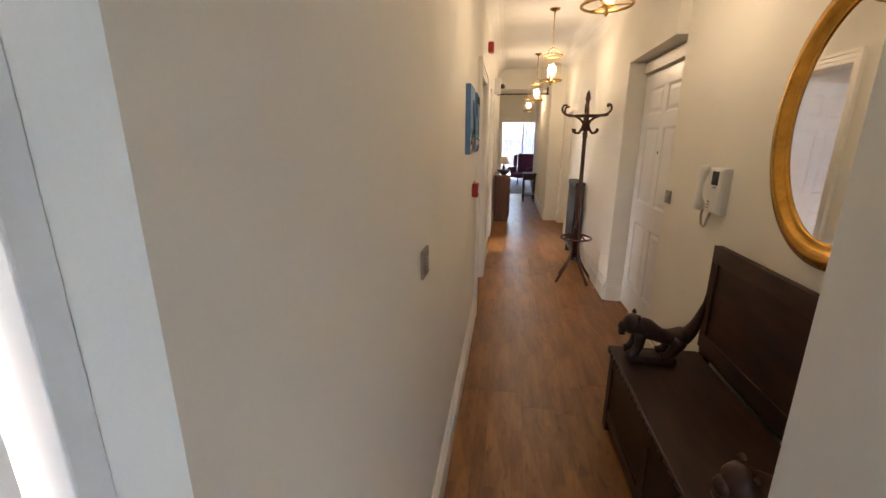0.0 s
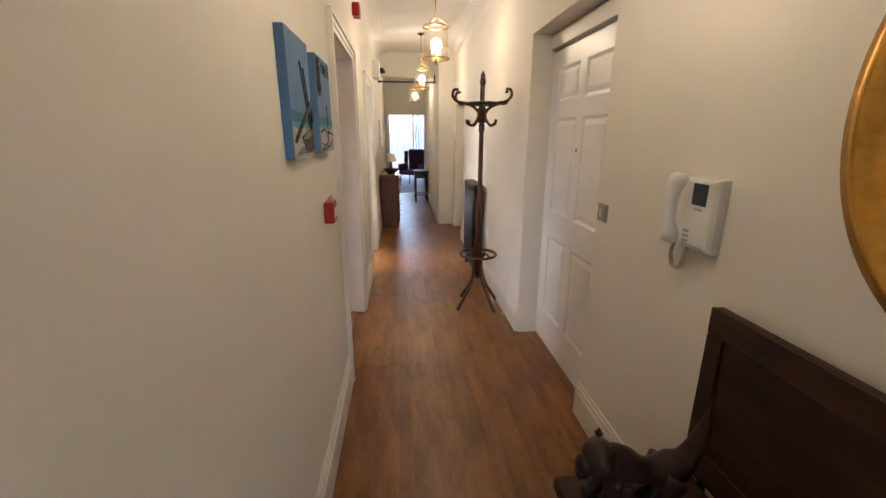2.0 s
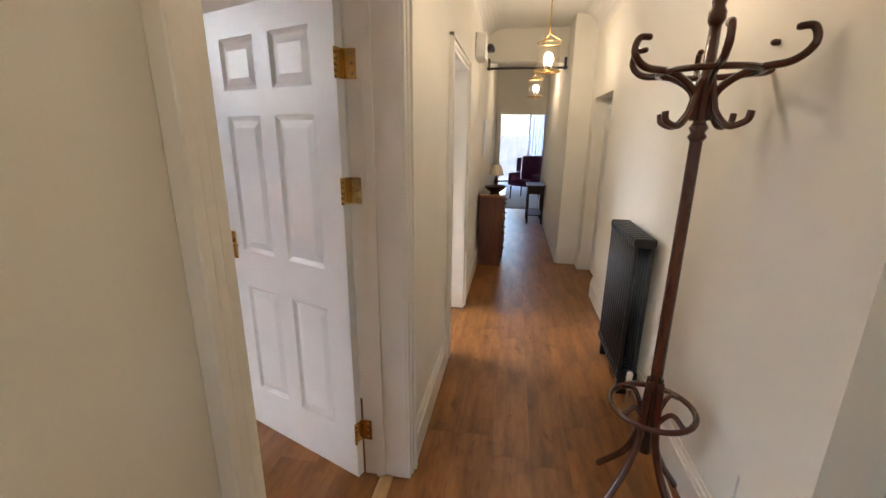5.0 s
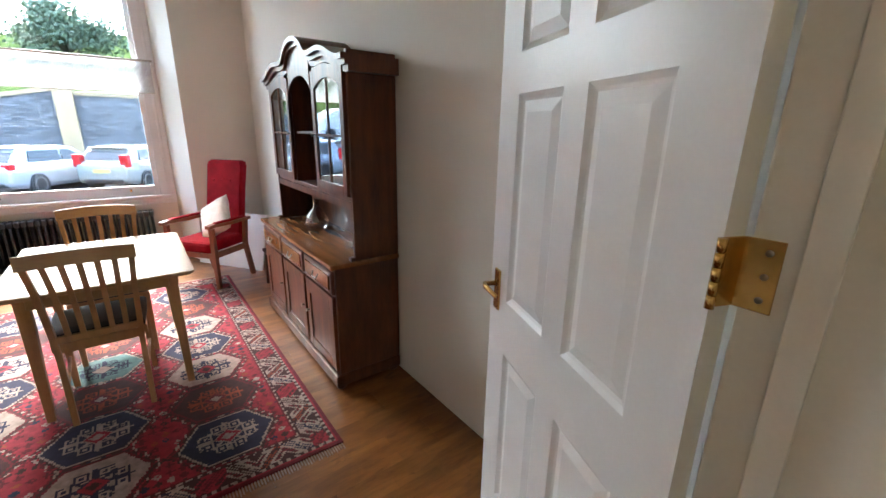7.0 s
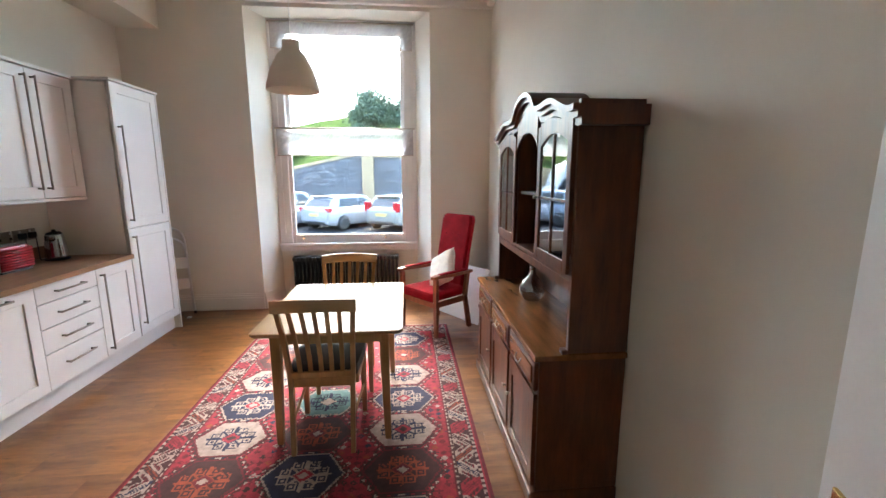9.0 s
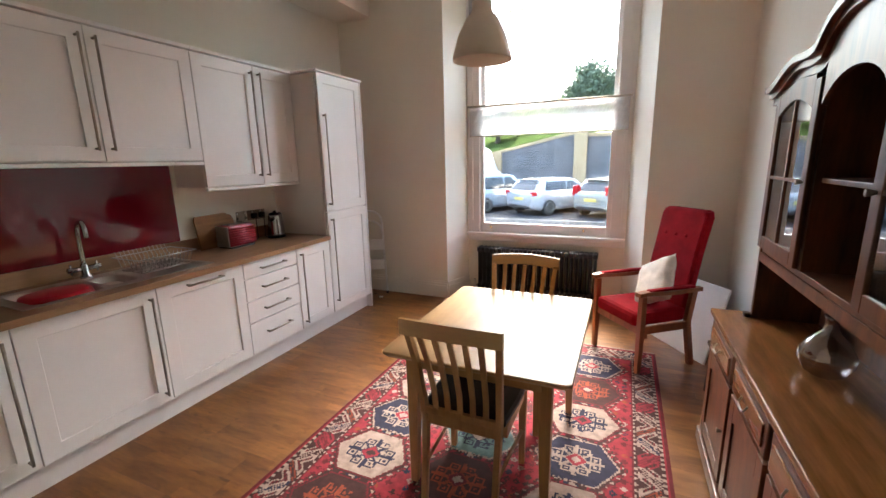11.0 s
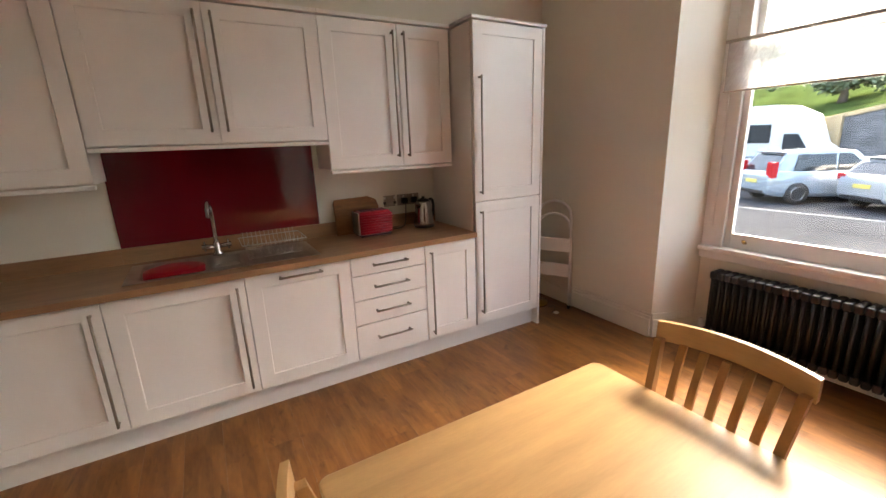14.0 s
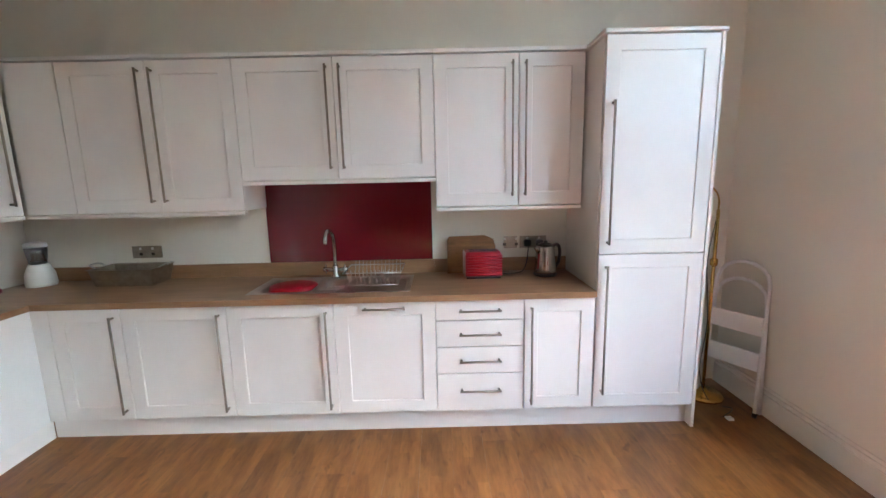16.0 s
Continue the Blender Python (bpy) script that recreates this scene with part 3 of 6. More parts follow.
for nm, x, z0, z1, bot in (("lower_sash", WX - 0.045, 0.76, 2.2, 0.11), ("upper_sash", WX - 0.095, 2.15, 3.36, 0.045)):
    bm = bmesh.new()
    bx(bm, x - 0.02, x + 0.02, GY0, GY0 + 0.045, z0, z1, 0.004)
    bx(bm, x - 0.02, x + 0.02, GY1 - 0.045, GY1, z0, z1, 0.004)
    bx(bm, x - 0.02, x + 0.02, GY0 + 0.045, GY1 - 0.045, z0, z0 + bot, 0.004)
    bx(bm, x - 0.02, x + 0.02, GY0 + 0.045, GY1 - 0.045, z1 - 0.045, z1, 0.004)
    sash = part(nm, bm, WHITE, win)
    g = part("pane", box(x - 0.002, x + 0.002, GY0 + 0.045, GY1 - 0.045, z0 + bot, z1 - 0.045), DIM_PANE, sash)
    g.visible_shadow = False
    if nm == "lower_sash":
        for y in (3.15, 4.2):
            part("sash_lift", rod([(x + 0.02, y, 0.815), (x + 0.045, y, 0.82), (x + 0.05, y, 0.835)], [0.012, 0.009, 0.012]), BRASS, sash, "small brass sash lift")


def roller(z0, z1, name, label):
    b = thing(name, label, "blind", (WX + 0.03, 3.74, z0))
    part("rail", rod([(WX + 0.03, WY0 + 0.02, z1), (WX + 0.03, WY1 - 0.02, z1)], 0.011), GREY_PLASTIC, b, "thin grey rail", True)
    n = 90
    bm = bmesh.new()
    cols = [[bm.verts.new((WX + 0.03 + 0.004 * math.sin(i * 0.7 + k), WY0 + 0.04 + (WY1 - WY0 - 0.08) * i / n, z1 - (z1 - z0) * k / 6)) for k in range(7)] for i in range(n + 1)]
    for i in range(n):
        for k in range(6):
            bm.faces.new((cols[i][k], cols[i + 1][k], cols[i + 1][k + 1], cols[i][k + 1]))
    part("voile", bm, VOILE, b, "sheer white voile", True)
    bm = bmesh.new()
    rnd = random.Random(4)
    for k in range(26):
        y, z = rnd.uniform(WY0 + 0.2, WY1 - 0.25), z0 + (z1 - z0) * rnd.uniform(0.45, 0.85)
        for q in range(5):
            a = 2 * math.pi * q / 5 + k
            p = Vector((WX + 0.038, y + 0.016 * math.cos(a), z + 0.016 * math.sin(a)))
            bm.faces.new([bm.verts.new(p + Vector((0, 0.011 * math.cos(u), 0.011 * math.sin(u)))) for u in (0, 1.57, 3.14, 4.71)])
    tagged(part("embroidery", bm, VOILE, b, "", True), kind="stuff")
    part("hem", box(WX + 0.022, WX + 0.038, WY0 + 0.04, WY1 - 0.04, z0 - 0.012, z0, 0.003), GREY_PLASTIC, b, "", True)
    return b


roller(1.88, 2.2, "cafe_blind", "sheer white embroidered voile blind at the window's meeting rail")
roller(3.13, 3.42, "cafe_blind", "sheer white voile blind at the window head")


def column_radiator(name, label, at, rz, length, h, cols, z0=0.1, dep=0.1):
    """A row of round-ended columns along local x."""
    r = thing(name, label, "radiator", at, rz)
    n = max(3, round(length / 0.05))
    p = length / n
    first = None
    for i in range(n):
        x = (i + 0.5) * p
        if first is None:
            bm = bmesh.new()
            for c in range(cols):
                y = dep * (c / max(1, cols - 1) - 0.5)
                tube(bm, [(0, y, z0 + 0.03), (0, y, z0 + h - 0.03)], 0.014, 8)
            for z in (z0 + 0.028, z0 + h - 0.028):
                bx(bm, -p * 0.46, p * 0.46, -dep / 2 - 0.018, dep / 2 + 0.018, z - 0.028, z + 0.028, 0.012)
            first = part("column", bm, ANTHRACITE, r)
            first.location.x = x
        else:
            o = first.copy()
            scene.collection.objects.link(o)
            o.location.x = x
    for x in (p, length - p):
        part("foot", box(x - 0.015, x + 0.015, -dep / 2, dep / 2, 0.0, z0 + 0.02, 0.004), ANTHRACITE, r)
    vx = -0.05
    v = part("valve", turned([(0.02, 0), (0.02, 0.05), (0.016, 0.055), (0.018, 0.1), (0.012, 0.11)], (vx, 0, z0 - 0.02), 14), WHITE_PLASTIC, r, "white thermostatic valve")
    part("pipe", rod([(vx, 0, 0), (vx, 0, z0), (0.0, 0, z0 + 0.03)], 0.008), NICKEL, r)
    return r


column_radiator("column_radiator", "anthracite column radiator below the kitchen window", (-5.48, 3.02, 0), 90, 1.35, 0.5, 3)
column_radiator("column_radiator", "tall anthracite cast iron column radiator in the hall", (1.44, 5.78, 0), 90, 0.6, 0.9, 2, 0.12, 0.09)

# ---- kitchen units ----
UY, UP, WU = 2.02, 1.99, 1.735      # fronts of base units, of their carcases, of the wall units


def bar_handle(parent, p0, p1, out, r=0.007):
    """A steel bar on two posts; out points away from the door."""
    p0, p1, out = Vector(p0), Vector(p1), Vector(out)
    d = (p1 - p0).normalized()
    h = part("handle", rod([p0 + out * 0.034, p1 + out * 0.034], r), NICKEL, parent, "brushed steel bar handle", True)
    for p in (p0 + d * 0.012, p1 - d * 0.012):
        part("post", rod([p, p + out * 0.034], r * 1.1), NICKEL, h, "", True)
    return h


def shaker(parent, name, x0, x1, z0, z1, y, rail=0.085, plain=False):
    """A framed front in the plane y, facing +y."""
    g = 0.0024
    x0, x1 = min(x0, x1) + g, max(x0, x1) - g
    z0, z1 = z0 + g, z1 - g
    bm = bmesh.new()
    if plain:
        bx(bm, x0, x1, y - 0.02, y, z0, z1, 0.002)
    else:
        def ring(g, d):
            return [(x0 + g, y - d, z0 + g), (x1 - g, y - d, z0 + g), (x1 - g, y - d, z1 - g), (x0 + g, y - d, z1 - g)]
        ring_loft(bm, [ring(0, 0.02), ring(0, 0.002), ring(0.002, 0), ring(rail - 0.003, 0), ring(rail, 0.004), ring(rail, 0.02)], closed=True)
    d = part(name, bm, CABINET, parent, "", True)
    if not plain:
        part("panel", box(x0 + rail, x1 - rail, y - 0.018, y - 0.009, z0 + rail, z1 - rail), CABINET, d, "", True)
    return d


def base_unit(x0, x1, label, kind, side=-1):
    u = thing("base_cabinet", label, "cabinet", ((x0 + x1) / 2, 1.7, 0), group="fitted base cabinets")
    part("body", box(x0 + 0.001, x1 - 0.001, 1.4, UP - 0.002, 0.152, 0.894), CABINET, u, "", True)
    if kind == "drawers":
        for z0, z1 in ((0.765, 0.893), (0.59, 0.762), (0.412, 0.587), (0.155, 0.409)):
            d = shaker(u, "drawer_front", x0, x1, z0, z1, UY, plain=True)
            zc = (z0 + z1) / 2 + (0.02 if z1 - z0 > 0.2 else 0.0)
            bar_handle(d, ((x0 + x1) / 2 + 0.13, UY, zc), ((x0 + x1) / 2 - 0.13, UY, zc), (0, 1, 0))
    else:
        d = shaker(u, "door", x0, x1, 0.155, 0.893, UY)
        if kind == "top":
            bar_handle(d, ((x0 + x1) / 2 + 0.13, UY, 0.855), ((x0 + x1) / 2 - 0.13, UY, 0.855), (0, 1, 0))
        else:
            hx = (min(x0, x1) + 0.045) if side < 0 else (max(x0, x1) - 0.045)
            bar_handle(d, (hx, UY, 0.205), (hx, UY, 0.845), (0, 1, 0))
    return u


base_unit(-1.06, -0.62, "white shaker base cabinet in the counter's corner", "door")
base_unit(-1.71, -1.06, "white shaker base cabinet with a long steel handle", "door")
base_unit(-2.37, -1.71, "white shaker base cabinet under the sink", "door")
base_unit(-3.0, -2.37, "white shaker dishwasher front with a short steel handle", "top")
base_unit(-3.55, -3.0, "white base cabinet with four drawers", "drawers")
base_unit(-3.99, -3.55, "narrow white shaker base cabinet", "door", 1)

u = thing("tall_cabinet", "tall white shaker fridge cabinet with two doors", "cabinet", (-4.32, 1.7, 0))
part("body", box(-4.64, -3.995, KY0 + 0.002, UP - 0.002, 0.15, 2.4), CABINET, u, "", True)
part("side_panel", box(-4.662, -4.642, KY0 + 0.002, UY + 0.002, 0, 2.41, 0.002), CABINET, u, "", True)
part("top_board", box(-4.67, -3.98, KY0 + 0.002, UY + 0.014, 2.411, 2.432, 0.004), CABINET, u, "", True)
d = shaker(u, "door", -4.64, -3.995, 0.155, 1.157, UY)
bar_handle(d, (-4.045, UY, 0.26), (-4.045, UY, 1.09), (0, 1, 0))
d = shaker(u, "door", -4.64, -3.995, 1.161, 2.405, UY)
bar_handle(d, (-4.045, UY, 1.22), (-4.045, UY, 2.05), (0, 1, 0))

u = thing("return_cabinet", "plain white panelled return of the counter", "cabinet", (-0.2, 2.4, 0))
part("body", box(-0.5, KX1, 2.03, 3.2, 0.15, 0.894, 0.002), CABINET, u, "", True)
part("end_panel", box(-0.52, -0.502, 2.025, 3.2, 0.15, 0.893, 0.002), WHITE, u, "", True)
part("plinth", box(-0.47, -0.45, 1.96, 3.2, 0, 0.148), CABINET, u, "", True)
part("corner_filler", box(-0.619, -0.503, UP - 0.02, UY - 0.001, 0.152, 0.893), CABINET, u, "", True)
u = thing("plinth_board", "white plinth below the base cabinets", "plinth", (-2.5, 1.94, 0))
part("board", box(-4.64, -0.472, 1.935, 1.955, 0, 0.149), CABINET, u, "", True)

wt = thing("worktop", "brown oak-effect laminate worktop with upstand", "worktop", (-2.2, 1.7, 0.895))
SX0, SX1, SY0, SY1 = -2.84, -1.82, 1.50, 1.93
for b in ((-3.99, SX0, KY0 + 0.001, 2.045), (SX1, KX1 - 0.001, KY0 + 0.001, 2.045), (SX0, SX1, KY0 + 0.001, SY0), (SX0, SX1, SY1, 2.045)):
    part("slab", box(*b, 0.896, 0.934), WORKTOP, wt, "", True)
part("return_slab", box(-0.545, KX1 - 0.001, 2.0455, 3.22, 0.896, 0.934), WORKTOP, wt, "", True)
for x0, x1 in ((-3.99, -2.9905), (-2.99, -1.7455), (-1.745, KX1 - 0.001)):
    part("upstand", box(x0, x1, KY0 + 0.001, KY0 + 0.018, 0.9345, 1.035), WORKTOP, wt, "", True)
s = thing("glass_splashback", "glossy dark red glass splashback behind the sink", "splashback", (-2.36, KY0 + 0.005, 1.036))
part("glass_panel", box(-2.98, -1.75, KY0 + 0.001, KY0 + 0.008, 1.036, 1.62, 0.001), RED_GLASS, s, "", True)


def wall_unit(x0, x1, z0, doors, label):
    u = thing("wall_cabinet", label, "cabinet", ((x0 + x1) / 2, 1.55, z0), group="fitted wall cabinets")
    part("body", box(x0 + 0.001, x1 - 0.001, KY0 + 0.002, WU - 0.022, z0, 2.405), CABINET, u, "", True)
    part("pelmet", box(x0 + 0.001, x1 - 0.001, WU - 0.04, WU + 0.004, z0 - 0.028, z0 - 0.005, 0.003), CABINET, u, "", True)
    part("cornice", box(x0 + 0.0005, x1 - 0.0005, KY0 + 0.002, WU + 0.014, 2.407, 2.432, 0.004), CABINET, u, "", True)
    for a, b, side in doors:
        d = shaker(u, "door", a, b, z0 + 0.002, 2.402, WU, plain=side == 0)
        if side:
            hx = min(a, b) + 0.042 if side < 0 else max(a, b) - 0.042
            bar_handle(d, (hx, WU, z0 + 0.065), (hx, WU, 2.35), (0, 1, 0))
    return u


wall_unit(-3.98, -3.02, 1.45, ((-3.98, -3.56, 1), (-3.56, -3.02, -1)), "white shaker double wall cabinet beside the tall unit")
wall_unit(-3.02, -1.76, 1.645, ((-3.02, -2.39, 1), (-2.39, -1.76, -1)), "shorter white shaker double wall cabinet above the sink")
wall_unit(-1.76, -0.33, 1.455, ((-1.76, -1.22, 1), (-1.22, -0.66, -1), (-0.66, -0.33, 0)), "white shaker corner wall cabinet")
u = thing("wall_cabinet", "white shaker wall cabinet on the return wall", "cabinet", (-0.13, 2.3, 1.46), group="fitted wall cabinets")
part("body", box(-0.31, KX1 - 0.001, WU + 0.02, 3.0, 1.455, 2.405), CABINET, u, "", True)
d = part("door", box(-0.332, -0.312, WU + 0.022, 2.35, 1.457, 2.402, 0.002), CABINET, u, "", True)
bar_handle(d, (-0.332, 1.83, 1.52), (-0.332, 1.83, 2.35), (-1, 0, 0))
part("pelmet", box(-0.336, -0.3, WU + 0.02, 3.0, 1.428, 1.453, 0.003), CABINET, u, "", True)
part("cornice", box(-0.346, KX1 - 0.001, WU + 0.018, 3.0, 2.407, 2.432, 0.004), CABINET, u, "", True)

# sink, tap, rack
s = thing("inset_sink", "stainless steel sink with two bowls and drainer", "sink", (-2.33, 1.7, 0.93))


def bowl(x0, x1, y0, y1, depth):
    """An open basin let into the top at z 0.937."""
    def ring(g, z, r=0.05):
        pts = []
        for cx, cy, a0 in ((x1 - g - r, y1 - g - r, 0), (x0 + g + r, y1 - g - r, 90), (x0 + g + r, y0 + g + r, 180), (x1 - g - r, y0 + g + r, 270)):
            pts += [(cx + r * math.cos(radians(a0 + 18 * i)), cy + r * math.sin(radians(a0 + 18 * i)), z) for i in range(6)]
        return pts
    bm = ring_loft(bmesh.new(), [ring(-0.012, 0.936), ring(0, 0.938), ring(0.012, 0.93), ring(0.025, 0.937 - depth)], caps=False)
    bm.faces.new([bm.verts.new(p) for p in ring(0.025, 0.937 - depth)])
    for f in bm.faces:
        f.smooth = True
    return bm


part("bowl", bowl(-2.2, -1.86, 1.53, 1.9, 0.15), STEEL, s, "", True)
part("half_bowl", bowl(-2.4, -2.22, 1.57, 1.87, 0.1), STEEL, s, "", True)
part("drainer", bowl(-2.82, -2.42, 1.53, 1.9, 0.012), STEEL, s, "", True)
bm = bmesh.new()
for b in ((SX0, -1.8, SY0 - 0.01, 1.53), (SX0, -1.8, 1.9, SY1 + 0.005), (SX0, -2.82, 1.53, 1.9), (-1.86, -1.8, 1.53, 1.9), (-2.22, -2.2, 1.53, 1.9), (-2.42, -2.4, 1.53, 1.9), (-2.4, -2.22, 1.53, 1.57), (-2.4, -2.22, 1.87, 1.9)):
    bx(bm, *b, 0.9345, 0.9385)
part("rim", bm, STEEL, s, "", True)
t = thing("mixer_tap", "chrome swan-neck mixer tap with cross heads", "tap", (-2.27, 1.515, 0.939))
t.scale = (1.15, 1.15, 1.13)
part("column", turned([(0.028, 0), (0.028, 0.01), (0.018, 0.02), (0.018, 0.07), (0.013, 0.08)]), POLISHED, t)
part("spout", rod(curve([(0, 0, 0.07), (0, 0, 0.24), (0.005, 0.03, 0.3), (0.012, 0.08, 0.315), (0.018, 0.115, 0.28), (0.02, 0.122, 0.235)]), 0.0115), POLISHED, t)
for sx in (-1, 1):
    h = part("cross_head", rod([(0, 0, 0.05), (sx * 0.075, 0, 0.055)], [0.012, 0.015]), POLISHED, t)
    part("spokes", tube(rod([(sx * 0.06, -0.03, 0.055), (sx * 0.06, 0.03, 0.055)], 0.005), [(sx * 0.06, 0, 0.028), (sx * 0.06, 0, 0.085)], 0.005), POLISHED, h)
b = thing("washing_up_bowl", "oval red plastic bowl upturned in the sink", "bowl", (-2.03, 1.715, 0.788))
bm = turned([(0.0, 0.16), (0.12, 0.158), (0.15, 0.15), (0.16, 0.12), (0.168, 0.0), (0.16, 0.0)], (0, 0, 0), 32, sx=1.05, sy=0.95, caps=False)
part("shell", bm, RED_PLASTIC, b)
r = thing("dish_rack", "chrome wire dish drainer rack", "rack", (-2.59, 1.71, 0.94))
bm = bmesh.new()
for z, g in ((0.012, 0.03), (0.1, 0.0)):
    tube(bm, [(-0.19 + g, -0.14 + g, z), (0.19 - g, -0.14 + g, z), (0.19 - g, 0.14 - g, z), (-0.19 + g, 0.14 - g, z)], 0.0035, 6, True)
part("frame", bm, STEEL, r)
for i in range(13):
    x = -0.16 + 0.32 * i / 12
    part("wire", rod([(x, -0.16, 0.13), (x, -0.1, 0.015), (x, 0.0, 0.012), (x, 0.005, 0.075), (x, 0.01, 0.012), (x, 0.1, 0.015), (x, 0.15, 0.12)], 0.002, 5), STEEL, r)

# worktop things
b = solid("chopping_board", prism([(-0.18, 0), (0.18, 0), (0.18, 0.25), (0.165, 0.275), (-0.1, 0.28), (-0.165, 0.25), (-0.18, 0.2)], "y", 0, 0.018), BOARD, "worn wooden chopping board leaning on the wall", "chopping board")
b.matrix_basis = pose(-3.27, 1.46, 0.935, 12, 0, 0)
t = thing("toaster", "red ribbed two-slot toaster with steel ends", "toaster", (-3.34, 1.58, 0.935), 0)
part("body", box(-0.125, 0.125, -0.075, 0.075, 0.012, 0.19, 0.02), RED_PLASTIC, t)
for i in range(8):
    part("rib", rod([(-0.128, 0.076, 0.03 + 0.019 * i), (0.128, 0.076, 0.03 + 0.019 * i)], 0.0085, 8), RED_PLASTIC, t)
for y in (-0.03, 0.03):
    # no real opening: a dark block paints the shade inside the slot
    part("slot", box(-0.1, 0.1, y - 0.014, y + 0.014, 0.189, 0.1935), DARKGAP, t)
part("end_cap", box(0.126, 0.138, -0.07, 0.07, 0.015, 0.185, 0.004), STEEL, t)
part("base", box(-0.12, 0.12, -0.07, 0.07, 0, 0.012), BLACK, t)
k = thing("kettle", "brushed steel jug kettle with black handle", "kettle", (-3.79, 1.57, 0.935), 200)
part("base", turned([(0.082, 0), (0.085, 0.01), (0.078, 0.02)]), BLACK, k)
part("jug", turned([(0.078, 0.021), (0.078, 0.03), (0.068, 0.14), (0.06, 0.2), (0.056, 0.212)]), POLISHED, k)
part("lid", turned([(0.055, 0.2125), (0.05, 0.225), (0.015, 0.235), (0.012, 0.25)]), BLACK, k)
part("handle", rod(curve([(0.055, 0, 0.205), (0.1, 0, 0.215), (0.122, 0, 0.17), (0.115, 0, 0.09), (0.085, 0, 0.05)]), 0.012), BLACK, k)
part("spout", rod([(-0.05, 0, 0.18), (-0.085, 0, 0.205)], [0.028, 0.012]), POLISHED, k)


def socket(x, z, plugs, w=0.2):
    s = thing("wall_socket", "brushed steel double socket with black plugs" if plugs else "brushed steel double wall socket", "socket", (x, KY0, z))
    part("plate", box(-w / 2, w / 2, 0, 0.009, -0.045, 0.045, 0.002), NICKEL, s)
    for px in (-0.045, 0.045):
        part("switch", box(px - 0.008, px + 0.008, 0.009, 0.013, 0.018, 0.036, 0.001), WHITE_PLASTIC, s)
        if plugs:
            part("plug", box(px - 0.026, px + 0.026, 0.009, 0.045, -0.03, 0.02, 0.008), BLACK, s)
        else:
            # dark raised block painted as the shade in the pin holes
            part("pin_holes", box(px - 0.012, px + 0.012, 0.009, 0.0105, -0.025, -0.005), DARKGAP, s)
    return s


socket(-3.74, 1.15, True)
socket(-3.57, 1.15, False, 0.1)
socket(-0.83, 1.14, False, 0.22)
solid("cable", rod(curve([(-3.7, 1.425, 1.12), (-3.68, 1.45, 1.0), (-3.63, 1.5, 0.945), (-3.52, 1.53, 0.94), (-3.46, 1.55, 0.945)]), 0.004, 6), BLACK, "black toaster cable lying on the worktop", "cable")
solid("cable", rod(curve([(-3.79, 1.43, 1.12), (-3.77, 1.45, 1.0), (-3.74, 1.48, 0.945), (-3.77, 1.5, 0.94)]), 0.004, 6), BLACK, "black kettle cable hanging from the socket", "cable")
t = thing("roasting_tin", "dull steel roasting tin with handles", "pan", (-0.8, 1.52, 0.935))
bm = ring_loft(bmesh.new(), [[(sx * (0.2 + g), sy * (0.1 + g), z) for sx, sy in ((-1, -1), (1, -1), (1, 1), (-1, 1))] for g, z in ((0.0, 0.0), (0.022, 0.12), (0.032, 0.125), (0.018, 0.12), (-0.005, 0.006))])
part("tin", bm, NICKEL, t)
for sx in (-1, 1):
    part("handle", rod(curve([(sx * 0.225, -0.05, 0.122), (sx * 0.27, -0.04, 0.145), (sx * 0.27, 0.04, 0.145), (sx * 0.225, 0.05, 0.122)]), 0.005, 8), STEEL, t)
b = thing("blender", "small white blender with clear jar", "blender", (-0.14, 1.53, 0.935))
part("base", turned([(0.085, 0), (0.09, 0.02), (0.085, 0.09), (0.06, 0.15), (0.055, 0.16)]), WHITE_PLASTIC, b)
part("jar", turned([(0.05, 0.161), (0.06, 0.24), (0.065, 0.28), (0.06, 0.28), (0.045, 0.165)]), CRYSTAL, b)
part("lid", turned([(0.066, 0.281), (0.062, 0.31), (0.02, 0.32)]), WHITE_PLASTIC, b)
c = thing("canister", "white canister with a red base", "canister", (0.0, 1.75, 0.935))
part("body", turned([(0.05, 0.03), (0.052, 0.05), (0.05, 0.26), (0.03, 0.28)]), WHITE_PLASTIC, c)
part("base", turned([(0.058, 0), (0.058, 0.02), (0.05, 0.0295)]), RED_PLASTIC, c)

# lamp and ladder in the corner
l = thing("floor_lamp", "tall brass reading lamp with cream shade and trailing cable", "lamp", (-4.97, 1.63, 0))
part("base", turned([(0.135, 0), (0.135, 0.012), (0.12, 0.024), (0.04, 0.035), (0.018, 0.06)], n=32), BRASS, l)
part("pole", rod([(0, 0, 0.05), (0, 0, 1.38)], 0.0115), BRASS, l)
part("collar", turned([(0.012, 0.98), (0.024, 0.99), (0.024, 1.03), (0.012, 1.04)]), BRASS, l)
part("arm", rod(curve([(0, 0, 1.37), (0.005, 0, 1.46), (0.05, 0.0, 1.53), (0.11, 0.0, 1.54), (0.15, 0, 1.5)]), 0.006), BRASS, l)
part("shade", turned([(0.05, 0.16), (0.09, 0.0), (0.086, 0.0), (0.047, 0.158)], (0.15, 0, 1.33), 28, caps=False), SHADE, l, "cream fabric shade")
part("cable", rod(curve([(0.02, 0.01, 1.3), (0.06, 0.02, 1.0), (0.03, 0.03, 0.6), (0.06, 0.04, 0.2), (0.02, 0.12, 0.012), (-0.08, 0.2, 0.006), (0.05, 0.3, 0.006)]), 0.0035, 6), BLACK, l)
l = thing("step_ladder", "white folding step ladder leaning in the corner", "ladder", (-5.085, 1.74, 0), -60)
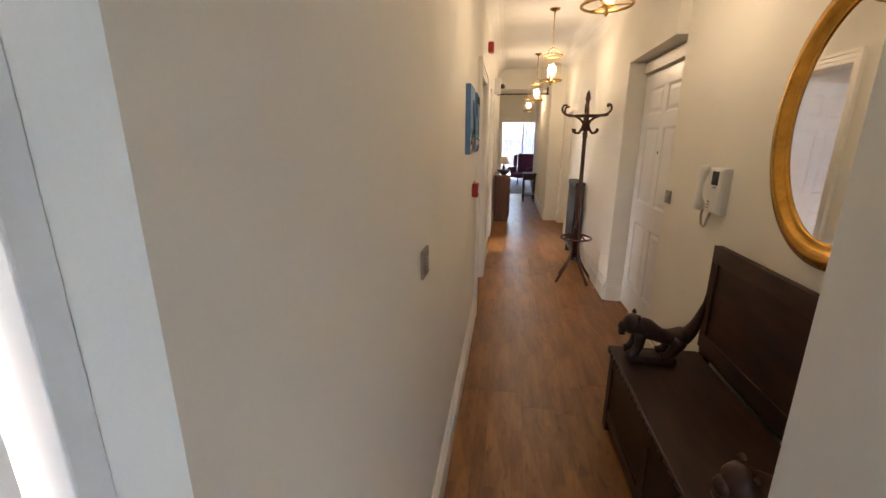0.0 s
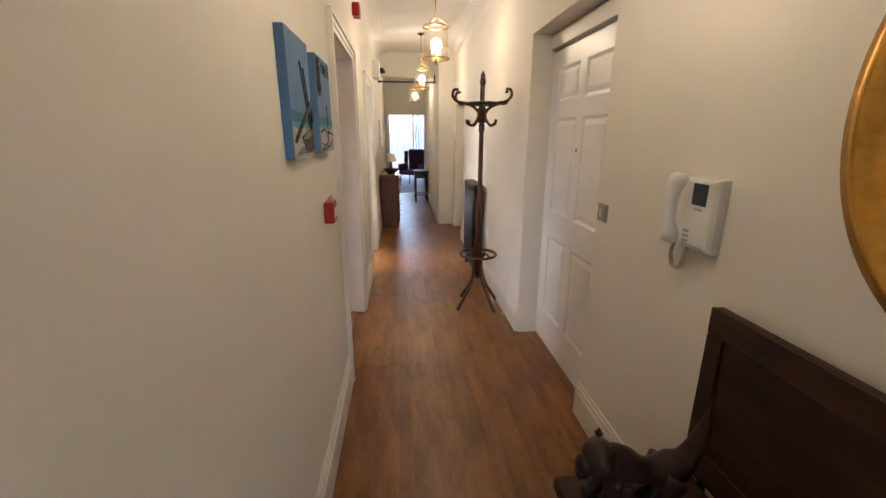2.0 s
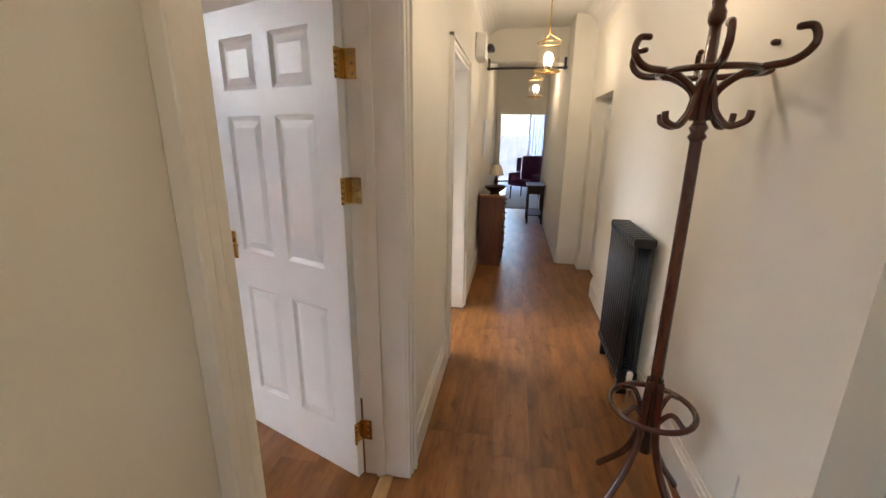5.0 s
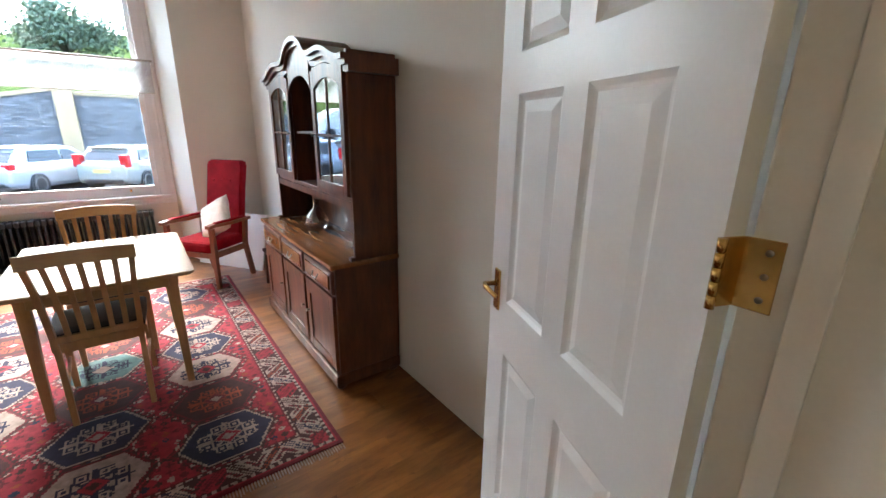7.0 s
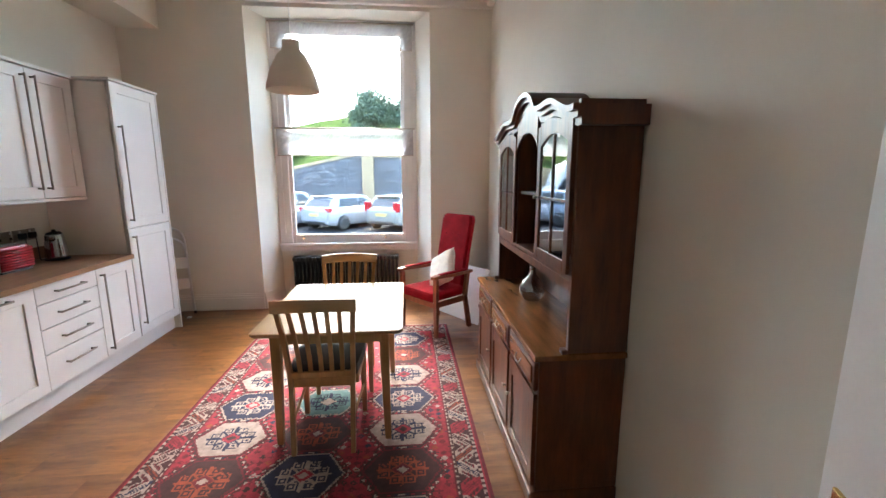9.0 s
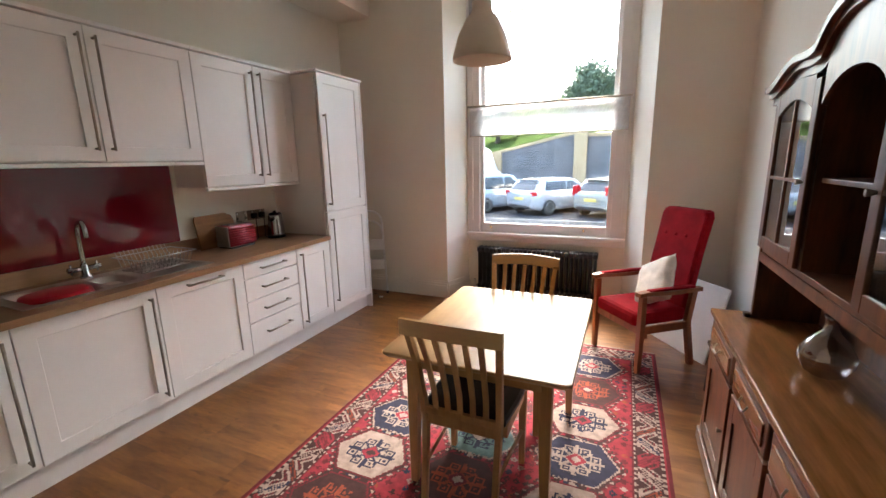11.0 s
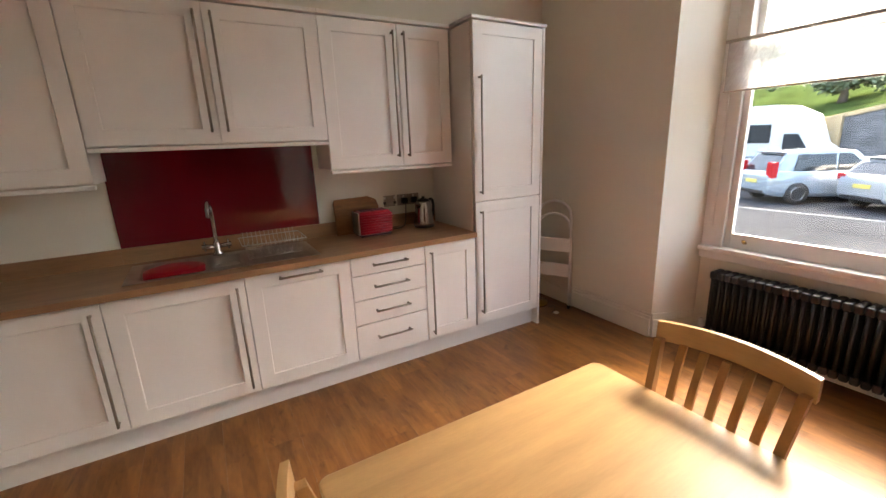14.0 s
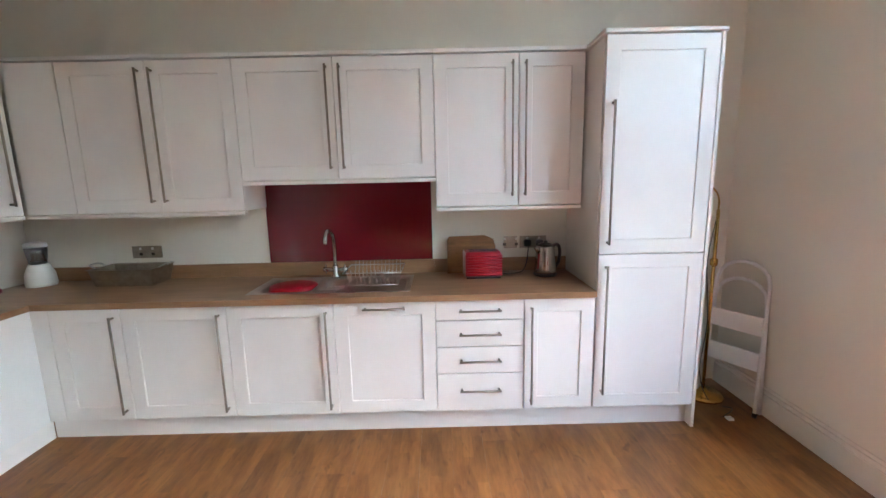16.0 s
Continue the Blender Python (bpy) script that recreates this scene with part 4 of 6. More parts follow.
for m, lean, nm in ((0, 0.1, "front_frame"), (1, 0.02, "rear_frame")):
    y0 = 0.06 - 0.07 * m
    pts = [(-0.19, y0, 0)] + [(-0.16, y0 - lean, 0.88 - 0.12 * m)] + [(0.155 * math.cos(a), y0 - lean - 0.01, 0.9 - 0.12 * m + 0.13 * math.sin(a)) for a in (math.pi * (1 - i / 8) for i in range(1, 8))] + [(0.16, y0 - lean, 0.88 - 0.12 * m), (0.19, y0, 0)]
    part(nm, rod(pts, 0.0125, 10), WHITE, l)
for z, hh in ((0.3, 0.07), (0.55, 0.09)):
    part("tread", box(-0.165, 0.165, -0.0, 0.02, z, z + 0.13, 0.006), WHITE, l)
for x in (-0.19, 0.19):
    part("rubber_foot", rod([(x, 0.06, 0.0), (x, 0.06, 0.03)], 0.016), BLACK, l)
solid("cable_tie_packet", box(-4.97, -4.93, 1.93, 1.97, 0, 0.014, 0.003), WHITE_PLASTIC, "small white plastic plug lying on the floor", "plug")

# ---- table and chairs ----
TZ = 0.75
t = thing("dining_table", "pale beech extending dining table with tapered legs", "table", (-2.93, 4.02, 0))
tx, ty = 0.545, 0.43
top = []
for cx, cy, a0 in ((tx - 0.03, ty - 0.03, 0), (-tx + 0.03, ty - 0.03, 90), (-tx + 0.03, -ty + 0.03, 180), (tx - 0.03, -ty + 0.03, 270)):
    top += [(cx + 0.03 * math.cos(radians(a0 + 22.5 * i)), cy + 0.03 * math.sin(radians(a0 + 22.5 * i))) for i in range(5)]
bm = ring_loft(bmesh.new(), [[(x * (1 - g / tx), y * (1 - g / ty), z) for x, y in top] for g, z in ((0.012, TZ - 0.026), (0.0, TZ - 0.012), (0.0, TZ - 0.003), (0.004, TZ))])
part("tabletop", bm, BEECH, t)
for n, b in (("apron", (-0.44, 0.44, -0.32, -0.3)), ("apron", (-0.44, 0.44, 0.3, 0.32)), ("apron", (-0.46, -0.44, -0.3, 0.3)), ("apron", (0.44, 0.46, -0.3, 0.3))):
    part(n, box(*b, TZ - 0.1, TZ - 0.027, 0.002), BEECH, t)
for sx in (-1, 1):
    for sy in (-1, 1):
        bm = ring_loft(bmesh.new(), [[(sx * x + a * r, sy * y + b * r, z) for a, b in ((-1, -1), (1, -1), (1, 1), (-1, 1))] for x, y, r, z in ((0.44, 0.325, 0.017, 0.0), (0.43, 0.315, 0.027, 0.55), (0.43, 0.315, 0.028, TZ - 0.028))])
        part("leg", bm, BEECH_V, t)


def dining_chair(at, rz, label):
    """The seat faces local +y; the back stands at -y."""
    c = thing("dining_chair", label, "chair", at, rz, "chairs round the dining table")
    bm = ring_loft(bmesh.new(), [[(x * k, y * k2 + 0.02, z) for x, y in ((-0.2, -0.18), (-0.1, -0.19), (0.1, -0.19), (0.2, -0.18), (0.215, 0.0), (0.22, 0.2), (0.1, 0.215), (-0.1, 0.215), (-0.22, 0.2), (-0.215, 0.0))] for k, k2, z in ((0.97, 0.97, 0.445), (1.0, 1.0, 0.455), (1.0, 1.0, 0.475), (0.95, 0.95, 0.49), (0.7, 0.7, 0.497))])
    part("seat", bm, LEATHER, c, "padded black leather seat")
    for b in ((-0.2, 0.2, 0.195, 0.215), (-0.18, 0.18, -0.18, -0.16), (-0.205, -0.185, -0.15, 0.195), (0.185, 0.205, -0.15, 0.195)):
        part("seat_rail", box(*b, 0.39, 0.444, 0.002), BEECH_V, c)
    for sx in (-1, 1):
        bm = ring_loft(bmesh.new(), [[(sx * 0.195 + a * r, 0.2 + b * r, z) for a, b in ((-1, -1), (1, -1), (1, 1), (-1, 1))] for r, z in ((0.014, 0), (0.019, 0.44))])
        part("front_leg", bm, BEECH_V, c)
        bm = ring_loft(bmesh.new(), [[(sx * x + a * 0.013, y + b * r, z) for a, b in ((-1, -1), (1, -1), (1, 1), (-1, 1))] for x, y, r, z in ((0.17, -0.24, 0.014, 0), (0.175, -0.185, 0.019, 0.4), (0.18, -0.185, 0.019, 0.48), (0.19, -0.23, 0.015, 0.72), (0.205, -0.285, 0.013, 0.9))])
        part("back_leg", bm, BEECH_V, c)
        part("stretcher", rod([(sx * 0.195, 0.2, 0.2), (sx * 0.172, -0.21, 0.2)], 0.009, 8), BEECH_V, c)
    bm = ring_loft(bmesh.new(), [[(x, -0.305 - 0.03 * (1 - (x / 0.22) ** 2) + y, z + 0.012 * (1 - (x / 0.22) ** 2)) for y, z in ((-0.012, 0.885), (0.012, 0.885), (0.007, 0.955), (-0.012, 0.955))] for x in (0.225 * (i / 5 - 1) for i in range(11))])
    part("top_rail", bm, BEECH, c, "curved beech top rail")
    part("lower_rail", box(-0.18, 0.18, -0.2, -0.18, 0.455, 0.49, 0.003), BEECH_V, c)
    for i in range(5):
        x = -0.125 + 0.0625 * i
        bm = ring_loft(bmesh.new(), [[(x * k + a * 0.012, y + b * 0.006, z) for a, b in ((-1, -1), (1, -1), (1, 1), (-1, 1))] for k, y, z in ((0.95, -0.19, 0.47), (0.98, -0.2, 0.58), (1.02, -0.25, 0.75), (1.08, -0.31, 0.895))])
        part("slat", bm, BEECH_V, c)
    return c


ch = dining_chair((-2.61, 3.975, 0.012), 90, "beech slat-back dining chair with black leather seat")
copy_thing(ch, pose(-3.26, 4.0, 0.012, 0, 0, -90))

# ---- red armchair, cushion, board ----
A = (-4.42, 4.78, 0)
c = thing("armchair", "high-backed red wool fireside chair with wooden arms", "armchair", A, 218.5)
# local: y points to the front, x to the sitter's right
part("seat", box(-0.235, 0.235, -0.2, 0.27, 0.36, 0.47, 0.035), RED_CLOTH, c, "red wool seat cushion")
bm = ring_loft(bmesh.new(), [[(sx * w0, y - 0.025 + dy, z) for sx, dy in ((-1, -0.045), (1, -0.045), (1, 0.045), (-1, 0.045))] for w0, y, z in ((0.22, -0.18, 0.42), (0.225, -0.2, 0.55), (0.22, -0.27, 0.9), (0.225, -0.33, 1.17), (0.2, -0.335, 1.2))])
bmesh.ops.bevel(bm, geom=list(bm.edges), offset=0.02, segments=3, affect="EDGES")
bk = part("backrest", bm, RED_CLOTH, c, "buttoned red wool backrest")
for x in (-0.1, 0.0, 0.1):
    part("button", turned([(0.014, -0.004), (0.012, 0.005), (0.004, 0.008)], (0, 0, 0), 12), RED_CLOTH, bk).matrix_basis = pose(x, -0.252, 1.0, -80, 0, 0)
for sx in (-1, 1):
    part("front_leg", ring_loft(bmesh.new(), [[(sx * 0.265 + a * r, 0.24 + b * r, z) for a, b in ((-1, -1), (1, -1), (1, 1), (-1, 1))] for r, z in ((0.016, 0), (0.021, 0.35), (0.02, 0.61))]), TEAK, c)
    part("back_leg", ring_loft(bmesh.new(), [[(sx * 0.25 + a * 0.018, y + b * 0.022, z) for a, b in ((-1, -1), (1, -1), (1, 1), (-1, 1))] for y, z in ((-0.26, 0), (-0.19, 0.36), (-0.23, 0.64))]), TEAK, c)
    part("side_rail", box(sx * 0.25 - 0.012, sx * 0.25 + 0.012, -0.19, 0.22, 0.31, 0.37, 0.003), TEAK, c)
    part("armrest", ring_loft(bmesh.new(), [[(sx * 0.268 + a * wd, y, z + b * 0.015) for a, b in ((-1, -1), (1, -1), (1, 1), (-1, 1))] for y, wd, z in ((-0.27, 0.02, 0.625), (0.0, 0.028, 0.625), (0.22, 0.03, 0.637), (0.29, 0.026, 0.63))]), TEAK, c)
    part("arm_pad", box(sx * 0.268 - 0.024, sx * 0.268 + 0.024, -0.2, 0.2, 0.641, 0.662, 0.009), RED_CLOTH, c)
part("front_rail", box(-0.245, 0.245, 0.225, 0.245, 0.31, 0.36, 0.003), TEAK, c)
bm = bmesh.new()
N = 18
gr = [[[None] * (N + 1) for _ in range(N + 1)] for _ in range(2)]
for s in range(2):
    for i in range(N + 1):
        for j in range(N + 1):
            u_, v_ = 2 * i / N - 1, 2 * j / N - 1
            h_ = 0.062 * ((1 - u_ ** 4) * (1 - v_ ** 4)) ** 0.5
            pin = 1 - 0.07 * (1 - abs(u_)) * abs(v_) ** 3 - 0.07 * (1 - abs(v_)) * abs(u_) ** 3
            gr[s][i][j] = bm.verts.new((u_ * 0.19 * pin, (h_ if s else -h_) + 0.006 * noise.noise((u_ * 3, v_ * 3, s)), v_ * 0.19 * pin))
    for i in range(N):
        for j in range(N):
            bm.faces.new((gr[s][i][j], gr[s][i + 1][j], gr[s][i + 1][j + 1], gr[s][i][j + 1])).smooth = True
bmesh.ops.remove_doubles(bm, verts=bm.verts, dist=0.0005)
cu = solid("cushion", bm, CREAM_CLOTH, "cream textured cotton cushion propped on the red chair", "cushion")
cu.matrix_basis = pose(*A, 0, 0, 218.5) @ pose(-0.06, -0.04, 0.645, 28, 28, 0)
b = solid("white_board", box(-0.45, 0.45, -0.009, 0.009, 0, 0.62, 0.003), WHITE_PLASTIC, "plain white board leaning behind the red chair", "board")
b.matrix_basis = pose(-4.77, 4.98, 0.0, -16, 0, 35)
t = thing("small_stool", "small dark wooden stool beside the dresser", "stool", (-3.85, 5.3, 0))
part("seat", box(-0.16, 0.16, -0.13, 0.13, 0.34, 0.37, 0.008), DARK_OAK, t)
for sx in (-1, 1):
    for sy in (-1, 1):
        part("leg", rod([(sx * 0.14, sy * 0.11, 0), (sx * 0.12, sy * 0.09, 0.34)], [0.014, 0.02], 8), DARK_OAK, t)

# ---- the dresser ----
D = thing("dresser", "brown oak dresser with glazed arched top and drawers", "dresser", (-2.69, 5.28, 0))
DX0, DX1, DF, UF = -3.365, -1.868, 5.06, 5.205


def dpart(n, bm, m=OAK, parent=D, label=""):
    return part(n, bm, m, parent, label, True)


dpart("plinth", box(DX0 - 0.01, DX1 + 0.012, DF - 0.014, 5.49, 0.025, 0.1, 0.008))
for x in (DX0 + 0.03, DX1 - 0.03):
    for y in (DF + 0.03, 5.45):
        dpart("foot", turned([(0.03, 0), (0.035, 0.012), (0.03, 0.026)], (x, y, 0), 14))
dpart("carcase", box(DX0, DX1, DF + 0.02, 5.49, 0.1, 0.775, 0.003))
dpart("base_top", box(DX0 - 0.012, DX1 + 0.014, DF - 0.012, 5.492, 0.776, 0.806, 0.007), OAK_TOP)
W3 = (DX1 - DX0) / 3
for i in range(3):
    a, b = DX0 + W3 * i, DX0 + W3 * (i + 1)
    dr = dpart("drawer", box(a + 0.02, b - 0.02, DF, DF + 0.022, 0.615, 0.755, 0.006), OAK)
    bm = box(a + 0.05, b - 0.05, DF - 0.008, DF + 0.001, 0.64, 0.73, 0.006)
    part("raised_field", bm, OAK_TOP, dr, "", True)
    part("drop_handle", rod(curve([((a + b) / 2 - 0.04, DF - 0.01, 0.695), ((a + b) / 2 - 0.03, DF - 0.022, 0.67), ((a + b) / 2 + 0.03, DF - 0.022, 0.67), ((a + b) / 2 + 0.04, DF - 0.01, 0.695)]), 0.004, 8), NICKEL, dr, "", True)
    bm = bmesh.new()
    bx(bm, a + 0.02, a + 0.085, DF, DF + 0.022, 0.115, 0.6, 0.003)
    bx(bm, b - 0.085, b - 0.02, DF, DF + 0.022, 0.115, 0.6, 0.003)
    bx(bm, a + 0.085, b - 0.085, DF, DF + 0.022, 0.115, 0.18, 0.003)
    xm = [a + 0.085 + (W3 - 0.17) * k / 10 for k in range(11)]
    extrude_poly(bm, [(x, 0.6) for x in xm[::-1]] + [(x, 0.5 + 0.045 * math.sin(math.pi * k / 10)) for k, x in enumerate(xm)], "y", DF + 0.0005, DF + 0.0215)
    do = dpart("door", bm, OAK)
    part("panel", box(a + 0.08, b - 0.08, DF + 0.008, DF + 0.018, 0.175, 0.56, 0.004), OAK, do, "", True)
    part("knob", rod([(b - 0.05 if i != 2 else a + 0.05, DF, 0.37), (b - 0.05 if i != 2 else a + 0.05, DF - 0.02, 0.37)], [0.006, 0.012], 12), NICKEL, do, "", True)
# upper part
UX0, UX1 = DX0 + 0.06, DX1 + 0.004
C0, C1 = UX0 + 0.505, UX1 - 0.505
for x0, x1 in ((UX0, UX0 + 0.025), (UX1 - 0.025, UX1)):
    dpart("side_panel", box(x0, x1, UF, 5.49, 0.807, 1.93, 0.003))
dpart("back_panel", box(UX0 + 0.025, UX1 - 0.025, 5.47, 5.488, 0.807, 1.93))
dpart("shelf", box(UX0 + 0.025, UX1 - 0.025, UF + 0.005, 5.47, 1.145, 1.17, 0.003))
dpart("frieze", box(UX0 + 0.025, UX1 - 0.025, UF, UF + 0.004, 1.1, 1.144))
for x in (C0, C1):
    dpart("divider", box(x - 0.01, x + 0.01, UF + 0.002, 5.47, 1.171, 1.9))
dpart("niche_shelf", box(C0 + 0.011, C1 - 0.011, UF + 0.02, 5.47, 1.5, 1.518, 0.003))
dpart("top_board", box(UX0 + 0.026, UX1 - 0.026, UF + 0.03, 5.47, 1.9, 1.92))
for x in (UX0 + 0.012, UX1 - 0.012):
    dpart("corbel", box(x - 0.02, x + 0.02, UF - 0.03, UF - 0.001, 0.8065, 0.83, 0.006))
MX = (UX0 + UX1) / 2


def crown(x):
    """Height of the arched cornice along the dresser."""
    s = abs(x - MX)
    half = (C1 - C0) / 2
    if s < half:
        return 1.9 + 0.15 * math.sqrt(max(0, 1 - (s / (half * 1.06)) ** 2))
    q = (s - half) / ((UX1 - UX0) / 2 - half)
    return 1.9 + 0.05 * (1 - q) ** 3 + 0.05 * math.sin(q * math.pi) ** 2 - 0.03 * q


xs = [UX0 - 0.045 + (UX1 - UX0 + 0.09) * i / 60 for i in range(61)]
for out, z0, z1, nm in ((0.012, -0.05, -0.02, "cornice_bead"), (0.03, -0.02, 0.005, "cornice_step"), (0.05, 0.005, 0.032, "cornice_lip")):
    dpart(nm, ring_loft(bmesh.new(), [[(x, y, crown(x) + z) for y, z in ((UF - out, z0), (5.485, z0), (5.485, z1), (UF - out, z1))] for x in xs]), OAK)
# glazed doors
for a, b in ((UX0 + 0.028, C0 - 0.012), (C1 + 0.012, UX1 - 0.028)):
    bm = bmesh.new()
    for p, q in ((a, a + 0.05), (b - 0.05, b)):
        bx(bm, p, q, UF - 0.018, UF + 0.0, 1.175, 1.865, 0.003)
    bx(bm, a + 0.05, b - 0.05, UF - 0.018, UF, 1.175, 1.23, 0.003)
    k = [a + 0.05 + (b - a - 0.1) * i / 12 for i in range(13)]
    extrude_poly(bm, [(x, max(1.87, crown(x) - 0.055)) for x in k[::-1]] + [(x, 1.765 + 0.05 * math.sin(math.pi * i / 12)) for i, x in enumerate(k)], "y", UF - 0.0175, UF - 0.0005)
    do = dpart("glazed_door", bm)
    part("pane", box(a + 0.05, b - 0.05, UF - 0.011, UF - 0.008, 1.23, 1.82), CABGLASS, do, "", True)
    part("glazing_bar", box((a + b) / 2 - 0.006, (a + b) / 2 + 0.006, UF - 0.017, UF - 0.003, 1.23, 1.81), OAK, do, "", True)
    part("glazing_bar", box(a + 0.05, b - 0.05, UF - 0.0165, UF - 0.0035, 1.495, 1.507), OAK, do, "", True)
    kx = b - 0.025 if a < MX - 0.3 else a + 0.025
    part("knob", rod([(kx, UF - 0.018, 1.5), (kx, UF - 0.04, 1.5)], [0.006, 0.011], 12), NICKEL, do, "", True)
bm = bmesh.new()
k = [C0 + 0.012 + (C1 - C0 - 0.024) * i / 20 for i in range(21)]
extrude_poly(bm, [(x, crown(x) - 0.045) for x in k[::-1]] + [(x, 1.72 + 0.14 * math.sqrt(max(0, 1 - ((x - MX) / ((C1 - C0) / 2)) ** 2))) for x in k], "y", UF - 0.015, UF + 0.003)
dpart("arch_board", bm)
v = thing("glass_decanter", "squat cut glass decanter standing on the dresser", "decanter", (-2.72, 5.3, 0.806))
part("body", turned([(0.045, 0), (0.06, 0.01), (0.082, 0.05), (0.085, 0.08), (0.06, 0.13), (0.022, 0.17), (0.018, 0.21), (0.026, 0.225), (0.02, 0.225), (0.014, 0.2)], n=28), CRYSTAL, v)

# ---- pendant in the kitchen ----
p = thing("pendant_lamp", "cream bell-shaped pendant shade on a thin flex", "lamp", (-4.45, 3.41, 2.43))
prof = [(0.205, 0.0), (0.2, 0.03), (0.165, 0.13), (0.11, 0.22), (0.075, 0.25), (0.068, 0.27), (0.066, 0.31), (0.03, 0.315), (0.03, 0.31), (0.06, 0.305), (0.066, 0.25), (0.1, 0.215), (0.158, 0.125), (0.197, 0.0)]
part("shade", turned([(r * 1.22, z * 1.45) for r, z in prof], n=40, caps=False), SHADE, p)
part("flex", rod([(0, 0, 0.44), (0, 0, KC - 2.41 - 0.03)], 0.004, 8), WHITE_PLASTIC, p)
part("ceiling_rose", turned([(0.05, KC - 2.41 - 0.035), (0.05, KC - 2.41 - 0.012), (0.03, KC - 2.41)]), WHITE_PLASTIC, p)
part("bulb", turned([(0.014, 0.2), (0.02, 0.17), (0.03, 0.12), (0.02, 0.08), (0.004, 0.07)], n=16), WHITE_PLASTIC, p)

# ---- rug ----
RX0, RX1, RGY0, RGY1 = -4.44, -1.44, 2.95, 4.9
NX, NY = 320, 208
RED, DKRED, NAVY, IVORY, BROWN, ORANGE, TEAL = range(7)
RUGM = [mat("rug " + n, c, 0.95, scale=30, vary=0.2, bump=0.5, fine=260) for n, c in (("madder red", (0.32, 0.022, 0.04)), ("wine red", (0.15, 0.012, 0.02)), ("navy", (0.022, 0.022, 0.055)), ("ivory", (0.4, 0.3, 0.26)), ("dark brown", (0.06, 0.018, 0.018)), ("rust", (0.3, 0.055, 0.025)), ("teal", (0.12, 0.2, 0.2)))]
rr = random.Random(11)
COLS = (0.42, 0.945, 1.485)                     # medallion rows across the rug
SIDE = (NAVY, BROWN, IVORY, NAVY, IVORY, BROWN, NAVY)
MID = (IVORY, NAVY, BROWN, TEAL, BROWN, NAVY, IVORY)


def scatter(x, y):
    """The red field between medallions, strewn with small figures."""
    gx_, gy_ = int(x / 0.05), int(y / 0.05)
    h_ = (gx_ * 73 + gy_ * 151 + gx_ * gy_ * 7) % 11
    fx, fy = x / 0.05 - gx_ - 0.5, y / 0.05 - gy_ - 0.5
    if h_ < 6 and abs(fx) + abs(fy) < 0.42:
        return (NAVY, ORANGE, DKRED, BROWN, DKRED, IVORY)[h_] if abs(fx) + abs(fy) > 0.12 else RED
    if h_ in (6, 7, 8) and (abs(fx) < 0.12 or abs(fy) < 0.12) and max(abs(fx), abs(fy)) < 0.4:
        return DKRED if h_ < 8 else BROWN
    return RED


def hooks(u, v):
    """A hooked diamond, and four pairs of curled arms round it."""
    m = abs(u) + abs(v)
    if m < 0.16:
        return 2
    if m < 0.3:
        return 1
    if 0.3 <= m < 0.36:
        return 3
    au, av = abs(u), abs(v)
    for cu_, cv_ in ((0.18, 0.52), (0.46, 0.22)):
        e = max(abs(au - cu_), abs(av - cv_))
        if e < 0.15 and not 0.045 < e < 0.1:
            return 3
    if abs(au - av) < 0.06 and m < 0.8:
        return 3
    if (au < 0.05 and av < 0.75) or (av < 0.05 and au < 0.7):
        return 3
    return 0


def knot(x, y):
    """The rug's colour at metres from a corner: borders, then a lattice of medallions."""
    ex, ey = min(x, 3.0 - x), min(y, 1.95 - y)
    e = min(ex, ey)
    along = y if ex < ey else x
    if e < 0.03:
        return DKRED if e < 0.02 else RED
    if e < 0.045:
        return BROWN if int(along / 0.02) % 2 else IVORY
    if e < 0.165:
        k = along / 0.13
        f, q = (e - 0.045) / 0.12 - 0.5, k % 1 - 0.5
        kind = int(k) % 4
        if abs(f) > 0.45:
            return BROWN
        d = q + (f if kind % 2 else -f) * 0.8
        if abs(d) < 0.17:
            return (BROWN, NAVY, DKRED, BROWN)[kind] if abs(abs(d) - 0.08) > 0.03 else (ORANGE, IVORY, RED, IVORY)[kind]
        if abs(abs(d) - 0.38) < 0.08 and abs(f) < 0.32:
            return DKRED if int(f * 12 + 9) % 2 else BROWN
        return (IVORY, IVORY, RED, IVORY)[kind] if abs(d) < 0.55 else BROWN
    if e < 0.18:
        return BROWN if int(along / 0.02) % 2 else IVORY
    if e < 0.19:
        return DKRED
    row = max(0, min(6, int((x - 0.195) / 0.373)))
    xc = 0.195 + 0.373 * (row + 0.5)
    best = min(range(3), key=lambda k: abs(y - COLS[k]))
    u, v = (x - xc) / 0.18, (y - COLS[best]) / 0.235
    h = max(abs(u), 0.48 * abs(u) + abs(v))
    kind = (MID if best == 1 else SIDE)[row]
    if h > 1.0:
        if abs(u) > 0.85 and abs(v) < 0.16:
            return IVORY if abs(v) < 0.08 else NAVY
        if h < 1.04 or 1.1 < h < 1.13:
            return BROWN if int((x + y) / 0.02) % 3 else RED
        if h < 1.1:
            return IVORY if int(along / 0.014) % 3 == 0 else DKRED
        return scatter(x, y)
    if h > 0.96:
        return BROWN
    if h > 0.91:
        return IVORY if kind in (NAVY, TEAL) else DKRED
    ink = {NAVY: (IVORY, RED, IVORY), BROWN: (ORANGE, DKRED, IVORY), IVORY: (NAVY, RED, BROWN), TEAL: (NAVY, IVORY, IVORY)}[kind]
    c_ = hooks(u * 1.05, v * 1.2)
    return kind if c_ == 0 else (ink[1] if c_ == 1 else (ink[2] if c_ == 2 else ink[0]))


